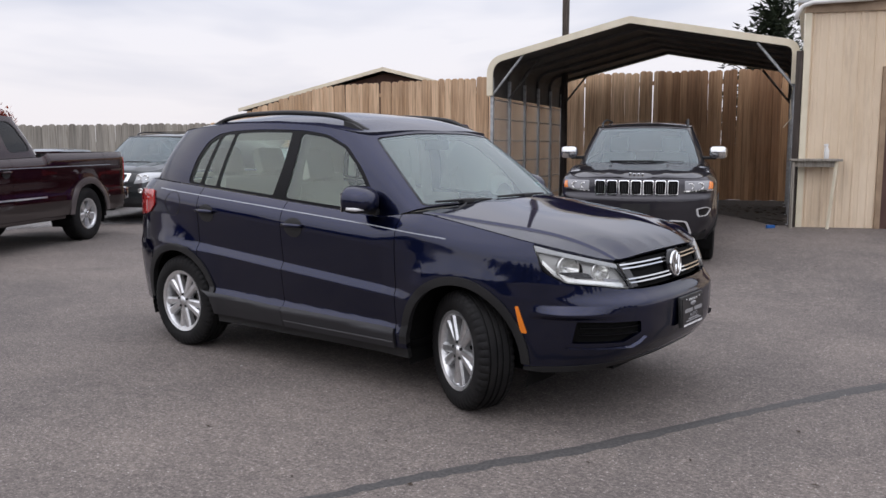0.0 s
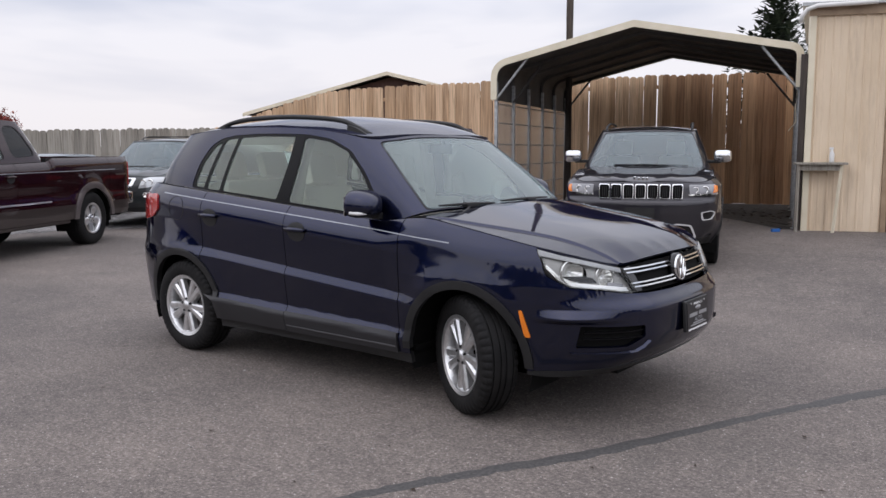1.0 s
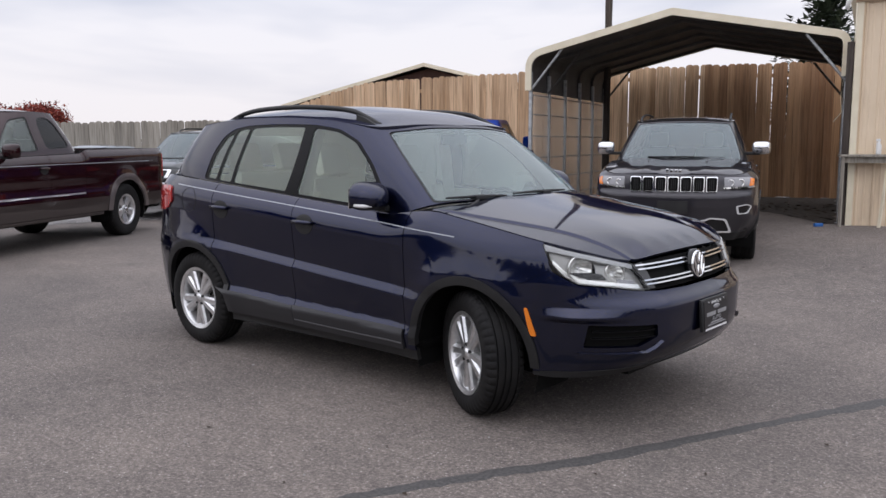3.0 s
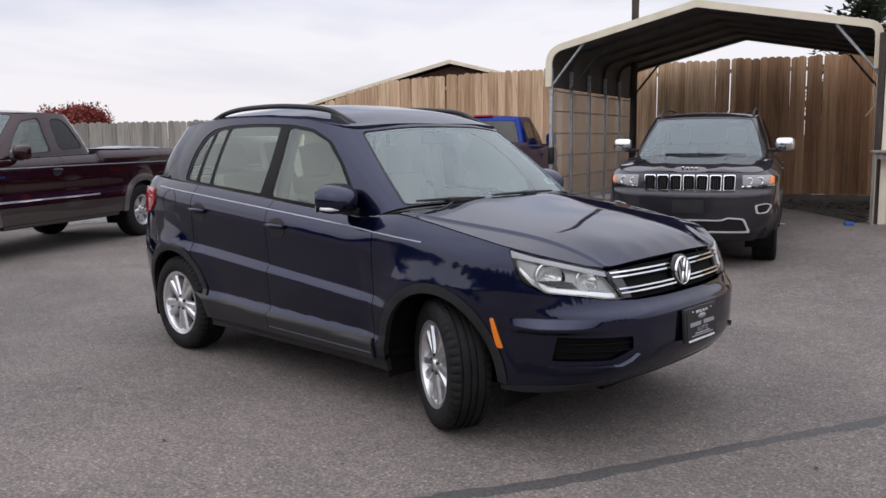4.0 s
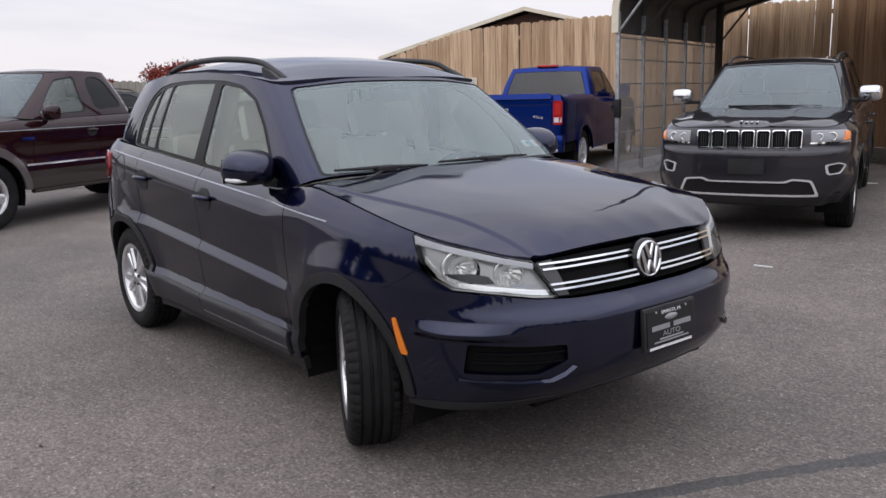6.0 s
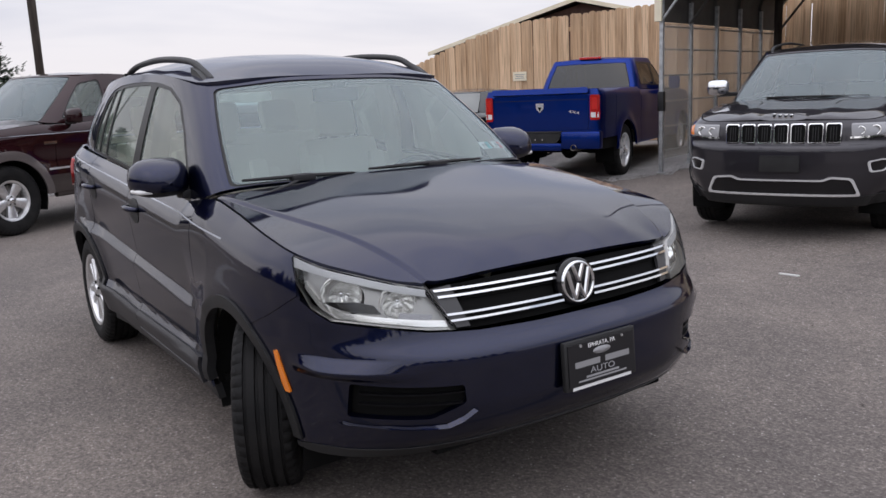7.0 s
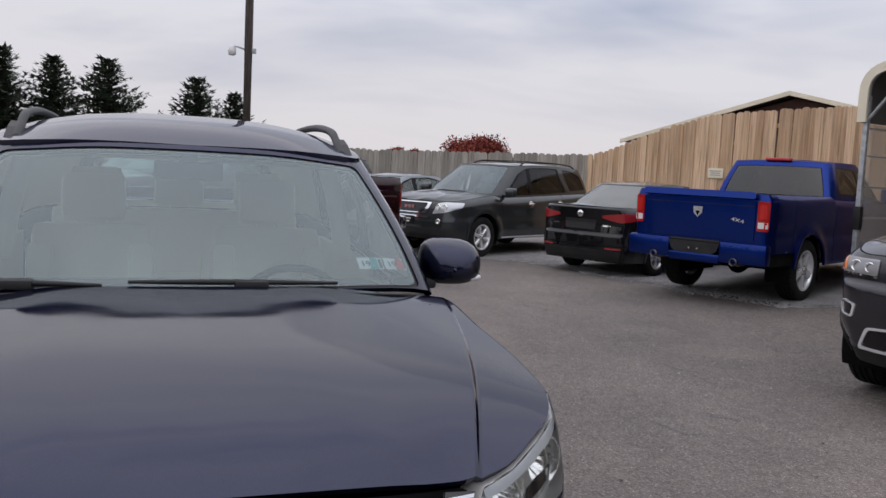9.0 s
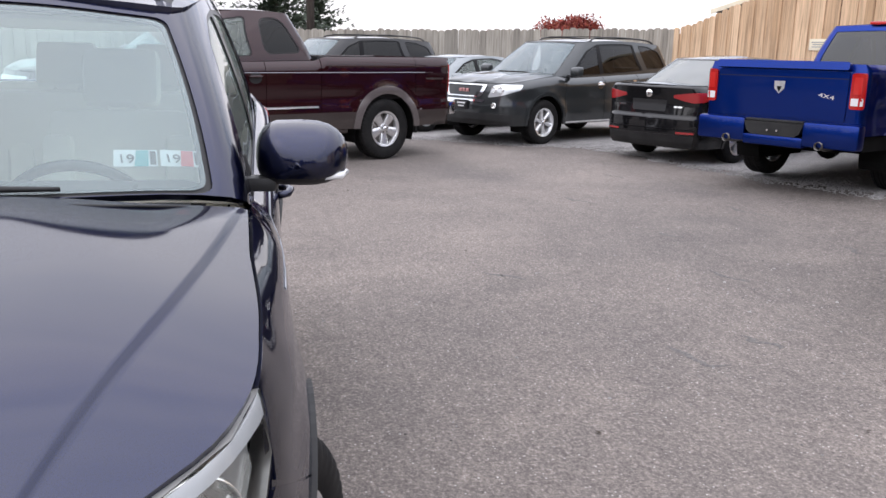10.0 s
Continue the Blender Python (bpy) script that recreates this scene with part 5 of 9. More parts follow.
def side_glass(root, house, dlo, panes, glass_mat, s, frame_mat=None, names=None):
    """The dark window surround with each pane in it."""
    o = house.side_pts(dlo, s)
    ps = [house.side_pts(p, s) for p in panes]
    patch("window_surround", house, [o] + ps, frame_mat or SEAL, root, (0.08, 0.12), -0.004, 0.016, "black window surround", (0, 0, 1.2))
    for p in ps:
        patch("side_window", house, [p], glass_mat, root, (0.08, 0.12), -0.009, 0, "side window", (0, 0, 1.2))


def seat(root, x, y, z, mat, w=0.52, head=True, lean=14):
    """A car seat: cushion, backrest with bolsters and a headrest."""
    st = new("seat")
    st.parent = root
    st.matrix_basis = pose(x, y, z)
    bm = bmesh.new()
    bm_box(bm, -0.24, 0.26, -w / 2, w / 2, 0, 0.17, bevel=0.05)
    for s in (-1, 1):
        bm_box(bm, -0.2, 0.24, s * w / 2 - 0.05, s * w / 2 + 0.05, 0.06, 0.21, bevel=0.03)
    bpart("cushion", bm, mat, st)
    m = pose(-0.24, 0, 0.12, 0, -lean, 0)
    bm = bmesh.new()
    bm_box(bm, -0.07, 0.07, -w / 2 + 0.02, w / 2 - 0.02, 0, 0.58, m, 0.05)
    for s in (-1, 1):
        bm_box(bm, -0.05, 0.11, s * (w / 2 - 0.06) - 0.05, s * (w / 2 - 0.06) + 0.05, 0.05, 0.48, m, 0.03)
    bpart("backrest", bm, mat, st)
    if head:
        bm = bmesh.new()
        bm_box(bm, -0.05, 0.05, -0.13, 0.13, 0.595, 0.81, m, 0.04)
        for s in (-1, 1):
            bm_rod(bm, m @ Vector((0, s * 0.05, 0.55)), m @ Vector((0, s * 0.05, 0.66)), 0.007)
        bpart("headrest", bm, mat, st)
    return st


def steering_wheel(root, x, y, z, tilt=65):
    sw = new("steering_wheel")
    sw.parent = root
    sw.matrix_basis = pose(x, y, z, 0, -tilt, 0)
    vs, fs, n, k = [], [], 36, 8
    for i in range(n):
        a = 2 * math.pi * i / n
        for j in range(k):
            b = 2 * math.pi * j / k
            r = 0.185 + 0.016 * math.cos(b)
            vs.append((r * math.cos(a), r * math.sin(a), 0.016 * math.sin(b)))
    for i in range(n):
        for j in range(k):
            fs.append((i * k + j, ((i + 1) % n) * k + j, ((i + 1) % n) * k + (j + 1) % k, i * k + (j + 1) % k))
    part("wheel_rim", vs, fs, DARK_TRIM, sw)
    bm = bmesh.new()
    bm_box(bm, -0.07, 0.07, -0.08, 0.08, -0.03, 0.02, bevel=0.02)
    for a in (90, -90, 180):
        q = Vector((math.cos(radians(a)) * 0.18, math.sin(radians(a)) * 0.18, 0))
        bm_rod(bm, (0, 0, 0), q, 0.018, seg=8)
    bpart("hub_pad", bm, DARK_TRIM, sw)


def door_handle(root, ring, x, z, s, mat, w=0.18):
    h = new("door_handle")
    h.parent = root
    p = ring.pos(s * ring.ux(x, z), z)
    h.matrix_basis = pose(*p)
    vs, fs = tube([(-w / 2, 0, 0), (-w / 2 + 0.02, s * 0.03, 0.004), (0, s * 0.042, 0.006), (w / 2 - 0.02, s * 0.03, 0.004), (w / 2, 0, 0)], [0.012, 0.014, 0.015, 0.014, 0.012], 8)
    part("grip", vs, fs, mat, h)
    u0 = ring.ux(x, z)
    lp = [(s * (u0 + 0.085 * math.cos(a)), z - 0.012 + 0.064 * math.sin(a)) for a in np.linspace(0, 2 * math.pi, 18)[:-1]]
    patch("handle_cup", ring, [lp], SEAL if mat is not CHROME else mat, h, (0.2, 0.2), 0.0025, 0.003).matrix_parent_inverse = h.matrix_basis.inverted()


def ellipse(cu, cv, ru, rv, n=28):
    return [(cu + ru * math.cos(a), cv + rv * math.sin(a)) for a in np.linspace(0, 2 * math.pi, n, endpoint=False)]

# ---------------------------------------------------------------- the navy compact SUV
def navy_suv():
    root = thing("compact_suv", pose(0, 0.025, 0) @ Matrix.Diagonal((1, 1.042, 1, 1)), "dark navy blue compact suv parked with its front wheels turned", "car")
    ZL, AR = 0.30, [(1.302, 0.345, 0.40), (-1.302, 0.345, 0.40)]
    crease = lambda x: 0.722 - 0.075 * x

    def side(v, x, below):
        zc = crease(x)
        zl = 0.435 - 0.025 * x
        w = np.interp(x, [-1.45, -1.0, 0.7, 1.05], [0.0, 1.0, 1.0, 0.0])
        mid = np.clip((v - zl - 0.03) / (zc - zl - 0.08), 0, 1)
        flank = np.where(v < zl + 0.03, np.interp(v - zl, [-0.2, -0.08, -0.03, 0.03], [0.05, 0.012, 0.0, 0.030]), np.where(v < zc - 0.05, 0.030 - 0.028 * mid, np.interp(v - zc, [-0.05, 0.0, 0.10, 0.24, 0.30], [0.002, 0.028, 0.017, 0.003, 0.004])))
        flank = flank * w + (1 - w) * np.interp(v, [0.25, 0.45, 0.6, 0.70, 0.78, 0.86, 1.0], [0.050, 0.022, 0.0, -0.012, -0.014, -0.008, 0.004])
        t = np.clip((0.15 - below) / 0.15, 0, 1.4)
        flare = 0.0
        for ax, az, r in AR:
            d = np.hypot(x - ax, v - az)
            flare = flare + 0.018 * np.exp(-((d - 0.42) / 0.10) ** 2)
        low = -0.040 * np.clip((x - 1.74) / 0.16, 0, 1) * np.clip((2.17 - x) / 0.14, 0, 1) * np.interp(v, [0.592, 0.612, 0.626, 0.668], [0.0, 0.92, 1.0, 0.0])
        return flank + low + np.interp(x, [0.9, 1.25, 1.6, 1.8], [0.078, 0.07, 0.04, 0.015]) * t ** 2.2 - flare

    front = line((0.15, 0.42), (0.22, 0.32), (0.28, 0.20), (0.34, 0.10), (0.38, 0.05), (0.44, 0.012), (0.50, 0.0), (0.64, 0.0), (0.67, 0.004), (0.685, 0.014), (0.705, 0.046), (0.735, 0.062), (0.80, 0.085), (0.86, 0.115), (0.90, 0.14), (0.93, 0.18), (1.0, 0.3), soft=0.013)
    rear = line((0.2, 0.1), (0.3, 0.02), (0.5, 0.0), (0.75, 0.02), (0.8, 0.06), (1.1, 0.10), (1.3, 0.15))
    ztop = line((2.27, 0.912), (2.2, 0.892), (2.12, 0.90), (2.05, 0.922), (1.97, 0.945), (1.8, 0.985), (1.5, 1.035), (1.2, 1.08), (1.0, 1.112), (0.85, 1.105), (0.64, 1.075), (0.0, 1.125), (-0.4, 1.158), (-1.3, 1.225), (-1.7, 1.25), (-2.2, 1.25), soft=0.035)
    ring = Ring([(2.265, 0), (2.258, 0.22), (2.225, 0.45), (2.14, 0.64), (1.99, 0.785), (1.82, 0.86), (1.60, 0.895), (1.30, 0.905), (0.6, 0.905), (-0.4, 0.905), (-1.2, 0.905), (-1.6, 0.885), (-1.88, 0.82), (-2.04, 0.70), (-2.13, 0.42), (-2.16, 0)], front, side, rear, ztop)
    base = [(1.06, 0, 1.155), (1.03, 0.35, 1.155), (0.955, 0.65, 1.150), (0.872, 0.795, 1.125), (0.68, 0.828, 1.075), (0.3, 0.826, 1.100), (-0.3, 0.826, 1.150), (-1.0, 0.815, 1.202), (-1.5, 0.79, 1.236), (-1.80, 0.71, 1.25), (-1.97, 0.45, 1.25), (-2.03, 0, 1.25)]
    roof = [(0.47, 0, 1.605), (0.455, 0.30, 1.60), (0.425, 0.535, 1.578), (0.35, 0.635, 1.572), (0.18, 0.668, 1.605), (-0.1, 0.678, 1.64), (-0.5, 0.68, 1.66), (-0.95, 0.675, 1.66), (-1.35, 0.655, 1.635), (-1.60, 0.59, 1.61), (-1.74, 0.35, 1.60), (-1.77, 0, 1.60)]
    house = House(base, roof, 0.025)
    body_core(root, ring, ZL, AR, house, 0.90, None, 0.60)
    S = ring.side_pts
    # headlight outline, from the outer top corner
    HL = lambda s: [(s * u, v) for u, v in (S([(1.745, 0.985), (1.79, 0.90), (1.86, 0.825), (1.93, 0.79)]) + ring.front_pts([(0.68, 0.770), (0.58, 0.752), (0.495, 0.745), (0.515, 0.80), (0.555, 0.878)]) + [(ring.uy(0.64, 0.895), 0.90), (ring.uy(0.735, 0.92), 0.93), (ring.ux(1.86, 0.955), 0.957)])]
    BOWLS = ((0.782, 0.862, 0.063), (0.645, 0.836, 0.055))
    for s in (1, -1):
        m = lambda pts: S(pts, s)
        arcF = arch_points(*AR[0], ZL, -9, 9)
        low = [p for p in arcF if p[0] < 1.0]
        up = [p for p in arcF if p[0] >= 1.0 and p[1] > 0.60]
        top = [(s * u, float(ring.top(u)) - 0.004) for u in np.linspace(ring.ux(1.75, 0.97), ring.ux(0.826, 1.09), 14)]
        up = [p for p in up if p[0] < 1.465 or p[1] > 0.71]
        fender = m([(0.826, ZL)] + low + up) + m([(1.473, 0.702), (1.54, 0.726), (1.62, 0.762), (1.70, 0.803), (1.797, 0.858), (1.783, 0.91), (1.742, 0.977)]) + top
        patch("fender", ring, [fender], NAVY, root, (0.03, 0.012), e=0.006)
        seam = m([(1.455, 0.725), (1.54, 0.750), (1.62, 0.786), (1.70, 0.826), (1.79, 0.885), (1.815, 0.835), (1.72, 0.780), (1.62, 0.735), (1.54, 0.700), (1.475, 0.672)])
        patch("fender_bracket", ring, [seam], NAVY, root, (0.06, 0.05), -0.004, 0.008)
        for nm, xf, xr in (("front_door", 0.820, -0.173), ("rear_door", -0.178, -1.056)):
            d = patch(nm, ring, [side_loop(ring, xf, xr, 0.40, AR, s, 0.004)], NAVY, root, (0.07, 0.010), shear=0.075 * s, e=0.004)
            door_handle(root, ring, -0.05 if xf > 0 else -0.955, 0.985 if xf > 0 else 1.035, s, NAVY)
            lower = [(s * ring.ux(x, z), z) for x, z in bottom_path(xr, xf, ZL, AR)]
            lower = [p for p in lower if p[1] < 0.47] + [(s * ring.ux(xf, 0.42), 0.415 if xf > 0 else 0.425), (s * ring.ux(xr, 0.45), 0.43 if xf > 0 else 0.455)]
            patch("door_cladding", ring, [lower], CLADDING, root, (0.12, 0.02), 0.014, 0.02, "dark grey plastic cladding")
            # painted highlight along the lower edge of the cladding
            strip = [(s * ring.ux(x, z), z) for x, z in ((xr + 0.01, 0.34), (xf - 0.01, 0.335), (xf - 0.01, 0.342), (xr + 0.01, 0.347))]
            strip = [(a, b) for a, b in strip if abs(ring.pos(a, b)[0] + 1.302) > 0.42]
            if len(strip) == 4:
                patch("sill_glint", ring, [strip], SILL_GLINT, root, (0.2, 0.2), 0.017, 0.004, "thin grey highlight painted along the sill edge")
        quarter = side_loop(ring, -1.062, -2.02, 0.52, AR, s, 0.004)
        patch("quarter_panel", ring, [quarter], NAVY, root, (0.05, 0.02))
        sill = [p for p in m(bottom_path(-0.9, 0.9, 0.235, []))] + m([(0.9, 0.30), (-0.9, 0.30)])
        patch("sill", ring, [sill], PLASTIC, root, (0.2, 0.05), -0.012, 0.03)
        for ax, az, r in AR:
            a0 = arch_points(ax, az, r - 0.012, 0.335, -9, 9, 36)
            a1 = arch_points(ax, az, r + 0.036, 0.335, -9, 9, 36)
            patch("arch_trim", ring, [m(a0) + m(a1[::-1])], PLASTIC, root, (0.05, 0.05), 0.010, 0.04, "black plastic wheel arch trim")
        pin = [(x, 0.985 - 0.0735 * (x - 1.2)) for x in np.linspace(1.2, -1.55, 24)]
        patch("pinstripe", ring, [m(pin) + m([(x, z - 0.006) for x, z in pin[::-1]])], SILVER_LINE, root, (0.5, 0.5), 0.0018, 0.0012, "thin silver pinstripe")
        fuel = [(s * ring.ux(-1.36, 1.07) + a, b) for a, b in ellipse(0, 1.075, 0.095, 0.09, 26)]
        if s < 0:
            fuel_in = [(s * ring.ux(-1.36, 1.07) + a, b) for a, b in ellipse(0, 1.075, 0.091, 0.086, 26)]
            patch("fuel_cap", ring, [fuel, fuel_in], SEAL, root, (0.3, 0.3), 0.0015, 0.002)
        # headlight: grey bowl, two reflectors, lens
        hl = HL(s)
        bowl = new("headlight")
        bowl.parent = root
        holes = [ellipse(s * ring.uy(cy, cz), cz, rr * 1.08, rr * 0.97, 24) for cy, cz, rr in BOWLS]
        patch("housing", ring, [hl] + holes, LAMP_GREY, bowl, (0.05, 0.04), -0.036, 0.004, "grey headlight bowl")
        patch("lens", ring, [hl], LENS, bowl, (0.04, 0.03), 0.001, 0, "clear headlight lens")
        n = len(hl)
        rimv = [tuple(ring.pos(u, v)) for u, v in hl]
        inn = []
        for u, v in hl:
            p = ring.pos(u, v)
            inn.append(tuple(p - 0.06 * np.array([0.86, s * 0.5, 0])))
        part("lamp_rim", rimv + inn, [(i, (i + 1) % n, n + (i + 1) % n, n + i) for i in range(n)], LAMP_GREY, bowl)
        for cy, cz, rr in BOWLS:
            c = ring.pos(s * ring.uy(cy, cz), cz)
            out = np.array([0.90, s * 0.43, 0.02])
            out /= np.linalg.norm(out)
            vs, fs = revolve([(0.0, -0.055), (0.018, -0.052), (0.035, -0.042), (rr * 0.85, -0.018), (rr, 0.0), (rr + 0.004, 0.002), (rr + 0.005, -0.02)], 48, wave=lambda i, k: 0.002 * (-1) ** (k // 2) if 0 < i < 4 else 0)
            q = Vector(out).to_track_quat("Y", "Z").to_matrix()
            off = Vector(c) - Vector(out) * 0.040
            part("reflector", [q @ Vector(v) + off for v in vs], fs, REFLECTOR, bowl, "bright round reflector")
            vs, fs = revolve([(0.0, -0.022), (0.009, -0.024), (0.010, -0.04), (0.0, -0.05)], 16)
            part("bulb_cap", [q @ Vector(v) + off for v in vs], fs, CHROME, bowl)
        low_edge = [(s * u, v) for u, v in (S([(1.80, 0.885), (1.865, 0.828), (1.935, 0.795)]) + ring.front_pts([(0.68, 0.778), (0.58, 0.762), (0.51, 0.756)]))]
        up_edge = [(u, v + (0.024, 0.026, 0.022, 0.020, 0.022, 0.020)[i]) for i, (u, v) in enumerate(low_edge)]
        patch("light_bar", ring, [low_edge + up_edge[::-1]], REFLECTOR, bowl, (0.1, 0.05), -0.03, 0.006, "bright lower reflector band")
        bez = [(s * ring.uy(y, z), z) for y, z in ((0.84, 0.845), (0.80, 0.822), (0.74, 0.812), (0.70, 0.812), (0.715, 0.84), (0.76, 0.85))]
        patch("lamp_bezel", ring, [bez], GLOSS_BLACK, bowl, (0.05, 0.03), -0.033, 0.003, "gloss black inner bezel")
        top_e = [hl[0], hl[-1], hl[-2], hl[-3], hl[-4]]
        top_l = [(hl[0][0] + (hl[1][0] - hl[0][0]) * 0.35, hl[0][1] - 0.035)] + [(u, v - 0.024) for u, v in top_e[1:]]
        patch("lamp_brow", ring, [[(u, v - 0.003) for u, v in top_e] + top_l[::-1]], BROW, bowl, (0.05, 0.03), -0.004, 0.004, "light grey lamp brow")
        patch("turn_lens", ring, [[(ring.uy(0.66, 0.78) * s, 0.795), (ring.uy(0.56, 0.77) * s, 0.775), (ring.uy(0.55, 0.79) * s, 0.80), (ring.uy(0.65, 0.80) * s, 0.815)]], LAMP_DARK, bowl, (0.1, 0.05), -0.032, 0.006)
        mk = [(x, z) for x, z in ((1.672, 0.655), (1.69, 0.655), (1.735, 0.51), (1.70, 0.51))]
        patch("side_marker", ring, [rounded(m(mk), 0.01)], AMBER, root, (0.05, 0.05), 0.006, 0.01, "orange side marker lamp")
        tail = m([(-1.62, 1.17), (-1.60, 1.06), (-1.70, 0.99), (-1.86, 0.97)]) + [(s * ring.uy(0.62, 1.0, True), 0.98), (s * ring.uy(0.60, 1.1, True), 1.16)]
        patch("tail_lamp", ring, [rounded(tail, 0.03)], RED_LENS, root, (0.06, 0.05), 0.012, 0.02, "red tail lamp")
        # lower side grille of the bumper
        gr = [(s * ring.uy(y, z), z) for y, z in ((0.80, 0.590), (0.495, 0.578), (0.49, 0.51), (0.60, 0.462), (0.80, 0.462))]
        patch("lower_grille", ring, [rounded(gr, 0.012)], SHELL, root, (0.06, 0.04), -0.03, 0.01, "black lower grille insert")
        for z in (0.545, 0.508):
            y0 = 0.50 + (0.54 - z) * 0.2
            bar = [(s * ring.uy(0.775, z), z - 0.003), (s * ring.uy(y0, z), z - 0.003), (s * ring.uy(y0, z), z + 0.003), (s * ring.uy(0.775, z), z + 0.003)]
            patch("grille_slat", ring, [bar], GLOSS_SURROUND, root, (0.08, 0.1), -0.012, 0.02)
        # tilted facet under the lower grille, which catches the sky
        f_out, f_in = [], []
        for y, z, dz in ((0.80, 0.462, 0.026), (0.70, 0.462, 0.028), (0.62, 0.463, 0.030), (0.58, 0.468, 0.036), (0.55, 0.484, 0.052), (0.51, 0.500, 0.050), (0.465, 0.496, 0.012)):
            u = s * ring.uy(y, z)
            a, b = ring.pos(u, z), ring.pos(u, z - dz)
            f_in.append(a + np.array([-0.034, -s * 0.018, 0]))
            f_out.append(b + np.array([0.014, s * 0.008, 0]))
        k = len(f_in)
        part("bumper_facet", f_in + f_out + [q - np.array([0.03, 0, 0]) for q in f_out], [(i, i + 1, k + i + 1, k + i) if s < 0 else (i + 1, i, k + i, k + i + 1) for i in range(k - 1)] + [(k + i, k + i + 1, 2 * k + i + 1, 2 * k + i) for i in range(k - 1)], NAVY, root, smooth=False)
    # front bumper: across the nose, with openings for the two lower grilles
    half_top = [(1.476, 0.698), (1.54, 0.721), (1.62, 0.757), (1.70, 0.798), (1.803, 0.850), (1.862, 0.818), (1.932, 0.783)]
    ht = S(half_top) + ring.front_pts([(0.68, 0.763), (0.58, 0.745), (0.495, 0.738), (0.42, 0.733), (0.2, 0.728)])
    arcs = [p for p in arch_points(*AR[0], ZL, -9, 9) if p[0] > 1.48 and p[1] < 0.69]
    hb = S([p for p in arcs]) + S([(1.74, 0.325), (1.95, 0.335)]) + ring.front_pts([(0.6, 0.345), (0.3, 0.36)])
    loop = ht + [(-u, v) for u, v in ht[::-1]] + [(-u, v) for u, v in hb] + [(u, v) for u, v in hb[::-1]]
    hole = [[(s * ring.uy(y, z), z) for y, z in ((0.79, 0.585), (0.505, 0.574), (0.50, 0.512), (0.60, 0.466), (0.79, 0.466))] for s in (1, -1)]
    patch("front_bumper", ring, [loop] + [rounded(h, 0.012) for h in hole], NAVY, root, (0.03, 0.010), 0, 0.025, e=0.005)
    lip = S([(1.70, 0.318), (1.80, 0.328), (1.95, 0.335)]) + ring.front_pts([(0.6, 0.345), (0.3, 0.36)])
    lip_low = [(u, v - 0.034) for u, v in lip]
    lip_low[0] = (lip_low[0][0], 0.30)
    patch("front_lip", ring, [lip + [(-u, v) for u, v in lip[::-1]] + [(-u, v) for u, v in lip_low] + lip_low[::-1]], PLASTIC, root, (0.05, 0.04), 0.004, 0.06, "black plastic chin lip")
    # grille: dark panel, four chrome bars, badge
    gy = [(-0.485, 0.745), (0.485, 0.745), (0.545, 0.878), (0.515, 0.892), (0.25, 0.905), (-0.25, 0.905), (-0.515, 0.892), (-0.545, 0.878)]
    patch("grille", ring, [ring.front_pts(gy)], SHELL, root, (0.06, 0.04), -0.035, 0.02, "gloss black radiator grille")
    for z, yo in ((0.868, 0.53), (0.848, 0.522), (0.792, 0.508), (0.772, 0.50)):
        for s in (1, -1):
            bar = [(s * ring.uy(0.07, z), z - 0.0036), (s * ring.uy(yo, z), z - 0.0036), (s * ring.uy(yo + 0.004, z), z + 0.0036), (s * ring.uy(0.07, z), z + 0.0036)]
            b = patch("chrome_bar", ring, [bar], CHROME, root, (0.06, 0.1), -0.004, 0.016, "chrome grille bar")
    for s in (1, -1):
        for (z0, z1) in ((0.762, 0.803), (0.838, 0.878)):
            fin = [(s * ring.uy(y, z), z) for y, z in ((0.06, z0), (0.44, z0), (0.46, z1), (0.06, z1))]
            patch("grille_fin", ring, [fin], SHELL, root, (0.08, 0.1), -0.022, 0.008)
        end = [(s * ring.uy(y, z), z) for y, z in ((0.44, 0.750), (0.486, 0.750), (0.540, 0.876), (0.47, 0.884))]
        patch("grille_end", ring, [end], DARK_SATIN, root, (0.08, 0.1), -0.012, 0.012)
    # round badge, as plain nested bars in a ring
    bx = ring.pos(0, 0.825)[0] + 0.002
    bd = new("badge")
    bd.parent = root
    bd.matrix_basis = pose(bx, 0, 0.822, 0, -6, 0) @ Matrix.Diagonal((1, 1.06, 1.09, 1))
    vs, fs = revolve([(0.0, -0.03), (0.078, -0.03), (0.078, 0.004), (0.066, 0.008), (0.0, 0.008)], 48)
    part("badge_disc", [(y, x, z) for x, y, z in vs], fs, GLOSS_BLACK, bd)
    vs, fs = revolve([(0.058, 0.006), (0.060, 0.014), (0.064, 0.017), (0.068, 0.014), (0.070, 0.006)], 56)
    part("badge_ring", [(y, x, z) for x, y, z in vs], fs, CHROME, bd, "chrome badge ring")
    for a, b in (((-0.022, 0.055), (0, 0.004)), ((0.022, 0.055), (0, 0.004)), ((-0.046, 0.040), (-0.020, -0.054)), ((0.046, 0.040), (0.020, -0.054)), ((0, -0.006), (-0.020, -0.054)), ((0, -0.006), (0.020, -0.054))):
        bm = bmesh.new()
        bm_rod(bm, (0.012, a[0], a[1]), (0.012, b[0], b[1]), 0.0075, seg=6)
        bpart("badge_bar", bm, CHROME, bd)
    # plate with a dark surround
    px = ring.pos(0, 0.57)[0]
    pl = new("plate_holder")
    pl.parent = root
    pl.matrix_basis = pose(px + 0.004, 0, 0.565, 0, -4, 0)
    bm = bmesh.new()
    bm_box(bm, 0.0, 0.022, -0.163, 0.163, -0.087, 0.087, bevel=0.008)
    bpart("surround", bm, PLASTIC, pl)
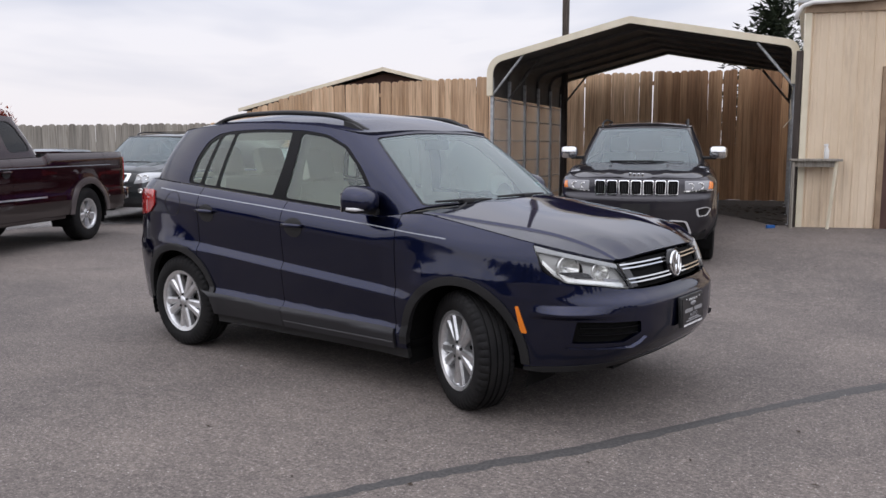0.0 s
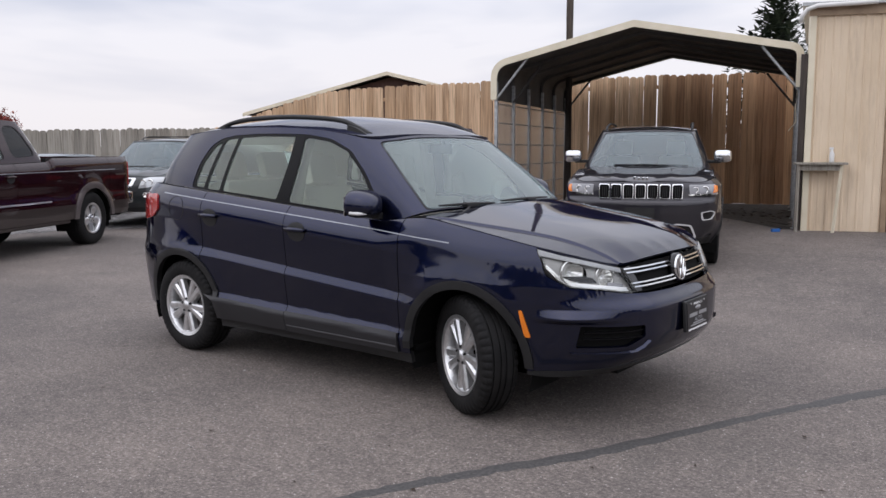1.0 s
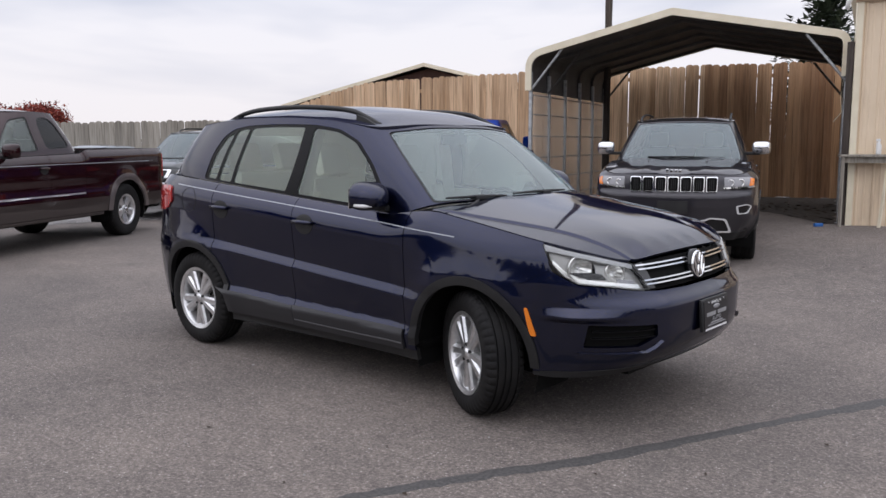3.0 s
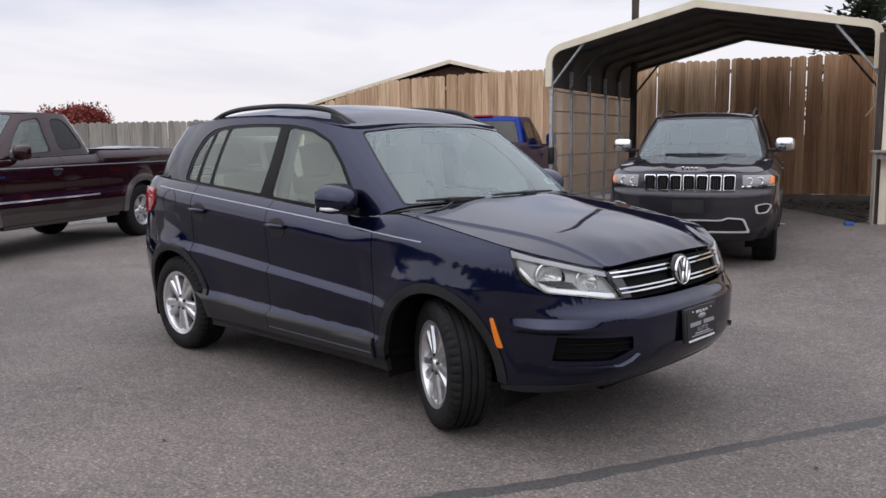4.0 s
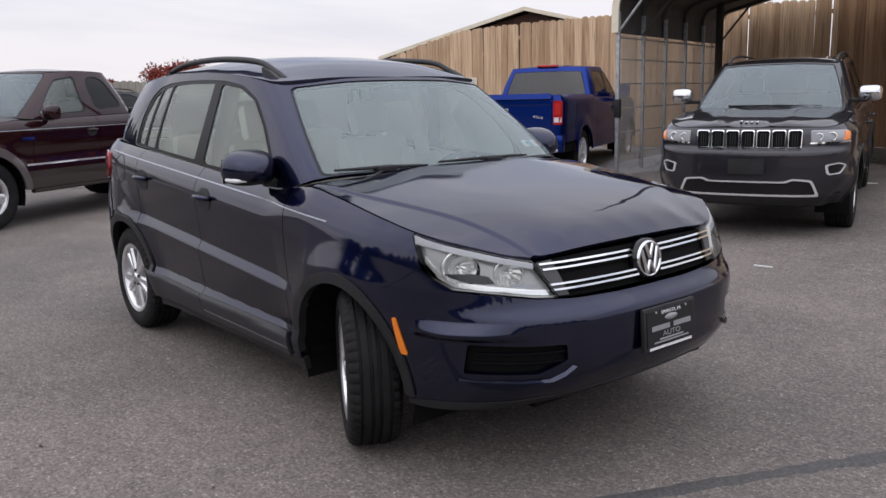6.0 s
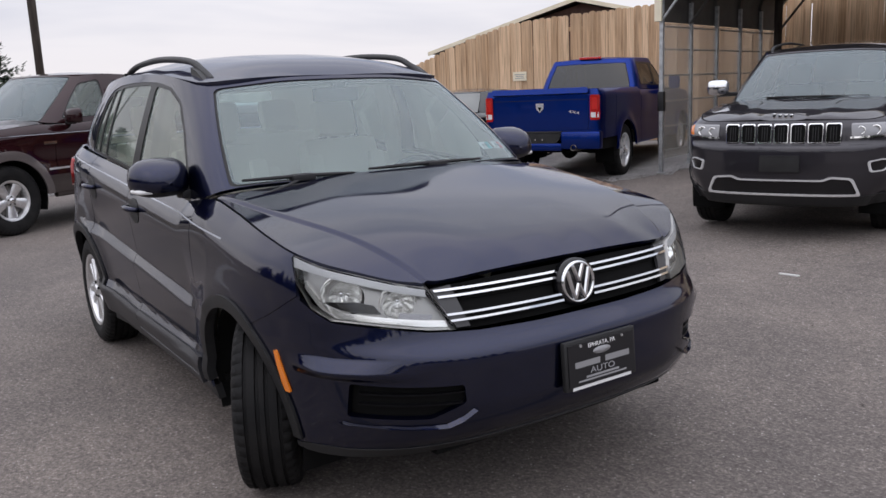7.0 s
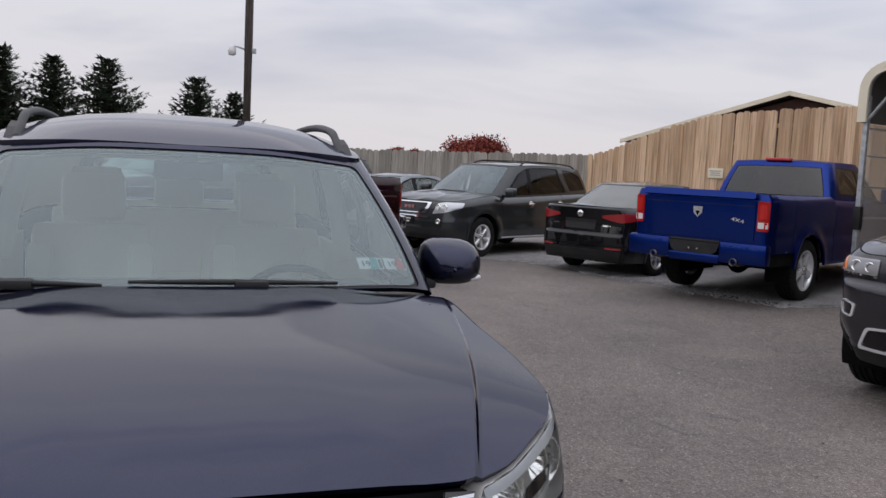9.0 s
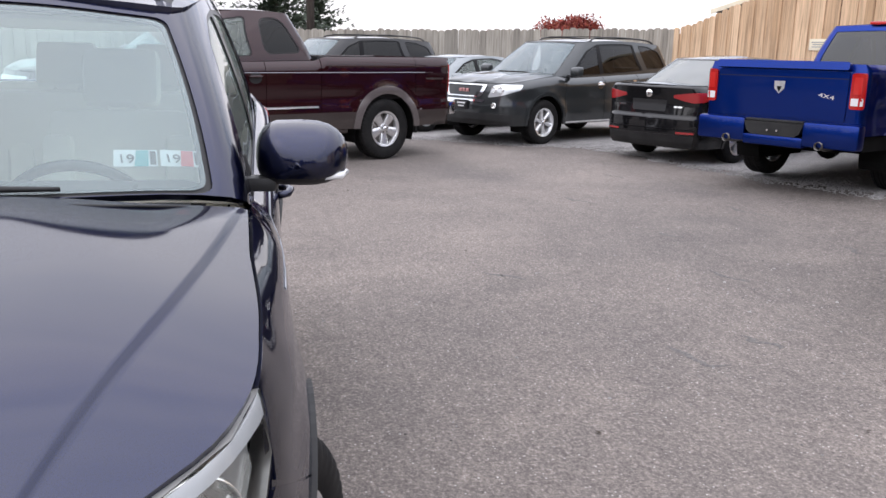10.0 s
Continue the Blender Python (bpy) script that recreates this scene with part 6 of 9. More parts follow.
    bm = bmesh.new()
    bm_box(bm, 0.0225, 0.0255, -0.150, 0.150, -0.073, 0.073)
    bpart("plate", bm, PLATE_BLACK, pl, "black dealer plate with pale print")
    prints = [("EPHRATA, PA", 0.021, 0.060, WHITE), ("AUTO", 0.030, -0.028, GREY_PRINT)]
    for text, size, z, mt in prints:
        letters(text, size, pose(0.0270, 0, z) @ pose(0, 0, 0, 90, 0, 90) @ Matrix.Diagonal((1.35 if mt is GREY_PRINT else 1.0, 1, 1, 1)), mt, pl)
    for y, w, z, h in ((-0.066, 0.112, 0.001, 0.021), (0.070, 0.112, 0.001, 0.021)):
        bm = bmesh.new()
        bm_box(bm, 0.0258, 0.0266, y - w / 2, y + w / 2, z - h / 2, z + h / 2)
        bpart("print_bar", bm, GREY_DIM, pl)
    for w, z, h, mt in ( (0.15, -0.047, 0.007, GREY_PRINT), (0.22, -0.058, 0.006, GREY_PRINT), (0.27, -0.080, 0.011, WHITE)):
        bm = bmesh.new()
        bm_box(bm, 0.0258 if z > -0.07 else 0.0224, 0.0266 if z > -0.07 else 0.0232, -w / 2, w / 2, z - h / 2, z + h / 2)
        bpart("print_bar", bm, mt, pl)
    vs, fs = revolve([(0.0, 0.0262), (1.0, 0.0262), (1.0, 0.0268), (0.0, 0.0268)], 24)
    part("print_mark", [(y, x * 0.04, z * 0.013 + 0.036) for x, y, z in vs], fs, GREY_PRINT, pl)
    for y in (-0.095, 0.095):
        bm = bmesh.new()
        bm_rod(bm, (0.024, y, 0.066), (0.029, y, 0.066), 0.005)
        bpart("plate_screw", bm, ALLOY, pl)
    # tail: gate and bumper
    gate = [(ring.uy(0.62, 0.75, True), 0.75), (2 * ring.L - ring.uy(0.62, 0.75, True), 0.75), (2 * ring.L - ring.uy(0.66, 1.2, True), 1.246), (ring.uy(0.66, 1.2, True), 1.246)]
    patch("tailgate", ring, [gate], NAVY, root, (0.1, 0.08), 0.001)
    ub = ring.ux(-1.72, 0.5)
    patch("rear_bumper", ring, [[(ub, 0.30), (2 * ring.L - ub, 0.30), (2 * ring.L - ring.ux(-1.62, 0.66), 0.70), (ring.ux(-1.62, 0.66), 0.70)]], NAVY, root, (0.08, 0.06), 0.004, 0.03)
    # glasshouse
    dlo = rounded([(-1.29, 1.228), (-0.92, 1.196), (-0.3, 1.148), (0.66, 1.078), (0.60, 1.175), (0.44, 1.36), (0.27, 1.50), (0.08, 1.575), (-0.15, 1.607), (-0.6, 1.618), (-0.88, 1.610), (-1.04, 1.588), (-1.145, 1.535), (-1.225, 1.42)], 0.04)
    panes = [rounded([(-0.215, 1.158), (0.53, 1.105), (0.53, 1.215), (0.40, 1.365), (0.24, 1.495), (0.06, 1.562), (-0.165, 1.590)], 0.03),
             rounded([(-0.93, 1.212), (-0.33, 1.171), (-0.255, 1.597), (-0.60, 1.603), (-0.83, 1.596)], 0.025),
             rounded([(-1.115, 1.225), (-0.955, 1.214), (-0.855, 1.592), (-0.94, 1.588), (-0.995, 1.578)], 0.02),
             rounded([(-1.255, 1.240), (-1.142, 1.230), (-1.022, 1.570), (-1.11, 1.53), (-1.19, 1.42)], 0.02)]
    uw = house.idx(2.55)
    glasshouse(root, house, NAVY, uw, house.L - house.idx(9.4), (0.0, 0.965), (0.12, 0.92), [house.side_pts(dlo)], screen=SCREEN_GLASS, tint=REAR_GLASS, lining=BEIGE)
    for s in (1, -1):
        side_glass(root, house, dlo, panes, GLASS_SIDE, s, GLOSS_SURROUND)
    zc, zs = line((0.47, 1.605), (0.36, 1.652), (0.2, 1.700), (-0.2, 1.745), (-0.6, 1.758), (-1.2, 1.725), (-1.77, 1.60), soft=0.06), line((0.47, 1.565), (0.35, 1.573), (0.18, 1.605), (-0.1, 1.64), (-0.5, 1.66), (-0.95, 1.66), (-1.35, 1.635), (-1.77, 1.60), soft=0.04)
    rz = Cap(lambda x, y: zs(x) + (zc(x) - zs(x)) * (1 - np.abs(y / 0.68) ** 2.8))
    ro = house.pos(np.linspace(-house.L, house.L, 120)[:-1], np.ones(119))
    patch("roof", rz, [[(x * 0.999, y * 0.995) for x, y, z in ro]], NAVY_ROOF, root, (0.05, 0.05), 0.0, 0.02, "navy roof in greyer paint that imitates its muted sky sheen", (0, 0, 0))
    # hood
    hood_drop = line((0.9, 0.0), (1.97, 0.0), (2.05, -0.0076), (2.12, -0.0248), (2.16, -0.0397), (2.2, -0.052), soft=0.035)
    hood_mid = lambda x: 1.0976 - 0.1623 * (x - 1.5) - 0.1135 * (x - 1.5) ** 2 - 0.0568 * (x - 1.5) ** 3 + hood_drop(x)

    ridge_y = lambda x: 0.80 - 0.245 * (x - 1.0) + 0.03 * np.sin(np.clip((x - 1.0) / 1.1, 0, 1) * math.pi)

    def hood_z(x, y):
        """A low crown between two ridges that run in towards the grille, with a short fall outside each of them."""
        d = np.abs(y) - ridge_y(x)
        k = np.clip((d + 0.004) / 0.075, 0, 1)
        fade = np.clip((x - 0.80) / 0.3, 0, 1)
        rear_fall = 0.021 * np.clip((1.62 - x) / 0.6, 0, 1) * np.clip((np.abs(y) - 0.5) / 0.33, 0, 1.1) ** 2
        front_fall = 0.022 * np.clip((x - 1.93) / 0.16, 0, 1) ** 2 * np.clip(np.abs(y) / 0.52, 0, 1) ** 3
        rear_rise = 0.019 * np.clip((1.48 - x) / 0.41, 0, 1.1) ** 2
        return hood_mid(x) + rear_rise - 0.012 * (y / 0.6) ** 2 - front_fall - rear_fall - fade * (0.024 * np.clip((2.13 - x) / 0.12, 0.3, 1) * k * (2 - k) + 0.07 * np.maximum(d - 0.03, 0))
    edge = []
    for u in np.linspace(ring.uy(0.0, 0.9), ring.ux(0.97, 1.10), 46):
        p = ring.pos(u, float(ring.top(u)))
        edge.append((p[0] - 0.002, p[1] - 0.004))
    k2 = [(x, y) for x, y in edge if y >= 0]
    back = [(1.03, 0.60), (1.065, 0.3)]
    hl2 = [(x, -y) for x, y in k2[1:][::-1]] + k2 + back + [(1.075, 0)] + [(x, -y) for x, y in back[::-1]]
    eu = np.linspace(ring.uy(0.0, 0.9), ring.ux(0.97, 1.10), 260)
    et = np.array([float(ring.top(q)) for q in eu])
    ep = ring.pos(eu, et)
    ex, ey = ep[:, 0] - 0.002, ep[:, 1] - 0.004

    def crease(x, y):
        """A narrow step down outside the ridge and a gentle fall beyond it."""
        d = np.abs(y) - ridge_y(x)
        k = np.clip((d + 0.003) / 0.017, 0, 1)
        return -0.012 * np.clip((x - 0.85) / 0.3, 0, 1) * k * k * (3 - 2 * k) - 0.03 * 0.5 * (d + np.sqrt(d * d + 0.014 ** 2))

    # a thin plate bent through the middle of the hood and its shut line
    mx, my = (q.ravel() for q in np.meshgrid(np.linspace(1.1, 2.05, 7), np.linspace(-0.36, 0.36, 5)))
    kx, ky = np.concatenate([ex[::6], ex[::6], mx]), np.concatenate([ey[::6], -ey[::6], my])
    kz = np.concatenate([et[::6], et[::6], hood_z(mx, my)]) - crease(kx, ky)
    bend = lambda r2: 0.5 * r2 * np.log(r2 + 1e-4)
    r2 = (kx[:, None] - kx) ** 2 + (ky[:, None] - ky) ** 2
    flat = np.stack([np.ones_like(kx), kx, ky], 1)
    give = np.diag(np.concatenate([np.full(len(ex[::6]) * 2, 2e-4), np.full(len(mx), 4e-3)]))
    sol = np.linalg.solve(np.block([[bend(r2) + give, flat], [flat.T, np.zeros((3, 3))]]), np.concatenate([kz, np.zeros(3)]))

    class Bonnet:
        """The bent plate with its two ridges; v is the place across it, 1 at the ridge."""
        def pos(self, u, v):
            u, v = np.asarray(u, float), np.asarray(v, float)
            v = v * ridge_y(u)
            near = bend((u[..., None] - kx) ** 2 + (v[..., None] - ky) ** 2)
            return np.stack([u, v, near @ sol[:-3] + sol[-3] + sol[-2] * u + sol[-1] * v + crease(u, v)], -1)
    patch("hood", Bonnet(), [[(x, y / float(ridge_y(x))) for x, y in hl2]], NAVY, root, (0.03, 0.009), 0.0, 0.018, "", (1.2, 0, 0), e=0.004)
    bm = bmesh.new()
    bm_box(bm, 0.95, 1.12, -0.72, 0.72, 1.06, 1.118)
    bpart("cowl", bm, PLASTIC, root)
    # wipers
    for a, b, piv in (((0.985, -0.72, 1.150), (1.055, -0.25, 1.145), (1.045, -0.48, 1.145)), ((1.052, -0.18, 1.155), (1.012, 0.44, 1.148), (1.05, 0.17, 1.153))):
        wp = new("wiper")
        wp.parent = root
        mid = (np.array(a) + np.array(b)) / 2 + np.array([0.02, 0, 0.004])
        way = curve_through([a, mid, b], 8)
        vs, fs = tube(way, [0.004 + 0.005 * math.sin(math.pi * (0.08 + 0.84 * i / (len(way) - 1))) for i in range(len(way))], 8)
        part("blade", [(x, y, z + 0.024) for x, y, z in vs], fs, SEAL, wp)
        vs, fs = tube(curve_through([(piv[0] + 0.05, piv[1] - 0.20, 1.118), (piv[0] + 0.03, piv[1] - 0.09, 1.142), (piv[0] - 0.005, piv[1], 1.168)], 6), 0.008, 8)
        part("arm", vs, fs, SEAL, wp)
        bm = bmesh.new()
        bm_box(bm, piv[0] - 0.04, piv[0] + 0.015, piv[1] - 0.05, piv[1] + 0.05, 1.155, 1.184, bevel=0.008)
        bpart("clip", bm, SEAL, wp)
    for y in (-0.62, 0.62):
        vs, fs = tube(curve_through([(1.07, y * 0.45, 1.152), (1.085, y * 0.75, 1.148), (1.055, y * 1.0, 1.139), (1.01, y * 1.12, 1.128)], 6), [0.004] * 18 + [0.003], 6)
        part("hood_seal", vs, fs, SEAL, root)
    # mirrors
    for s in (1, -1):
        mi = new("door_mirror")
        mi.parent = root
        mi.matrix_basis = pose(0.60, 0.955 if s > 0 else -0.925, 1.172 if s > 0 else 1.160, 0, 0, -8 * s)
        vs, fs, nu, nv = [], [], 20, 24
        for i in range(nu + 1):
            t = i / nu
            phi = max(0.0, t - 0.08) / 0.92 * math.pi / 2
            x = -0.075 + 0.02 * min(1, t / 0.08) + 0.145 * math.sin(phi)
            k = max(0.015, math.cos(phi) ** 0.8) * (0.97 + 0.03 * min(1, t / 0.08))
            for j in range(nv):
                a = 2 * math.pi * j / nv
                ca, sa = math.cos(a), math.sin(a)
                sy = math.copysign(abs(ca) ** (0.45 if ca * s < 0 else 0.8), ca) * 0.124 * k
                sz = math.copysign(abs(sa) ** 0.8, sa) * ((0.106 if s > 0 else 0.097) if sa > 0 else 0.075) * k
                vs.append((x, sy + s * 0.01 * (1 - k), sz + 0.012 * (1 - t)))
        for i in range(nu):
            for j in range(nv):
                fs.append((i * nv + j, i * nv + (j + 1) % nv, (i + 1) * nv + (j + 1) % nv, (i + 1) * nv + j))
        vs.append((0.0902, 0, 0.0))
        fs += [(nu * nv + j, nu * nv + (j + 1) % nv, len(vs) - 1) for j in range(nv)]
        fs.append(tuple(range(nv - 1, -1, -1)))
        mats = [0 if (vs[f[0]][2] + vs[f[2]][2]) / 2 > -0.035 else 1 for f in fs[:-1]] + [1]
        part("mirror_shell", vs, fs, [NAVY, PLASTIC], mi, "navy mirror shell with black lower half", mats=mats)
        bm = bmesh.new()
        bm_box(bm, -0.082, -0.077, -0.112, 0.112, -0.048, 0.066)
        bpart("mirror_glass", bm, CHROME, mi, "mirror glass")
        vs, fs = tube([(0.050, s * 0.066, -0.032), (0.02, s * 0.106, -0.031), (-0.035, s * 0.118, -0.028)], [0.008, 0.011, 0.010], 8)
        part("indicator", vs, fs, WHITE_LENS, mi, "clear indicator strip")
        bm = bmesh.new()
        bm_box(bm, -0.02, 0.05, -s * 0.06 if s < 0 else -0.23, 0.23 if s < 0 else -s * 0.06, -0.075, -0.035, bevel=0.012)
        bpart("stalk", bm, PLASTIC, mi)
        tri = house.side_pts([(0.50, 1.098), (0.64, 1.088), (0.56, 1.19)], s)
        patch("mirror_base", house, [tri], PLASTIC, root, (0.1, 0.1), 0.004, 0.02, "", (0, 0, 1.2))
    # roof rails
    for s in (1, -1):
        pts = curve_through([(0.32, s * 0.575, 1.595), (0.19, s * 0.578, 1.652), (0.02, s * 0.582, 1.702), (-0.4, s * 0.59, 1.732), (-0.85, s * 0.58, 1.728), (-1.10, s * 0.578, 1.700), (-1.27, s * 0.575, 1.650)], 6)
        rl = new("roof_rail")
        rl.parent = root
        vs, fs = tube(pts, 0.017, 8, 1.0)
        part("rail_bar", vs, fs, PLASTIC, rl, "matt black roof rail")
        for xs, zt in (((0.36, 0.30, 0.22, 0.14), (1.578, 1.608, 1.645, 1.668)), ((-1.12, -1.18, -1.24, -1.30), (1.688, 1.672, 1.655, 1.635))):
            vs = [(x, s * 0.603 + o, z) for x, z in zip(xs, zt) for o in (-0.014, 0.014)] + [(x, s * 0.603 + o, 1.57 + (0.03 if x < 0 else 0)) for x in xs for o in (-0.016, 0.016)]
            fs = [(2 * i, 2 * i + 1, 2 * i + 3, 2 * i + 2) for i in range(3)] + [(8 + 2 * i, 2 * i, 2 * i + 2, 10 + 2 * i) for i in range(3)] + [(2 * i + 1, 9 + 2 * i, 11 + 2 * i, 2 * i + 3) for i in range(3)] + [(0, 8, 9, 1), (6, 7, 15, 14)]
            part("rail_foot", vs, fs, PLASTIC, rl, smooth=False)
    # cabin
    for s in (1, -1):
        seat(root, 0.02, s * 0.37, 0.56, BEIGE)
    for y in (-0.42, 0.0, 0.42):
        seat(root, -0.86, y, 0.60, BEIGE, 0.44, True, 20)
    bm = bmesh.new()
    bm_box(bm, 0.46, 0.97, -0.70, 0.70, 0.80, 1.115, bevel=0.05)
    bm_box(bm, 0.60, 0.80, 0.20, 0.55, 1.05, 1.135, bevel=0.04)
    bpart("dashboard", bm, DASH, root)
    bm = bmesh.new()
    bm_box(bm, -0.3, 0.55, -0.12, 0.12, 0.5, 0.80, bevel=0.03)
    bpart("console", bm, DASH, root)
    steering_wheel(root, 0.47, 0.37, 1.0, 62)
    bm = bmesh.new()
    bm_box(bm, 0.40, 0.43, -0.12, 0.12, 1.475, 1.545, bevel=0.012)
    bm_box(bm, 0.41, 0.48, -0.03, 0.03, 1.54, 1.585, bevel=0.01)
    bpart("inner_mirror", bm, DARK_TRIM, root)
    patch("headliner", Cap(lambda x, y: rz.z(x, y) - 0.06), [[(x * 0.96, y * 0.93) for x, y, z in ro]], BEIGE, root, (0.3, 0.3), 0, 0.01, "", (0, 0, 0))
    for s in (1, -1):
        bm = bmesh.new()
        bm_box(bm, -1.3, 0.78, s * 0.79 - 0.02, s * 0.79 + 0.02, 0.45, 1.065)
        bm_box(bm, -1.3, 0.0, s * 0.785 - 0.015, s * 0.785 + 0.015, 1.065, 1.125)
        bpart("door_card", bm, BEIGE, root, smooth=False)
        vs, fs = tube(curve_through([(-0.26, s * 0.715, 1.10), (-0.25, s * 0.672, 1.35), (-0.23, s * 0.60, 1.60)], 5), 0.045, 8)
        part("pillar_trim", vs, fs, BEIGE, root)
    bm = bmesh.new()
    bm_box(bm, -1.72, -1.66, -0.58, 0.58, 0.62, 1.24, bevel=0.02)
    bm_box(bm, -1.66, -1.14, -0.66, 0.66, 1.12, 1.15, bevel=0.01)
    bpart("cargo_trim", bm, BEIGE, root)
    bm = bmesh.new()
    bm_box(bm, -1.20, -1.10, -0.62, 0.62, 0.62, 1.275, bevel=0.04)
    bpart("rear_bench_back", bm, BEIGE, root)
    # two inspection stickers inside the screen, low on the driver's side
    for u, v, mt, txt in ((0.542, 0.180, TEAL, "19"), (0.634, 0.182, RED_PRINT, "19")):
        hu, hv = 0.043, 0.040
        patch("sticker", house, [[(u - hu, v - hv), (u + hu, v - hv), (u + hu, v + hv), (u - hu, v + hv)]], WHITE, root, (0.2, 0.5), -0.0095, 0.0006, "small white inspection sticker", (0, 0, 1.2))
        patch("sticker_print", house, [[(u - 0.003, v - hv), (u + 0.024, v - hv), (u + 0.026, v + hv * 0.9), (u + 0.001, v + hv * 0.9)]], mt, root, (0.2, 0.5), -0.0085, 0.0006, "", (0, 0, 1.2))
        patch("sticker_code", house, [[(u + 0.028, v - hv * 0.8), (u + 0.040, v - hv * 0.8), (u + 0.040, v + hv * 0.8), (u + 0.028, v + hv * 0.8)]], PLATE_BLACK, root, (0.2, 0.5), -0.0085, 0.0006, "", (0, 0, 1.2))
        p0, p1, p2 = house.pos(np.array([u - 0.019, u - 0.009, u - 0.019]), np.array([v - 0.01, v - 0.01, v + 0.05]))
        ex, ez = Vector(p1 - p0).normalized(), Vector(p2 - p0)
        nn = ex.cross(ez).normalized()
        ez = nn.cross(ex)
        q = p0 + np.array(nn) * 0.0005
        letters(txt, 0.038, Matrix(((ex.x, ez.x, nn.x, q[0] - nn.x * 0.006), (ex.y, ez.y, nn.y, q[1] - nn.y * 0.006), (ex.z, ez.z, nn.z, q[2] - nn.z * 0.006), (0, 0, 0, 1))), PLATE_BLACK, root)
    for ob in root.children:
        if ob.name.split(".")[0] in ("windshield", "side_window", "rear_window"):
            ob.visible_shadow = False
    for x, st in ((1.302, -27.0), (-1.302, 0.0)):
        for s in (-1, 1):
            wheel(root, x, s * 0.79, s, 0.343, 0.226, 0.215, "twin", st)
    return root


def letters(text, size, m, mat, parent):
    """Built-in type set flat, as a mesh."""
    cu = bpy.data.curves.new("letters", "FONT")
    cu.body, cu.size, cu.align_x, cu.align_y, cu.extrude = text, size, "CENTER", "CENTER", 0.0006
    tmp = bpy.data.objects.new("letters", cu)
    me = bpy.data.meshes.new_from_object(tmp)
    bpy.data.objects.remove(tmp)
    me.materials.clear()
    me.materials.append(mat)
    ob = new("lettering", me)
    ob.parent = parent
    ob.matrix_basis = m
    return ob


# rougher, greyer navy copy: the roof's muted sky sheen is in its colour
NAVY_ROOF = car_paint("roof_sheen_navy", (0.024, 0.026, 0.050), 0.6, 0.5, (0.2, 0.2, 0.22), coat=0.9)
CLADDING = material("door_cladding_black", (0.024, 0.024, 0.027), 0.42, Specular_IOR_Level=0.4)
SILL_GLINT = material("sill_edge_glint", (0.10, 0.10, 0.105), 0.4)
BROW = material("lamp_brow_grey", (0.47, 0.48, 0.49), 0.3)
GREY_DIM = material("dim_grey_print", (0.26, 0.26, 0.265), 0.5)
SILVER_LINE = material("silver_pinstripe", (0.36, 0.38, 0.42), 0.4)
DARK_SATIN = material("satin_grey_plastic", (0.045, 0.045, 0.047), 0.4)
GLOSS_SURROUND = material("satin_black_surround", (0.006, 0.006, 0.007), 0.3, Specular_IOR_Level=0.12)
SCREEN_GLASS = glass("screen_glass", (0.70, 0.84, 0.83), 0.0, 1.7, 0.20, (0.56, 0.71, 0.73))
REAR_GLASS = glass("green_rear_glass", (0.66, 0.80, 0.77), 0.0, 1.5)
navy_suv()

# ---------------------------------------------------------------- the other vehicles
def plan(xf, xr, hw, square=False):
    nose = [(xf, 0), (xf - 0.015, 0.33 * hw), (xf - 0.06, 0.60 * hw), (xf - 0.17, 0.83 * hw), (xf - 0.38, 0.955 * hw), (xf - 0.75, hw)]
    if square:
        tail = [(xr + 0.5, hw), (xr + 0.14, 0.99 * hw), (xr + 0.035, 0.955 * hw), (xr + 0.005, 0.86 * hw), (xr, 0.45 * hw), (xr, 0)]
    else:
        tail = [(xr + 0.6, 0.99 * hw), (xr + 0.26, 0.945 * hw), (xr + 0.09, 0.82 * hw), (xr + 0.02, 0.5 * hw), (xr, 0)]
    return nose + [(0.35, hw), (-0.35, hw)] + tail


def flank(arches, soft=0.13, tuck=0.09, crease=0.0, cz=0.7, flare=0.02):
    def side(v, x, below):
        t = np.clip((soft - below) / soft, 0, 1.4)
        out = tuck * t ** 2.0 + np.interp(v, [0.2, 0.32, 0.5], [0.06, 0.025, 0.0]) + crease * np.exp(-((v - cz) / 0.09) ** 2)
        for ax, az, r in arches:
            out = out - flare * np.exp(-((np.hypot(x - ax, v - az) - r - 0.02) / 0.09) ** 2)
        return out
    return side


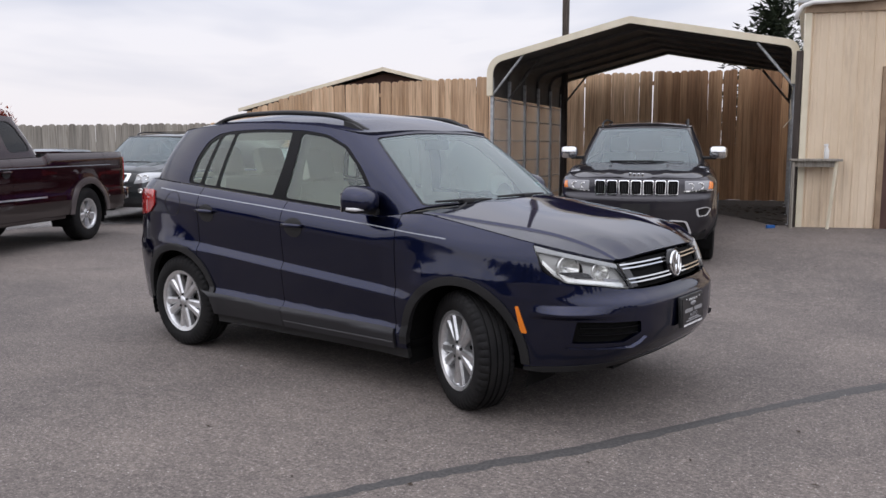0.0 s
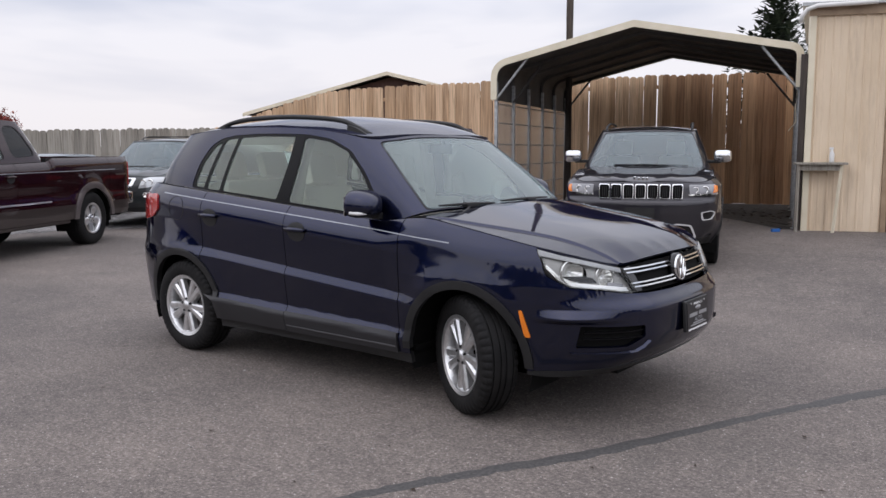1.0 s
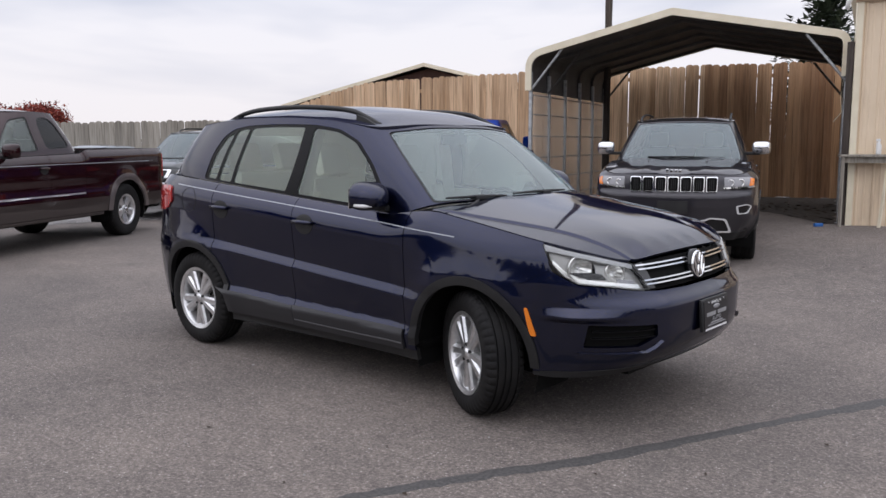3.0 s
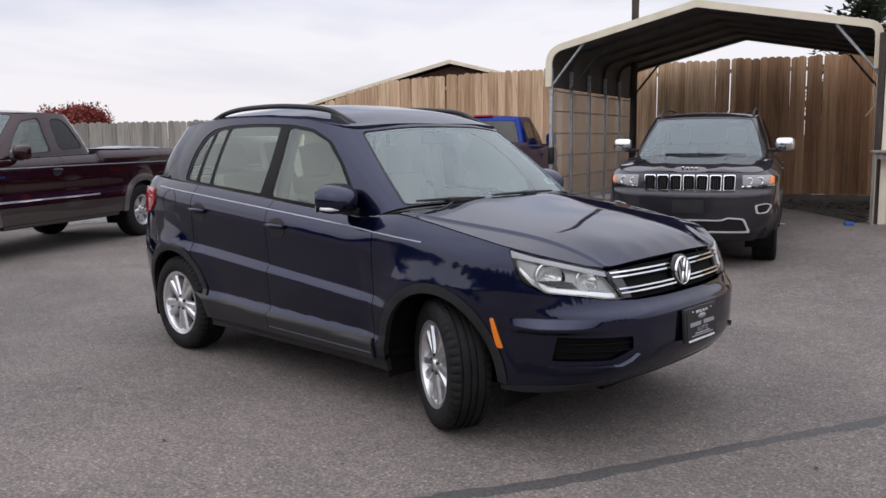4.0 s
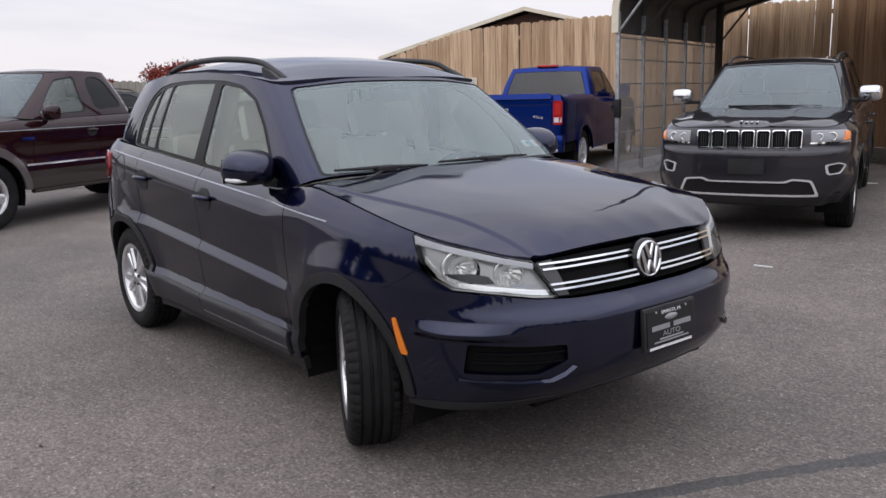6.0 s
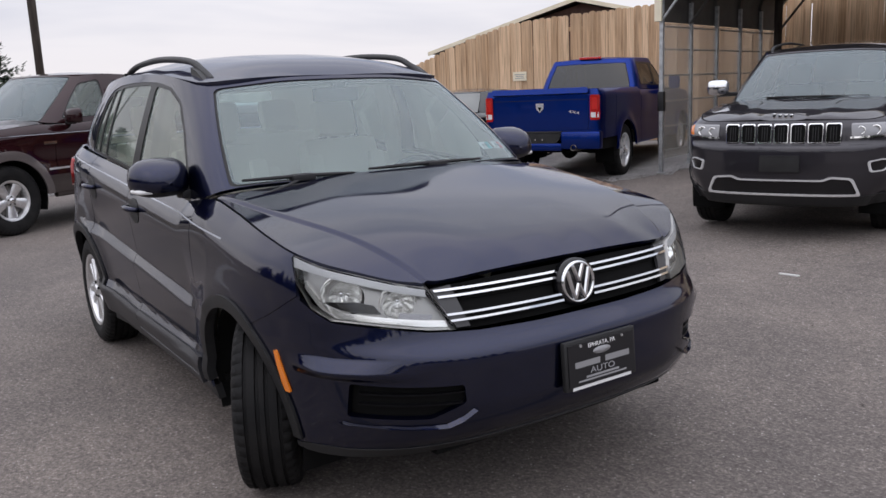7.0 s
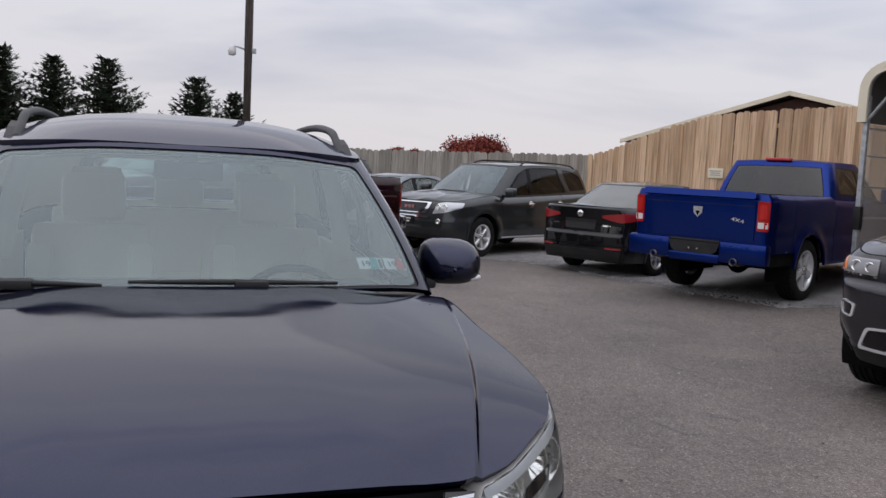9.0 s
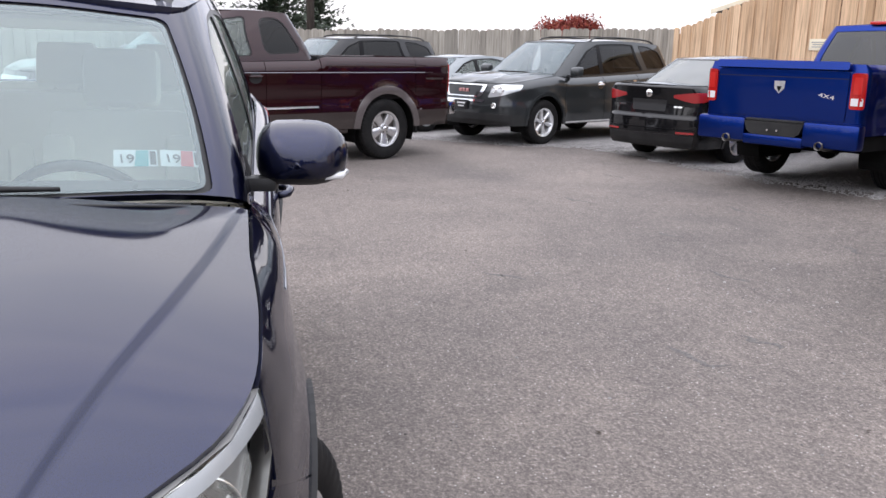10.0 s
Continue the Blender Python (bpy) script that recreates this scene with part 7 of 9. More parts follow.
def make_hood(root, ring, x_back, zc, crown, paint, ridge=None, name="hood"):
    """A hood that meets the ring's top edge flush and swells towards the middle."""
    us = np.linspace(0.0, ring.ux(x_back, float(ring.ztop(x_back)) - 0.01), 40)
    E = np.array([[*ring.pos(u, float(ring.top(u)))[:2], float(ring.top(u))] for u in us])

    def height(x, y):
        ye = np.interp(x, E[::-1, 0], E[::-1, 1])
        z = zc(x) - crown * np.abs(y / np.maximum(ye, 0.2)) ** 2.2
        if ridge:
            z = z + ridge[1] * np.exp(-((np.abs(y) - ridge[0]) / 0.07) ** 2)
        return z

    class Lid:
        def pos(self, u, v):
            u, v = np.asarray(u, float), np.asarray(v, float)
            dd = np.hypot(u[..., None] - E[:, 0], np.abs(v)[..., None] - E[:, 1])
            wgt = 1 / (dd + 0.02) ** 4
            gap = (wgt * (E[:, 2] - height(E[:, 0], E[:, 1]))).sum(-1) / wgt.sum(-1)
            t = np.clip(dd.min(-1) / 0.2, 0, 1)
            t = t * t * (3 - 2 * t)
            return np.stack([u, v, height(u, v) + gap * (1 - t)], -1)
    side = [(x - 0.003, y - 0.004) for x, y, z in E if y > 0.01]
    loop = [(x, -y) for x, y in side[::-1]] + [(E[0, 0] - 0.003, 0)] + side + [(x_back + 0.06, 0.5 * side[-1][1]), (x_back + 0.085, 0), (x_back + 0.06, -0.5 * side[-1][1])]
    return patch(name, Lid(), [loop], paint, root, (0.05, 0.05), 0, 0.02, "", (E[0, 0] * 0.5, 0, 0), e=0.03)


def make_roof(root, house, zc, zs, hw, paint):
    ro = house.pos(np.linspace(-house.L, house.L, 100)[:-1], np.ones(99))
    cap = Cap(lambda x, y: zs(x) + (zc(x) - zs(x)) * (1 - np.abs(y / hw) ** 2.2))
    patch("roof", cap, [[(x * 0.999, y * 0.995) for x, y, z in ro]], paint, root, (0.1, 0.1), 0, 0.02, "", (0, 0, 0))
    patch("headliner", Cap(lambda x, y: cap.z(x, y) - 0.07), [[(x, y * 0.92) for x, y, z in ro]], DARK_TRIM, root, (0.4, 0.4), 0, 0.01, "", (0, 0, 0))


def arch_lip(root, ring, arches, s, mat, low, w=0.04, off=0.008):
    for ax, az, r in arches:
        a0, a1 = arch_points(ax, az, r - 0.01, low, -9, 9, 26), arch_points(ax, az, r + w, low, -9, 9, 26)
        patch("arch_trim", ring, [ring.side_pts(a0, s) + ring.side_pts(a1[::-1], s)], mat, root, (0.1, 0.1), off, 0.03, "wheel arch lip")


def mirror_pair(root, x, y, z, mat, w=0.11, h=0.075, arm=0.12):
    for s in (1, -1):
        mi = new("door_mirror")
        mi.parent = root
        mi.matrix_basis = pose(x, s * y, z, 0, 0, -10 * s)
        bm = bmesh.new()
        bmesh.ops.create_uvsphere(bm, u_segments=20, v_segments=12, radius=1)
        for v in bm.verts:
            c = v.co
            v.co = Vector((max(c.x, -0.35) * 0.11, math.copysign(abs(c.y) ** 0.5, c.y) * w, math.copysign(abs(c.z) ** 0.5, c.z) * h))
        bpart("mirror_shell", bm, mat, mi)
        bm = bmesh.new()
        bm_box(bm, -0.02, 0.04, min(-s * 0.02, -s * (w + arm)), max(-s * 0.02, -s * (w + arm)), -h - 0.01, -h + 0.03, bevel=0.01)
        bpart("stalk", bm, PLASTIC, mi)


def both(pts):
    return [pts, [(-u, v) for u, v in pts]]


def lower_car(name, m, label, category, paint, P, ZL, AR, ring, house, doors, xf, xr, half, R, rim, tw, style, alloy=None, steer=0, low_paint=None, tail_z=None):
    """Root, side panels, nose and tail panels, wheels: what every vehicle here shares."""
    root = thing(name, m, label, category)
    body_core(root, ring, ZL, AR, house, half)
    af, ar = AR[0], AR[1]
    x_n, x_t = af[0] + af[2] + 0.03, ar[0] - ar[2] - 0.03
    for s in (1, -1):
        cuts = [x_n] + doors + [x_t]
        for i in range(len(cuts) - 1):
            nm = "fender" if i == 0 else "quarter_panel" if i == len(cuts) - 2 else "door"
            lp = side_loop(ring, cuts[i] - 0.004, cuts[i + 1] + 0.004, ZL, AR, s, 0.004)
            patch(nm, ring, [lp], paint, root, (0.10, 0.06), 0, 0.015)
        arch_lip(root, ring, AR, s, low_paint or paint, ZL, 0.085 if low_paint is FLARE_PAINT else 0.04, 0.016 if low_paint is FLARE_PAINT else 0.008)
    un, ut = ring.ux(x_n, 0.5), ring.ux(x_t, 0.5)
    for nm, u0, u1 in (("front_end", -un + 0.004, un - 0.004), ("rear_end", ut + 0.004, 2 * ring.L - ut - 0.004)):
        uu = np.linspace(u0, u1, 40)
        patch(nm, ring, [[(u, tail_z if tail_z and nm == "rear_end" else ZL) for u in uu] + [(u, float(ring.top(u)) - 0.004) for u in uu[::-1]]], paint, root, (0.04, 0.035), 0, 0.015)
    for i, a in enumerate(AR):
        for s in (-1, 1):
            wheel(root, a[0], s * (half - 0.02 - tw / 2), s, R, rim, tw, style, steer if i == 0 else 0, alloy)
    return root


def fpatch(root, ring, name, pts, mat, off=0.006, thick=0.01, label="", r=0.02, mirror=False, step=(0.06, 0.05)):
    lp = ring.front_pts(pts)
    for q in (both(lp) if mirror else [lp]):
        patch(name, ring, [rounded(q, r) if r else q], mat, root, step, off, thick, label)


def rpatch(root, ring, name, pts, mat, off=0.006, thick=0.01, label="", r=0.02, mirror=False, step=(0.06, 0.05)):
    for sgn in ((1, -1) if mirror else (1,)):
        lp = ring.rear_pts([(sgn * y, z) for y, z in pts])
        patch(name, ring, [rounded(lp, r) if r else lp], mat, root, step, off, thick, label)


def frame_loop(a, k):
    c = np.mean(a, 0)
    return [tuple(c + (np.array(p) - c) * k) for p in a]


# ---- charcoal SUV under the carport's mouth
def charcoal_suv():
    AR = [(1.4575, 0.385, 0.45), (-1.4575, 0.385, 0.45)]
    ZL = 0.34
    front = line((0.2, 0.20), (0.30, 0.08), (0.36, 0.03), (0.45, 0.0), (0.74, 0.0), (0.84, 0.006), (0.885, 0.016), (0.905, 0.05), (1.06, 0.07), (1.10, 0.10), (1.15, 0.18))
    rear = line((0.3, 0.06), (0.5, 0.0), (0.75, 0.02), (1.2, 0.12))
    ztop = line((2.37, 1.105), (2.25, 1.10), (2.1, 1.115), (1.8, 1.15), (1.3, 1.19), (1.1, 1.20), (0.9, 1.16), (0.0, 1.17), (-1.5, 1.20), (-2.4, 1.21))
    plain = flank(AR, 0.14, 0.10, 0.012, 0.72)
    cut = lambda v, x, below: plain(v, x, below) + 0.26 * np.clip((x - 1.80) / 0.40, 0, 1) * np.clip((0.62 - v) / 0.30, 0, 1) ** 1.3
    ring = Ring(plan(2.37, -2.44, 0.965), front, cut, rear, ztop)
    base = [(1.22, 0, 1.235), (1.18, 0.40, 1.23), (1.08, 0.70, 1.215), (0.98, 0.80, 1.19), (0.75, 0.865, 1.16), (0.3, 0.87, 1.165), (-0.4, 0.87, 1.175), (-1.3, 0.86, 1.195), (-1.9, 0.82, 1.205), (-2.15, 0.70, 1.21), (-2.3, 0.4, 1.21), (-2.33, 0, 1.21)]
    roof = [(0.42, 0, 1.70), (0.40, 0.32, 1.695), (0.36, 0.54, 1.68), (0.28, 0.62, 1.675), (0.1, 0.66, 1.70), (-0.3, 0.675, 1.72), (-0.8, 0.675, 1.725), (-1.4, 0.665, 1.715), (-1.8, 0.64, 1.69), (-1.95, 0.56, 1.68), (-2.03, 0.3, 1.68), (-2.05, 0, 1.68)]
    house = House(base, roof)
    root = lower_car("charcoal_suv", pose(JEEP[0], JEEP[1], JEEP[2], 0, 2.0, JEEP[3]), "charcoal grey metallic suv with a chrome seven-slot grille", "car", GREY_PAINT, None, ZL, AR, ring, house, [0.95, -0.12, -1.03], 2.37, -2.44, 0.965, 0.385, 0.235, 0.265, "five", CHROME, 0, PLASTIC)
    make_hood(root, ring, 1.05, line((2.36, 1.11), (2.2, 1.145), (1.9, 1.185), (1.5, 1.22), (1.05, 1.245)), 0.03, GREY_PAINT, (0.34, 0.010))
    make_roof(root, house, line((0.42, 1.705), (0, 1.745), (-0.8, 1.765), (-1.6, 1.74), (-2.05, 1.68)), line((0.42, 1.675), (0.1, 1.70), (-0.8, 1.725), (-1.6, 1.70), (-2.05, 1.68)), 0.68, GREY_PAINT)
    dlo = rounded([(-2.0, 1.25), (-1.2, 1.22), (0.0, 1.195), (0.74, 1.185), (0.55, 1.30), (0.25, 1.54), (-0.05, 1.655), (-0.8, 1.685), (-1.5, 1.665), (-1.8, 1.60)], 0.05)
    panes = [rounded([(-0.08, 1.205), (0.62, 1.20), (0.5, 1.31), (0.22, 1.52), (-0.06, 1.64)], 0.03), rounded([(-1.0, 1.225), (-0.18, 1.21), (-0.16, 1.65), (-0.7, 1.67), (-1.0, 1.66)], 0.03), rounded([(-1.9, 1.265), (-1.1, 1.235), (-1.1, 1.655), (-1.45, 1.65), (-1.75, 1.58)], 0.04)]
    glasshouse(root, house, GREY_PAINT, house.idx(2.5), house.L - house.idx(9.4), (0.0, 0.97), (0.1, 0.92), [house.side_pts(dlo)])
    for s in (1, -1):
        side_glass(root, house, dlo, panes, GLASS_TINT, s, GLOSS_SURROUND)
        patch("window_trim", house, [house.side_pts([(-1.9, 1.232), (0.76, 1.168), (0.76, 1.182), (-1.9, 1.246)], s)], CHROME, root, (0.2, 0.2), 0.006, 0.008, "chrome window line", (0, 0, 1.2))
        door_handle(root, ring, 0.02, 0.99, s, GREY_PAINT)
        door_handle(root, ring, -0.95, 1.01, s, GREY_PAINT)
        rl = curve_through([(0.1, s * 0.60, 1.70), (-0.1, s * 0.605, 1.755), (-0.8, s * 0.61, 1.785), (-1.6, s * 0.60, 1.75), (-1.8, s * 0.59, 1.70)], 5)
        vs, fs = tube(rl, 0.018, 8, 0.8)
        part("roof_rail", vs, fs, PLASTIC, root, "black roof rail")
    # grille of seven framed slots
    for k in range(7):
        y = (k - 3) * 0.143
        slot = ring.front_pts([(y - 0.060, 0.900), (y + 0.060, 0.900), (y + 0.063, 1.070), (y - 0.063, 1.070)])
        patch("grille_slot", ring, [rounded(slot, 0.02), rounded(frame_loop(slot, 0.90), 0.018)], CHROME, root, (0.03, 0.03), 0.020, 0.024, "chrome grille slot frame")
        patch("grille_mesh", ring, [rounded(frame_loop(slot, 0.91), 0.018)], SHELL, root, (0.03, 0.03), 0.010, 0.010)
        for q in (-0.022, 0.0, 0.022):
            b = ring.front_pts([(y + q - 0.004, 0.93), (y + q + 0.004, 0.93), (y + q + 0.004, 1.05), (y + q - 0.004, 1.05)])
            patch("grille_rib", ring, [b], PLASTIC, root, (0.05, 0.05), 0.015, 0.004)
    fpatch(root, ring, "headlight", [(0.57, 0.955), (0.885, 0.965), (0.885, 1.045), (0.86, 1.065), (0.56, 1.07)], LAMP_DARK, 0.008, 0.012, "headlight", 0.02, True, (0.03, 0.03))
    fpatch(root, ring, "side_lamp", [(0.835, 0.972), (0.886, 0.974), (0.886, 1.044), (0.845, 1.058)], AMBER, 0.012, 0.008, "amber corner of the headlight", 0.01, True, (0.03, 0.03))
    fpatch(root, ring, "headlight_trim", [(0.56, 0.942), (0.89, 0.952), (0.89, 0.968), (0.56, 0.958)], CHROME, 0.016, 0.008, "", 0, True, (0.03, 0.03))
    for s in (1, -1):
        for cy, rr in ((0.64, 0.030), (0.75, 0.036)):
            c = ring.pos(s * ring.uy(cy, 1.012), 1.012)
            vs, fs = revolve([(0.0, -0.02), (rr * 0.7, -0.012), (rr, 0.012), (rr + 0.006, 0.012), (rr + 0.006, -0.02)], 24)
            part("reflector", [(y + c[0], x + c[1], z + c[2]) for x, y, z in vs], fs, REFLECTOR, root, "bright round reflector")
        fog = ring.front_pts([(0.72, 0.645), (0.83, 0.655), (0.875, 0.735), (0.82, 0.765), (0.70, 0.745)])
        fog = [(s * u, v) for u, v in fog]
        patch("fog_trim", ring, [rounded(fog, 0.03), rounded(frame_loop(fog, 0.80), 0.025)], BRIGHT_ALLOY, root, (0.1, 0.1), 0.012, 0.012, "chrome fog lamp ring")
        patch("fog_lamp", ring, [rounded(frame_loop(fog, 0.82), 0.025)], GLOSS_BLACK, root, (0.1, 0.1), 0.004, 0.004)
    fpatch(root, ring, "plate_bracket", [(-0.17, 0.655), (0.17, 0.655), (0.17, 0.80), (-0.17, 0.80)], PLASTIC, 0.02, 0.03, "empty black plate bracket", 0.01)
    low = [(-0.66, 0.44), (0.66, 0.44), (0.60, 0.60), (0.42, 0.615), (0.36, 0.585), (-0.36, 0.585), (-0.42, 0.615), (-0.60, 0.60)]
    lo = ring.front_pts(low)
    inner = ring.front_pts([(-0.635, 0.456), (0.635, 0.456), (0.58, 0.585), (0.425, 0.598), (0.37, 0.570), (-0.37, 0.570), (-0.425, 0.598), (-0.58, 0.585)])
    patch("intake_trim", ring, [rounded(lo, 0.03), rounded(inner, 0.03)], BRIGHT_ALLOY, root, (0.08, 0.08), 0.014, 0.02, "chrome lower intake surround")
    patch("intake", ring, [rounded(inner, 0.03)], GLOSS_BLACK, root, (0.08, 0.08), 0.003, 0.006)
    fpatch(root, ring, "lower_valance", [(-0.80, 0.342), (0.80, 0.342), (0.84, 0.44), (-0.84, 0.44)], PLASTIC, 0.008, 0.02, "black lower valance", 0.02)
    bm = bmesh.new()
    for k, (y, w) in enumerate(((-0.075, 0.030), (-0.025, 0.034), (0.025, 0.034), (0.072, 0.032))):
        bm_box(bm, 2.236, 2.262, y - w / 2, y + w / 2, 1.125, 1.162 if k else 1.172, bevel=0.006)
    bpart("hood_badge", bm, CHROME, root, "chrome hood badge shape")
    mirror_pair(root, 0.78, 1.0, 1.355, CHROME, 0.115, 0.085, 0.10)
    for s in (1, -1):
        seat(root, 0.05, s * 0.38, 0.62, BEIGE)
        vs, fs = tube(curve_through([(1.16, -s * 0.05 - 0.35, 1.252), (1.20, s * 0.1 - 0.05, 1.256), (1.10, s * 0.3 + 0.25, 1.242)], 6), 0.010, 6)
        part("wiper", vs, fs, SEAL, root)
        # dark crease lines of the hood's vents
        vs, fs = tube(curve_through([(1.32, s * 0.42, 1.222), (1.5, s * 0.36, 1.222), (1.68, s * 0.345, 1.208)], 6), 0.010, 6, 0.5)
        part("hood_vent", vs, fs, SEAL, root)
    bm = bmesh.new()
    bm_box(bm, 0.62, 1.1, -0.74, 0.74, 0.85, 1.10, bevel=0.04)
    bpart("dashboard", bm, DARK_TRIM, root)


JEEP = (-1.12, 7.01, 0.087, -68.28)
charcoal_suv()


# ---- blue pickup, seen from behind
def pickup_bed(root, x0, x1, half, ztop, paint, floor=0.85):
    """The box behind a cab: inner walls, floor and front wall."""
    bm = bmesh.new()
    bm_box(bm, x0, x1, -half + 0.09, half - 0.09, floor - 0.03, floor)
    bm_box(bm, x0, x1, half - 0.14, half - 0.085, floor, ztop - 0.004)
    bm_box(bm, x0, x1, -half + 0.085, -half + 0.14, floor, ztop - 0.004)
    bm_box(bm, x1 - 0.06, x1, -half + 0.14, half - 0.14, floor, ztop)
    bpart("bed_liner", bm, PLASTIC, root, "black bed liner", smooth=False)


def blue_pickup():
    AR = [(1.785, 0.42, 0.47), (-1.785, 0.42, 0.47)]
    ZL = 0.46
    front = line((0.4, 0.05), (0.6, 0.0), (1.0, 0.02), (1.2, 0.10))
    rear = line((0.4, 0.02), (0.6, 0.0), (1.3, 0.0), (1.45, 0.03))
    ztop = line((2.8, 1.18), (2.5, 1.25), (1.3, 1.32), (1.0, 1.30), (-0.95, 1.33), (-1.0, 1.37), (-2.95, 1.38))
    ring = Ring(plan(2.8, -2.98, 1.0, True), front, flank(AR, 0.12, 0.06, 0.014, 0.85, 0.03), rear, ztop)
    base = [(1.35, 0, 1.36), (1.30, 0.40, 1.35), (1.20, 0.72, 1.34), (1.10, 0.84, 1.32), (0.85, 0.915, 1.30), (0.4, 0.925, 1.31), (0.0, 0.925, 1.32), (-0.45, 0.92, 1.33), (-0.75, 0.915, 1.33), (-0.90, 0.86, 1.33), (-0.94, 0.45, 1.33), (-0.94, 0, 1.33)]
    roof = [(0.62, 0, 1.86), (0.60, 0.34, 1.855), (0.55, 0.58, 1.84), (0.47, 0.68, 1.83), (0.3, 0.735, 1.845), (0.1, 0.745, 1.855), (-0.1, 0.745, 1.855), (-0.4, 0.74, 1.85), (-0.62, 0.735, 1.845), (-0.72, 0.68, 1.84), (-0.76, 0.35, 1.85), (-0.76, 0, 1.855)]
    house = House(base, roof)
    root = lower_car("blue_pickup", pose(RAM[0], RAM[1], RAM[2], 0, 0, RAM[3]) @ Matrix.Diagonal((1.06, 0.96, 1.02, 1)), "bright blue four-wheel-drive pickup truck seen from behind", "truck", BLUE_PAINT, None, ZL, AR, ring, house, [1.15, 0.15, -0.97], 2.8, -2.98, 1.0, 0.405, 0.262, 0.275, "five", BRIGHT_ALLOY, 0, None, 0.66)
    make_hood(root, ring, 1.2, line((2.8, 1.2), (2.4, 1.30), (1.2, 1.37)), 0.05, BLUE_PAINT)
    make_roof(root, house, line((0.62, 1.86), (0.2, 1.895), (-0.4, 1.89), (-0.76, 1.855)), line((0.62, 1.835), (0.1, 1.856), (-0.76, 1.84)), 0.75, BLUE_PAINT)
    dlo = rounded([(-0.72, 1.40), (0.85, 1.35), (0.62, 1.62), (0.45, 1.76), (-0.6, 1.79)], 0.05)
    panes = [rounded([(0.16, 1.40), (0.76, 1.38), (0.58, 1.6), (0.42, 1.735), (0.18, 1.755)], 0.04), rounded([(-0.66, 1.42), (0.08, 1.40), (0.1, 1.755), (-0.58, 1.76)], 0.04)]
    glasshouse(root, house, BLUE_PAINT, house.idx(2.5), house.L - house.idx(9.25), (0.0, 0.97), (0.06, 0.86), [house.side_pts(dlo)], tint=GLASS_SHEEN)
    for s in (1, -1):
        side_glass(root, house, dlo, panes, GLASS_TINT, s, GLOSS_SURROUND)
        door_handle(root, ring, 0.25, 1.12, s, BLUE_PAINT)
    pickup_bed(root, -2.93, -0.98, 0.97, 1.37, BLUE_PAINT)
    # tail: gate, lamps, bumper
    rpatch(root, ring, "tailgate", [(-0.79, 0.80), (0.79, 0.80), (0.79, 1.30), (-0.79, 1.30)], BLUE_PAINT, 0.012, 0.03, "blue tailgate", 0.03)
    rpatch(root, ring, "gate_lip", [(-0.81, 1.305), (0.81, 1.305), (0.80, 1.385), (-0.80, 1.385)], BLUE_PAINT, 0.075, 0.09, "", 0.03)
    rpatch(root, ring, "gate_handle", [(-0.79, 1.225), (0.79, 1.225), (0.79, 1.232), (-0.79, 1.232)], SEAL, 0.014, 0.004, "", 0)
    rpatch(root, ring, "tail_lamp", [(0.82, 0.93), (0.955, 0.93), (0.955, 1.29), (0.82, 1.29)], RED_LENS, 0.014, 0.03, "tall red tail lamp", 0.03, True)
    rpatch(root, ring, "reverse_lamp", [(0.835, 0.965), (0.945, 0.965), (0.945, 1.04), (0.835, 1.04)], WHITE_LENS, 0.018, 0.01, "white reversing lamp", 0.01, True)
    rpatch(root, ring, "lamp_core", [(0.85, 1.08), (0.93, 1.08), (0.93, 1.25), (0.85, 1.25)], RED_BRIGHT, 0.018, 0.01, "", 0.015, True)
    bm = bmesh.new()
    bm_box(bm, -3.05, -2.90, -1.0, -0.36, 0.51, 0.775, bevel=0.04)
    bm_box(bm, -3.05, -2.90, 0.36, 1.0, 0.51, 0.775, bevel=0.04)
    bm_box(bm, -3.045, -2.90, -0.37, 0.37, 0.49, 0.60, bevel=0.02)
    bpart("rear_bumper", bm, BLUE_PAINT, root, "blue rear bumper")
    bm = bmesh.new()
    bm_box(bm, -3.035, -2.9, -0.36, 0.36, 0.745, 0.775, bevel=0.01)
    bpart("bumper_step", bm, PLASTIC, root, "black step pad")
    vs = [(x, y * (1.0 if x < -3 else 0.96), z) for x in (-3.046, -2.9) for y, z in ((-0.37, 0.744), (0.37, 0.744), (0.33, 0.64), (0.27, 0.60), (-0.27, 0.60), (-0.33, 0.64))]
    part("plate_recess", vs, [(5, 4, 3, 2, 1, 0), (6, 7, 8, 9, 10, 11)] + [(i, (i + 1) % 6, 6 + (i + 1) % 6, 6 + i) for i in range(6)], PLASTIC, root, "black plate recess", smooth=False)
    for y in (-0.06, 0.06):
        bm = bmesh.new()
        bm_rod(bm, (-3.04, y, 0.655), (-3.056, y, 0.655), 0.012)
        bpart("plate_screw", bm, CHROME, root)
    for s in (1, -1):
        vs, fs = revolve([(0.038, 0.12), (0.042, 0.0), (0.046, 0.0), (0.046, 0.14), (0.0, 0.14)], 24)
        part("exhaust_tip", [(y - 3.08, x + s * 0.58, z + 0.535) for x, y, z in vs], fs, DISC, root, "dull steel exhaust tip")
        bm = bmesh.new()
        bm_rod(bm, (-2.94, s * 0.58, 0.515), (-2.3, s * 0.56, 0.5), 0.04)
        bpart("exhaust_pipe", bm, DISC, root)
    bm = bmesh.new()
    bm_rod(bm, (-1.785, -0.8, 0.41), (-1.785, 0.8, 0.41), 0.05)
    bmesh.ops.create_icosphere(bm, subdivisions=2, radius=0.15, matrix=Matrix.Translation((-1.785, 0, 0.41)))
    bpart("axle", bm, SHELL, root)
    bm = bmesh.new()
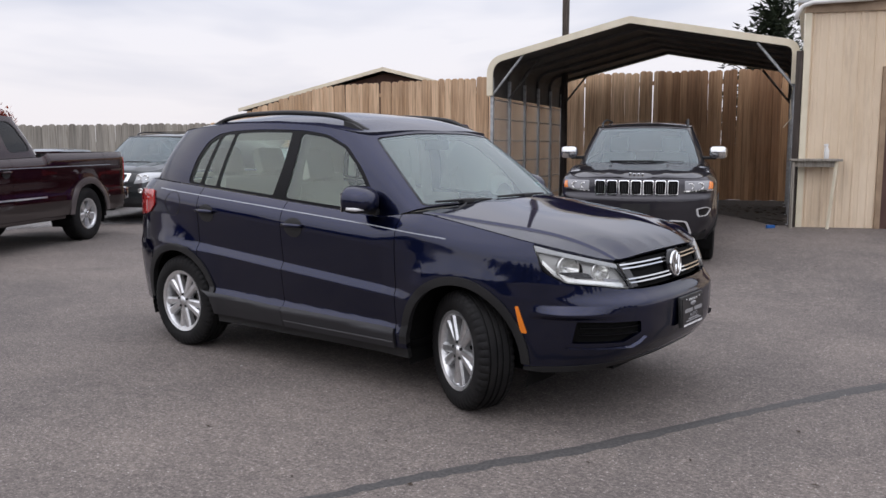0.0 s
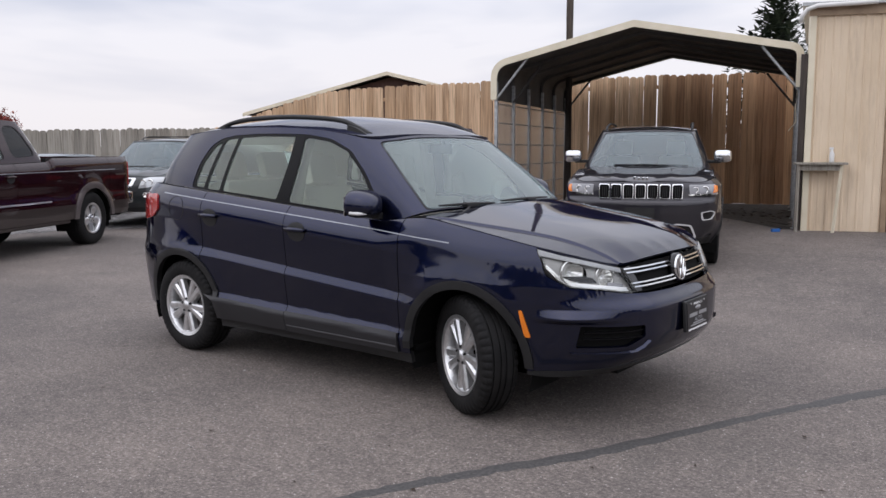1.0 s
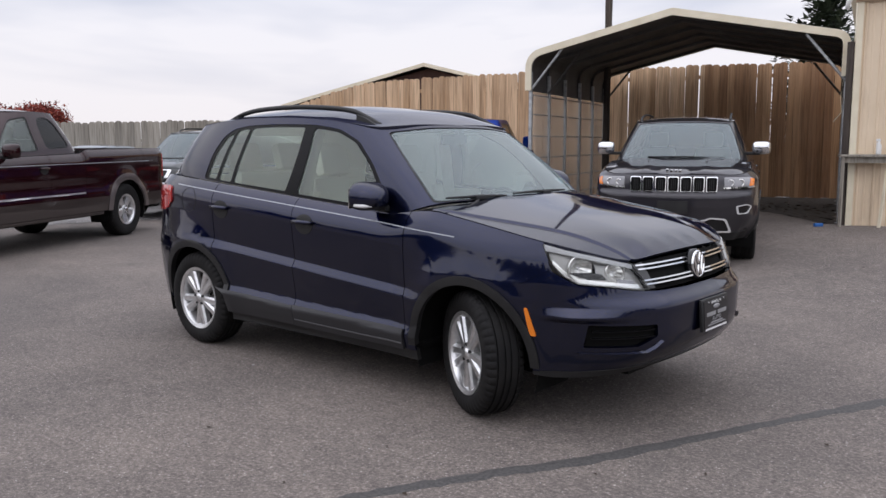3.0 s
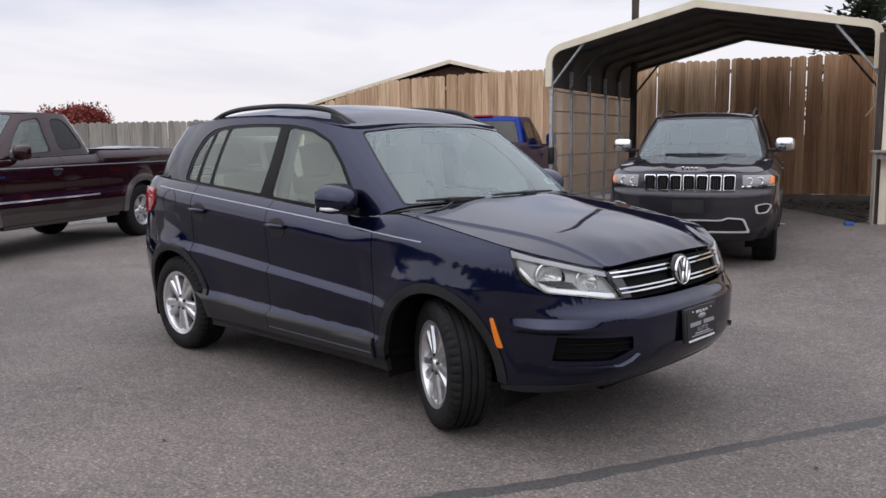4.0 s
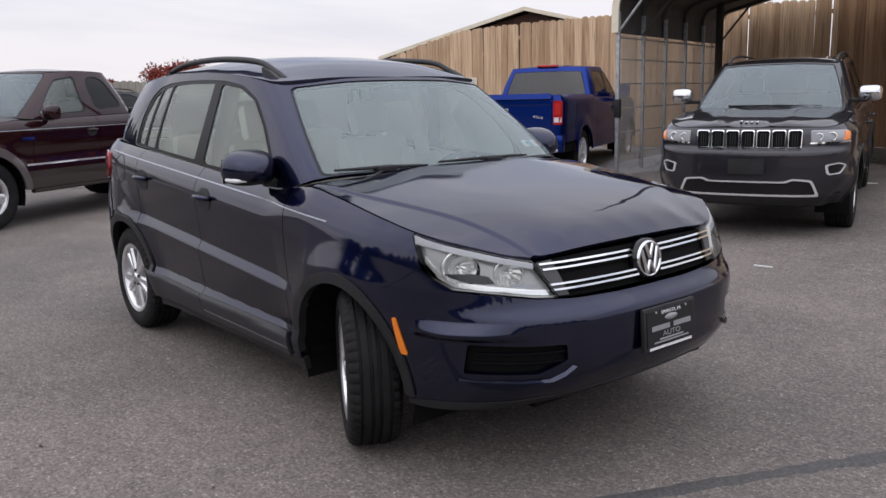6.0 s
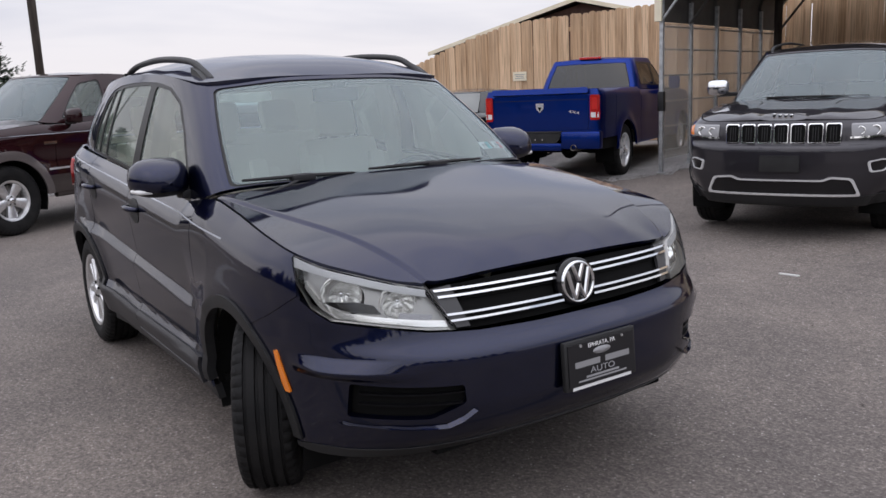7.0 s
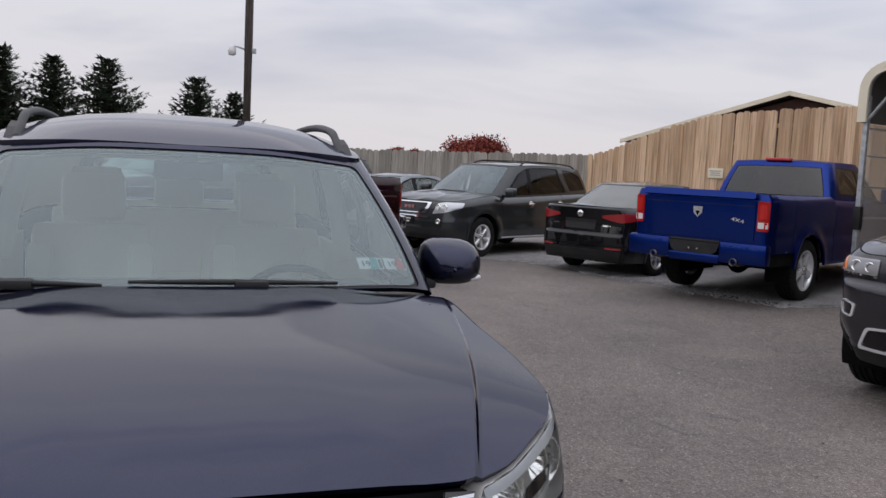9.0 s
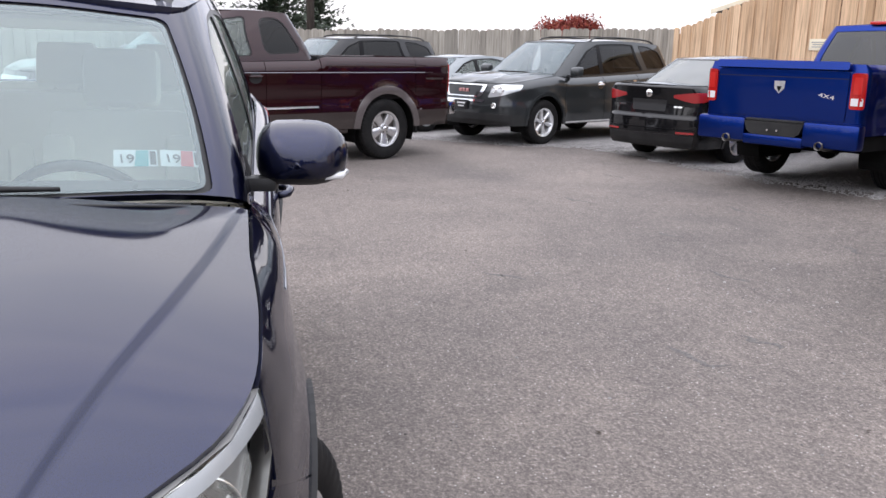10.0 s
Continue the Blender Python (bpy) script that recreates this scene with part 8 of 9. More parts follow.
    bm_box(bm, -0.80, -0.74, -0.20, 0.20, 1.855, 1.895, bevel=0.01)
    bpart("cab_brake_lamp", bm, RED_BRIGHT, root, "red high brake lamp")
    # plain badge shape and drive lettering on the gate
    x = ring.pos(ring.L, 1.1)[0] - 0.015
    vs = [(x - 0.004, y, z) for y, z in ((-0.066, 1.185), (0.066, 1.185), (0.060, 1.105), (0.0, 1.05), (-0.060, 1.105))]
    vs += [(x + 0.01, y, z) for _, y, z in vs]
    part("gate_badge", vs, [(0, 4, 3, 2, 1), (5, 6, 7, 8, 9)] + [(i, (i + 1) % 5, 5 + (i + 1) % 5, 5 + i) for i in range(5)], ALLOY, root, "chrome shield badge", smooth=False)
    vs2 = [(x - 0.007, y, z) for y, z in ((-0.030, 1.130), (0.030, 1.130), (0.018, 1.10), (0.0, 1.068), (-0.018, 1.10))]
    part("badge_mark", vs2 + [(x, b, c) for a, b, c in vs2], [(0, 4, 3, 2, 1), (5, 6, 7, 8, 9)] + [(i, (i + 1) % 5, 5 + (i + 1) % 5, 5 + i) for i in range(5)], GLOSS_BLACK, root, smooth=False)
    letters("4X4", 0.072, pose(x - 0.012, -0.57, 1.045) @ pose(0, 0, 0, 90, 0, -90) @ Matrix(((1.4, 0.3, 0, 0), (0, 0.8, 0, 0), (0, 0, 1, 0), (0, 0, 0, 1))), WHITE, root)
    mirror_pair(root, 0.72, 1.12, 1.42, BLUE_PAINT, 0.11, 0.12)


RED_BRIGHT = material("bright_red_lens", (0.55, 0.025, 0.02), 0.12, Coat_Weight=1.0)
RAM = (-6.885, 9.31, 0.045, 116.9)
blue_pickup()


# ---- maroon pickup with pewter lower sides
def maroon_pickup():
    AR = [(1.765, 0.40, 0.46), (-1.765, 0.40, 0.46)]
    ZL = 0.42
    front = line((0.4, 0.04), (0.6, 0.0), (0.9, 0.02), (1.1, 0.10))
    rear = line((0.4, 0.02), (0.6, 0.0), (1.3, 0.02))
    ztop = line((2.62, 1.10), (2.3, 1.15), (1.3, 1.22), (1.1, 1.21), (-0.72, 1.25), (-0.78, 1.30), (-2.9, 1.31))
    ring = Ring(plan(2.62, -2.92, 0.985, True), front, flank(AR, 0.13, 0.06, 0.016, 0.8, 0.025), rear, ztop)
    base = [(1.35, 0, 1.27), (1.30, 0.38, 1.26), (1.18, 0.70, 1.25), (1.08, 0.82, 1.23), (0.85, 0.90, 1.22), (0.4, 0.91, 1.225), (0.05, 0.91, 1.235), (-0.35, 0.905, 1.245), (-0.60, 0.895, 1.25), (-0.70, 0.84, 1.25), (-0.73, 0.45, 1.25), (-0.73, 0, 1.25)]
    roof = [(0.58, 0, 1.80), (0.56, 0.32, 1.795), (0.50, 0.55, 1.785), (0.42, 0.64, 1.775), (0.26, 0.69, 1.79), (0.1, 0.70, 1.80), (-0.05, 0.70, 1.80), (-0.25, 0.695, 1.795), (-0.40, 0.685, 1.785), (-0.47, 0.62, 1.78), (-0.50, 0.32, 1.785), (-0.50, 0, 1.79)]
    house = House(base, roof)
    root = lower_car("maroon_pickup", pose(F150[0], F150[1], 0, 0, 0, F150[2]) @ Matrix.Diagonal((1.04, 1, 1.07, 1)), "maroon extended-cab pickup with pewter lower sides", "truck", MAROON, None, ZL, AR, ring, house, [1.12, 0.02, -0.75], 2.62, -2.92, 0.985, 0.395, 0.225, 0.275, "disc", ALLOY, 0, FLARE_PAINT, 0.62)
    make_hood(root, ring, 1.2, line((2.6, 1.12), (2.3, 1.20), (1.2, 1.28)), 0.04, MAROON, (0.45, 0.015))
    make_roof(root, house, line((0.58, 1.80), (0.2, 1.84), (-0.3, 1.83), (-0.5, 1.79)), line((0.58, 1.78), (0.1, 1.80), (-0.5, 1.78)), 0.70, MAROON)
    dlo = rounded([(0.14, 1.29), (0.90, 1.265), (0.66, 1.52), (0.46, 1.69), (0.16, 1.735)], 0.05)
    q = rounded([(-0.54, 1.33), (-0.02, 1.305), (0.0, 1.72), (-0.32, 1.735)], [0.10, 0.12, 0.12, 0.14])
    hole = [house.side_pts(dlo), house.side_pts(q)]
    glasshouse(root, house, MAROON, house.idx(2.5), house.L - house.idx(9.3), (0.0, 0.97), (0.10, 0.88), hole)
    for s in (1, -1):
        for o, mt in ((dlo, GLASS_SIDE), (q, GLASS_TINT)):
            side_glass(root, house, o, [[(np.mean([p[0] for p in o]) + (x - np.mean([p[0] for p in o])) * 0.94, np.mean([p[1] for p in o]) + (z - np.mean([p[1] for p in o])) * 0.94) for x, z in o]], mt, s)
        S = lambda pts: ring.side_pts(pts, s)
        for a, b in ((1.29, -1.29), (-2.24, -2.9)):
            xs = np.linspace(a, b, 12)
            patch("two_tone", ring, [S([(x, ZL + 0.002) for x in xs]) + S([(x, 0.63) for x in xs[::-1]])], TAN_PAINT, root, (0.15, 0.07), 0.0025, 0.004, "pewter lower body paint")
        patch("body_side_moulding", ring, [S([(x, 0.69) for x in np.linspace(1.25, -0.70, 10)]) + S([(x, 0.712) for x in np.linspace(-0.70, 1.25, 10)])], ALLOY, root, (0.3, 0.1), 0.01, 0.008, "thin bright side moulding")
        patch("pinstripe", ring, [S([(x, 1.10 + 0.01 * (1.6 - x) / 4) for x in np.linspace(2.1, -2.85, 16)]) + S([(x, 1.108 + 0.01 * (1.6 - x) / 4) for x in np.linspace(-2.85, 2.1, 16)])], SILVER_LINE, root, (0.5, 0.1), 0.0025, 0.002, "thin pale pinstripe")
        patch("bed_decal", ring, [S([(-2.45, 1.02), (-2.75, 1.02), (-2.75, 1.045), (-2.42, 1.045)])], TAN_PAINT, root, (0.5, 0.1), 0.0035, 0.001, "small pale decal")
        patch("fender_badge", ring, [S([(1.10, 0.985), (1.28, 0.985), (1.28, 1.02), (1.10, 1.02)])], CHROME, root, (0.5, 0.1), 0.006, 0.006, "chrome fender badge shape")
        door_handle(root, ring, 0.16, 1.06, s, MAROON)
        patch("turn_lamp", ring, [S([(2.38, 0.86), (2.55, 0.86), (2.54, 1.0), (2.38, 1.0)])], AMBER, root, (0.1, 0.1), 0.008, 0.02, "amber corner lamp")
        bm = bmesh.new()
        bm_rod(bm, (1.15, s * 0.93, 0.40), (-1.15, s * 0.93, 0.40), 0.038)
        bpart("running_board", bm, TAN_PAINT, root, "tubular side step")
        bm = bmesh.new()
        bm_box(bm, -2.34, -2.31, s * 0.80 - 0.12, s * 0.80 + 0.12, 0.32, 0.62)
        bpart("mud_flap", bm, PLASTIC, root)
        patch("tail_lamp", ring, [[(s * u, v) for u, v in [(ring.ux(-2.86, 1.0), 0.86), (ring.uy(0.80, 1.0, True), 0.86), (ring.uy(0.80, 1.0, True), 1.22), (ring.ux(-2.86, 1.0), 1.22)]]], RED_LENS, root, (0.1, 0.1), 0.012, 0.02, "red tail lamp")
    fpatch(root, ring, "headlight", [(0.55, 0.86), (0.86, 0.86), (0.86, 1.0), (0.55, 1.0)], LENS_WHITE, 0.008, 0.02, "clear headlight", 0.02, True)
    fpatch(root, ring, "grille", [(-0.5, 0.82), (0.5, 0.82), (0.5, 1.05), (-0.5, 1.05)], CHROME, 0.01, 0.02, "chrome grille", 0.03)
    fpatch(root, ring, "front_bumper", [(-0.95, 0.48), (0.95, 0.48), (0.95, 0.76), (-0.95, 0.76)], ALLOY, 0.03, 0.05, "bright front bumper", 0.04)
    bm = bmesh.new()
    bm_box(bm, -3.02, -2.9, -0.95, 0.95, 0.55, 0.74, bevel=0.03)
    bpart("rear_bumper", bm, CHROME, root, "chrome rear bumper")
    pickup_bed(root, -2.86, -0.76, 0.96, 1.30, MAROON, 0.8)
    mirror_pair(root, 0.86, 1.08, 1.30, MAROON, 0.11, 0.09, 0.08)
    bm = bmesh.new()
    bm_box(bm, 0.62, 1.1, -0.74, 0.74, 0.9, 1.20, bevel=0.04)
    bpart("dashboard", bm, DARK_TRIM, root)
    for s in (1, -1):
        seat(root, 0.2, s * 0.38, 0.75, DASH)


LENS_WHITE = material("pale_lamp_glass", (0.55, 0.57, 0.58), 0.12, 0.4, Coat_Weight=1.0)
F150 = (-8.56, 0.49, math.degrees(math.atan2(-0.872, 0.49)))
maroon_pickup()


# ---- gunmetal SUV
def big_suv(name, m, label, paint, detailed=True):
    AR = [(1.51, 0.375, 0.445), (-1.51, 0.375, 0.445)]
    ZL = 0.33
    front = line((0.2, 0.16), (0.3, 0.05), (0.42, 0.0), (0.65, 0.0), (0.75, 0.02), (0.95, 0.07), (1.05, 0.14))
    rear = line((0.3, 0.05), (0.5, 0.0), (0.8, 0.03), (1.2, 0.1))
    ztop = line((2.5, 1.0), (2.3, 1.01), (2.1, 1.03), (1.6, 1.09), (1.15, 1.13), (0.9, 1.09), (0, 1.12), (-1.6, 1.18), (-2.5, 1.2))
    ring = Ring(plan(2.5, -2.56, 0.985), front, flank(AR, 0.14, 0.10, 0.012, 0.75), rear, ztop)
    base = [(1.32, 0, 1.16), (1.27, 0.40, 1.155), (1.15, 0.72, 1.145), (1.05, 0.82, 1.125), (0.80, 0.88, 1.095), (0.3, 0.885, 1.11), (-0.5, 0.885, 1.13), (-1.5, 0.87, 1.175), (-2.1, 0.83, 1.195), (-2.3, 0.72, 1.2), (-2.42, 0.4, 1.2), (-2.45, 0, 1.2)]
    roof = [(0.45, 0, 1.71), (0.43, 0.33, 1.705), (0.38, 0.56, 1.69), (0.3, 0.64, 1.685), (0.1, 0.68, 1.71), (-0.4, 0.695, 1.735), (-1.0, 0.695, 1.735), (-1.6, 0.68, 1.715), (-2.0, 0.65, 1.69), (-2.12, 0.57, 1.68), (-2.2, 0.3, 1.68), (-2.22, 0, 1.68)]
    house = House(base, roof)
    root = lower_car(name, m, label, "car", paint, None, ZL, AR, ring, house, [1.02, -0.05, -1.05], 2.5, -2.56, 0.985, 0.372, 0.23, 0.255, "six", BRIGHT_ALLOY)
    make_hood(root, ring, 1.12, line((2.5, 1.0), (2.35, 1.06), (2.0, 1.12), (1.5, 1.165), (1.1, 1.18)), 0.04, paint, (0.5, 0.012))
    make_roof(root, house, line((0.45, 1.715), (0, 1.755), (-0.9, 1.775), (-1.7, 1.745), (-2.22, 1.68)), line((0.45, 1.685), (0.1, 1.71), (-0.9, 1.735), (-1.7, 1.71), (-2.22, 1.68)), 0.70, paint)
    dlo = rounded([(-1.30, 1.215), (0.0, 1.15), (0.80, 1.12), (0.58, 1.31), (0.26, 1.55), (-0.06, 1.665), (-0.8, 1.69), (-1.12, 1.68)], 0.04)
    qd = rounded([(-2.1, 1.27), (-1.44, 1.235), (-1.28, 1.67), (-1.6, 1.66), (-1.95, 1.56)], 0.06)
    panes = [rounded([(-0.02, 1.16), (0.66, 1.14), (0.52, 1.30), (0.23, 1.53), (-0.04, 1.64)], 0.03), rounded([(-1.22, 1.225), (-0.12, 1.17), (-0.14, 1.655), (-0.8, 1.67), (-1.08, 1.66)], 0.03)]
    glasshouse(root, house, paint, house.idx(2.5), house.L - house.idx(9.4), (0.0, 0.97), (0.1, 0.92), [house.side_pts(dlo), house.side_pts(qd)])
    for s in (1, -1):
        side_glass(root, house, dlo, panes, GLASS_TINT, s, GLOSS_SURROUND)
        side_glass(root, house, qd, [[(-1.7 + (x + 1.7) * 0.95, 1.46 + (z - 1.46) * 0.95) for x, z in qd]], GLASS_TINT, s, GLOSS_SURROUND)
        door_handle(root, ring, 0.08, 0.98, s, CHROME)
        door_handle(root, ring, -0.92, 1.0, s, CHROME)
        rl = curve_through([(0.0, s * 0.60, 1.715), (-0.2, s * 0.605, 1.78), (-0.9, s * 0.61, 1.80), (-1.7, s * 0.60, 1.77), (-1.95, s * 0.59, 1.71)], 5)
        vs, fs = tube(rl, 0.018, 8, 0.8)
        part("roof_rail", vs, fs, PLASTIC, root, "black roof rail")
        xs = np.linspace(1.0, -1.0, 6)
        patch("sill_trim", ring, [ring.side_pts([(x, 0.345) for x in xs], s) + ring.side_pts([(x, 0.375) for x in xs[::-1]], s)], CHROME, root, (0.4, 0.1), 0.01, 0.01, "chrome sill strip")
    for x, z in ((-0.3, 1.795), (-1.5, 1.785)):
        bm = bmesh.new()
        bm_box(bm, x - 0.02, x + 0.02, -0.60, 0.60, z, z + 0.015)
        bpart("cross_bar", bm, PLASTIC, root)
    g = ring.front_pts([(-0.40, 0.775), (0.40, 0.775), (0.49, 0.970), (-0.49, 0.970)])
    patch("grille_surround", ring, [rounded(g, 0.04), rounded(frame_loop(g, 0.84), 0.03)], CHROME, root, (0.1, 0.1), 0.02, 0.03, "chrome grille surround")
    patch("grille", ring, [rounded(frame_loop(g, 0.85), 0.03)], GLOSS_BLACK, root, (0.1, 0.1), 0.006, 0.01)
    for k in range(3):
        y = (k - 1) * 0.085
        bm = bmesh.new()
        x = ring.pos(0, 0.88)[0]
        bm_box(bm, x + 0.006, x + 0.02, y - 0.032, y + 0.032, 0.852, 0.905, bevel=0.006)
        bpart("grille_badge", bm, RED_PRINT_METAL, root, "red and chrome badge block")
    hl = ring.front_pts([(0.53, 0.775), (0.72, 0.80)]) + ring.side_pts([(2.10, 0.90), (2.02, 0.985)]) + ring.front_pts([(0.72, 0.990), (0.60, 0.965)])
    for q in both(hl):
        patch("headlight", ring, [rounded(q, 0.03)], LENS_WHITE, root, (0.08, 0.06), 0.006, 0.02, "bright clear headlight")
    for s in (1, -1):
        for cy in (0.62, 0.74):
            c = ring.pos(s * ring.uy(cy, 0.90), 0.90)
            vs, fs = revolve([(0.0, -0.01), (0.035, 0.006), (0.046, 0.022), (0.05, 0.022), (0.05, -0.01)], 20)
            part("reflector", [(y + c[0], x + c[1], z + c[2]) for x, y, z in vs], fs, REFLECTOR, root)
        c = ring.pos(s * ring.uy(0.66, 0.65), 0.65)
        vs, fs = revolve([(0.0, 0.0), (0.035, 0.01), (0.045, 0.018), (0.05, 0.0)], 20)
        part("fog_lamp", [(y + c[0], x + c[1], z + c[2]) for x, y, z in vs], fs, REFLECTOR, root, "round fog lamp")
    fpatch(root, ring, "bumper_trim", [(-0.46, 0.70), (0.46, 0.70), (0.50, 0.735), (-0.50, 0.735)], CHROME, 0.015, 0.02, "chrome bumper strip", 0.01)
    fpatch(root, ring, "lower_valance", [(-0.86, 0.335), (0.86, 0.335), (0.90, 0.52), (-0.90, 0.52)], PLASTIC, 0.006, 0.02, "black lower valance", 0.03)
    if detailed:
        bm = bmesh.new()
        x = ring.pos(0, 0.6)[0]
        bm_box(bm, x + 0.002, x + 0.02, -0.155, 0.155, 0.57, 0.72, bevel=0.004)
        bpart("front_plate", bm, PLATE_BLACK, root, "dark dealer plate")
        for w, z in ((0.2, 0.67), (0.14, 0.62)):
            bm = bmesh.new()
            bm_box(bm, x + 0.0205, x + 0.023, -w / 2, w / 2, z - 0.012, z + 0.012)
            bpart("print_bar", bm, WHITE, root)
    mirror_pair(root, 0.86, 1.08, 1.20, paint, 0.11, 0.085)
    for s in (1, -1):
        vs, fs = tube(curve_through([(1.26, -s * 0.05 - 0.35, 1.175), (1.30, s * 0.1 - 0.05, 1.178), (1.18, s * 0.3 + 0.25, 1.165)], 6), 0.010, 6)
        part("wiper", vs, fs, SEAL, root)
        seat(root, 0.1, s * 0.38, 0.62, DASH)
    bm = bmesh.new()
    bm_box(bm, 0.68, 1.15, -0.74, 0.74, 0.85, 1.09, bevel=0.04)
    bpart("dashboard", bm, DARK_TRIM, root)
    return root


RED_PRINT_METAL = material("red_chrome_badge", (0.60, 0.30, 0.29), 0.25, 0.5)
GMC = (-12.0, 6.30, math.degrees(math.atan2(-0.866, 0.5)))
big_suv("gunmetal_suv", pose(GMC[0], GMC[1], 0, 0, 0, GMC[2]), "gunmetal grey three-row suv with a chrome-edged grille", GUN_PAINT)
big_suv("black_suv", pose(-15.7, 2.5, 0, 0, 0, GMC[2]), "black suv mostly hidden behind the maroon pickup", BLACK_PAINT, False)


# ---- sedans
def sedan(name, m, label, paint):
    AR = [(1.325, 0.318, 0.365), (-1.325, 0.318, 0.365)]
    ZL = 0.22
    front = line((0.15, 0.12), (0.25, 0.03), (0.4, 0.0), (0.6, 0.01), (0.75, 0.08), (0.9, 0.2))
    rear = line((0.2, 0.08), (0.30, 0.03), (0.42, 0.0), (0.60, 0.0), (0.64, 0.03), (0.80, 0.05), (0.95, 0.03), (1.02, 0.02), (1.06, 0.08))
    ztop = line((2.2, 0.74), (1.9, 0.82), (1.4, 0.90), (1.1, 0.94), (0.8, 0.92), (-0.5, 0.96), (-1.4, 1.02), (-1.8, 1.04), (-2.32, 1.045))
    ring = Ring(plan(2.25, -2.36, 0.885), front, flank(AR, 0.12, 0.08, 0.012, 0.6), rear, ztop)
    base = [(1.25, 0, 0.97), (1.20, 0.38, 0.965), (1.08, 0.65, 0.955), (0.98, 0.74, 0.94), (0.72, 0.79, 0.925), (0.3, 0.80, 0.94), (-0.3, 0.80, 0.96), (-0.95, 0.79, 0.99), (-1.40, 0.76, 1.02), (-1.60, 0.68, 1.035), (-1.80, 0.40, 1.045), (-1.86, 0, 1.05)]
    roof = [(0.35, 0, 1.39), (0.33, 0.28, 1.385), (0.28, 0.46, 1.375), (0.20, 0.53, 1.37), (0.05, 0.57, 1.395), (-0.2, 0.58, 1.41), (-0.5, 0.58, 1.415), (-0.75, 0.57, 1.41), (-0.95, 0.55, 1.395), (-1.05, 0.48, 1.39), (-1.10, 0.25, 1.395), (-1.12, 0, 1.395)]
    house = House(base, roof)
    root = lower_car(name, m, label, "car", paint, None, ZL, AR, ring, house, [0.92, -0.1, -0.98], 2.25, -2.36, 0.885, 0.318, 0.205, 0.21, "five", ALLOY)
    make_hood(root, ring, 1.05, line((2.2, 0.76), (1.9, 0.87), (1.4, 0.94), (1.05, 0.98)), 0.04, paint)
    # boot lid
    xs = [(-1.5, 0.70), (-1.9, 0.74), (-2.15, 0.66), (-2.28, 0.45), (-2.31, 0.0)]
    lid = [(x, y) for x, y in xs] + [(x, -y) for x, y in xs[:-1][::-1]]
    patch("boot_lid", Cap(lambda x, y: np.interp(-x, [1.4, 1.85, 2.1, 2.33], [1.045, 1.07, 1.075, 1.055]) - 0.03 * (y / 0.75) ** 2), [lid], paint, root, (0.1, 0.1), 0, 0.03, "", (-1.8, 0, 0))
    make_roof(root, house, line((0.35, 1.39), (0, 1.435), (-0.5, 1.45), (-1.12, 1.395)), line((0.35, 1.37), (0, 1.40), (-0.5, 1.415), (-1.12, 1.385)), 0.585, paint)
    dlo = rounded([(-1.30, 1.06), (0.0, 0.99), (0.72, 0.965), (0.5, 1.10), (0.22, 1.27), (-0.05, 1.35), (-0.6, 1.375), (-0.92, 1.33)], 0.04)
    panes = [rounded([(-0.08, 1.0), (0.6, 0.98), (0.46, 1.09), (0.2, 1.25), (-0.07, 1.33)], 0.03), rounded([(-1.2, 1.065), (-0.18, 1.01), (-0.17, 1.345), (-0.6, 1.355), (-0.9, 1.31)], 0.03)]
    glasshouse(root, house, paint, house.idx(2.5), house.L - house.idx(9.1), (0.0, 0.97), (0.02, 0.95), [house.side_pts(dlo)], tint=GLASS_PALE)
    for s in (1, -1):
        side_glass(root, house, dlo, panes, GLASS_SIDE, s, GLOSS_SURROUND)
        door_handle(root, ring, -0.02, 0.86, s, paint)
        tl = [(s * ring.ux(-2.02, 0.9), 0.86), (s * ring.uy(0.72, 0.9, True), 0.825), (s * ring.uy(0.56, 0.9, True), 0.850), (s * ring.uy(0.40, 0.9, True), 0.890), (s * ring.uy(0.42, 0.9, True), 0.925), (s * ring.uy(0.72, 0.9, True), 0.962), (s * ring.ux(-2.02, 0.9), 0.955)]
        patch("tail_lamp", ring, [rounded(tl, 0.03)], DULL_RED_LENS, root, (0.08, 0.06), 0.01, 0.02, "wide dull red wedge-shaped tail lamp")
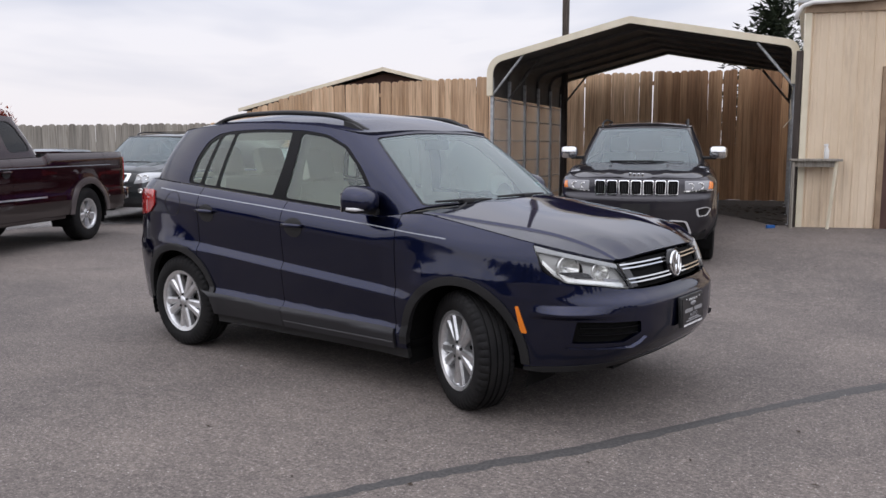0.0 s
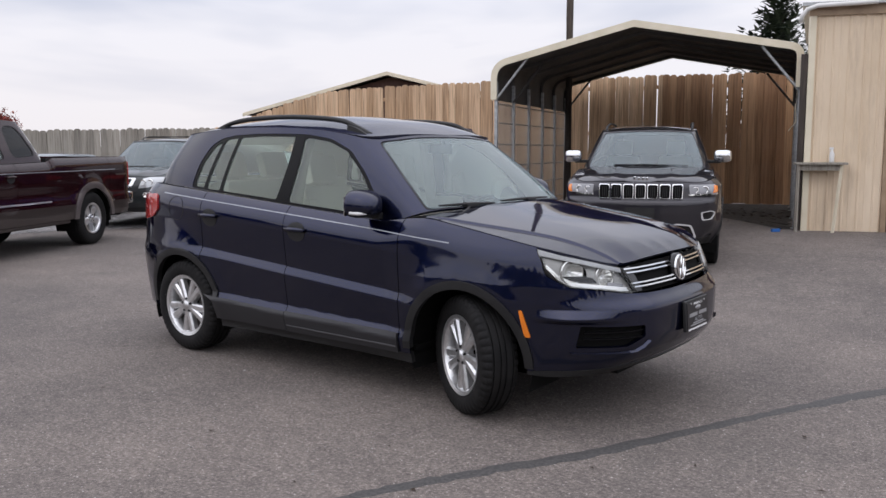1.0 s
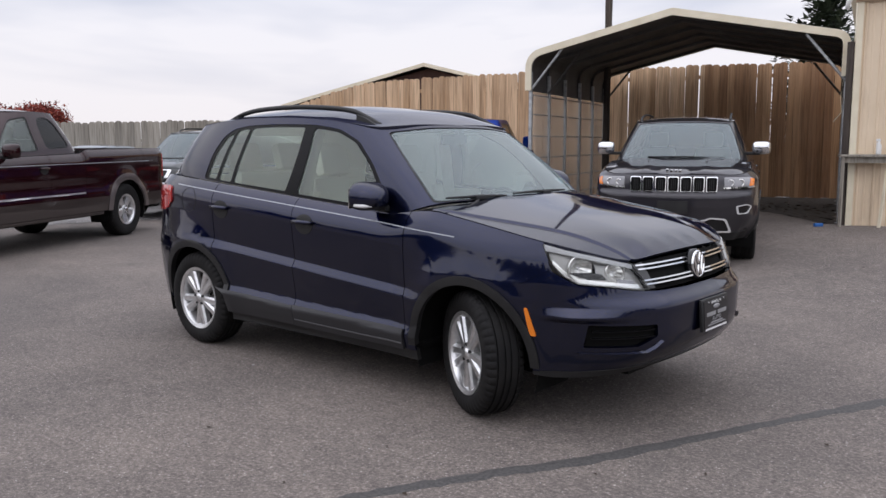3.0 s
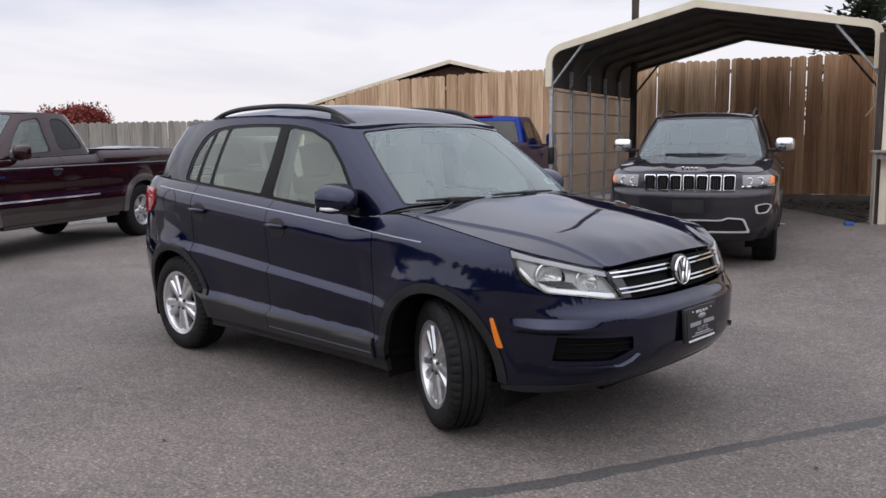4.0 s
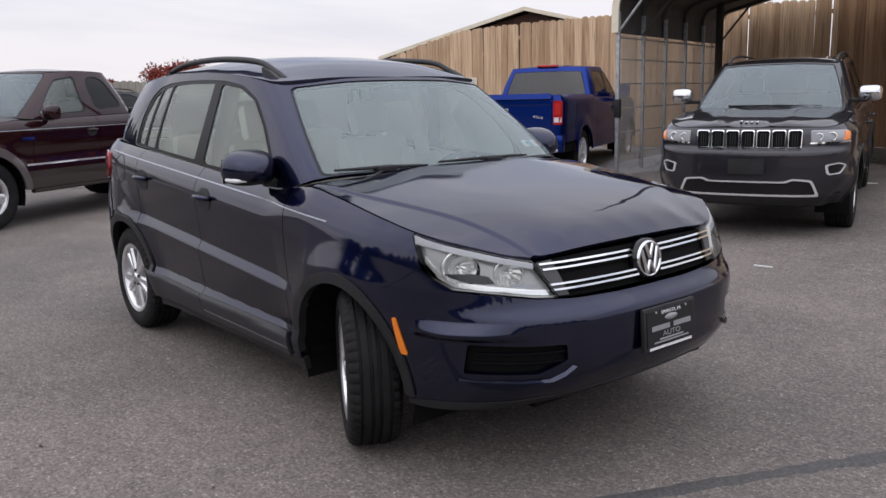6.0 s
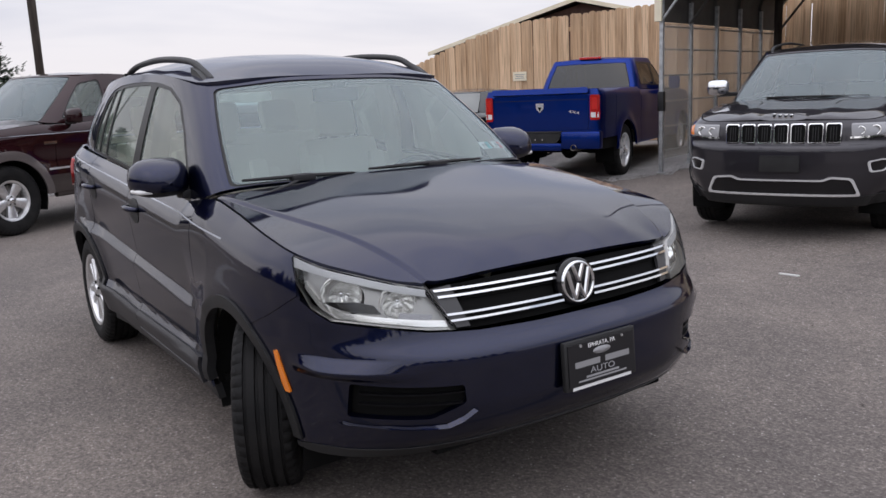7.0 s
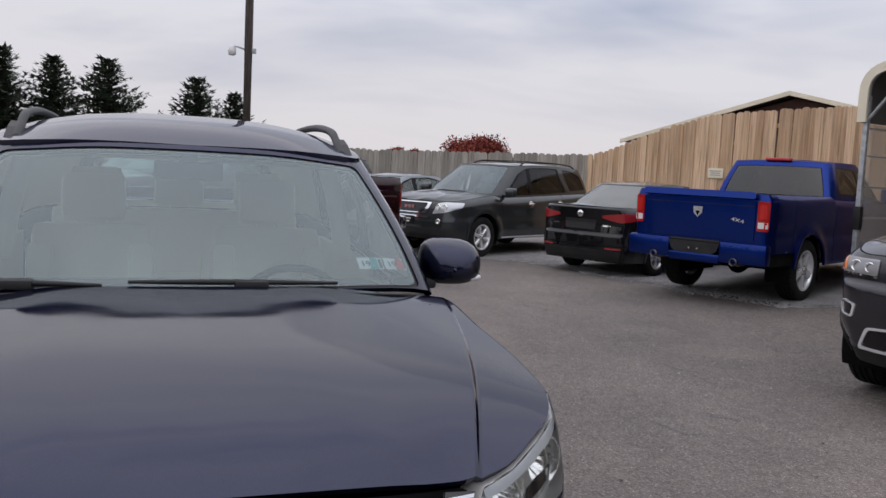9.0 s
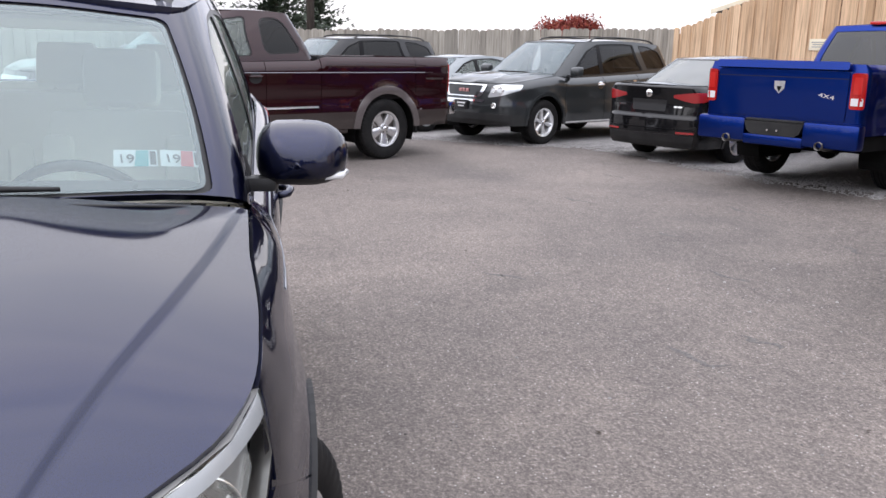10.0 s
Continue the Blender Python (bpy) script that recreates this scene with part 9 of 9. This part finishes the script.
        patch("headlight", ring, [[(s * u, v) for u, v in ring.front_pts([(0.45, 0.62), (0.78, 0.64), (0.80, 0.73), (0.50, 0.70)])]], LENS_WHITE, root, (0.1, 0.08), 0.006, 0.02, "headlight")
        seat(root, 0.0, s * 0.34, 0.42, DASH)
    rpatch(root, ring, "plate_recess", [(-0.28, 0.70), (0.28, 0.70), (0.30, 0.85), (-0.30, 0.85)], SEAL, 0.004, 0.01, "dark plate recess", 0.02)
    rpatch(root, ring, "bumper_strip", [(-0.75, 0.468), (0.75, 0.468), (0.76, 0.480), (-0.76, 0.480)], GLOSS_SURROUND, 0.008, 0.012, "thin glossy bumper strip", 0.005)
    rpatch(root, ring, "diffuser", [(-0.70, 0.24), (0.70, 0.24), (0.74, 0.40), (-0.74, 0.40)], PLASTIC, 0.006, 0.012, "black lower valance", 0.03)
    rpatch(root, ring, "reflector_strip", [(0.50, 0.42), (0.74, 0.42), (0.74, 0.445), (0.50, 0.445)], DULL_RED_LENS, 0.01, 0.01, "", 0, True)
    rpatch(root, ring, "boot_badge_bar", [(0.42, 0.755), (0.55, 0.755), (0.55, 0.775), (0.42, 0.775)], CHROME, 0.008, 0.006, "small chrome badge bars", 0, True)
    x = ring.pos(ring.L, 0.93)[0]
    vs, fs = revolve([(0.0, 0.006), (0.05, 0.006), (0.056, 0.0), (0.056, -0.02)], 24)
    part("boot_badge", [(x - y - 0.002, q, z + 0.93) for q, y, z in vs], fs, CHROME, root, "round chrome badge")
    mirror_pair(root, 0.66, 0.96, 1.02, paint, 0.10, 0.075)
    return root


JET = (-8.72 - 0.455 * 1.325, 7.18 + 0.89 * 1.325, math.degrees(math.atan2(0.89, -0.455)))
sedan("black_sedan", pose(JET[0], JET[1], 0, 0, 0, JET[2]) @ Matrix.Diagonal((1, 1, 1.05, 1)), "glossy black sedan seen from behind on gravel", BLACK_PAINT)
sedan("silver_sedan", pose(-14.0, 4.62, 0, 0, 0, GMC[2]), "silver grey sedan parked by the fence", SILVER_PAINT)
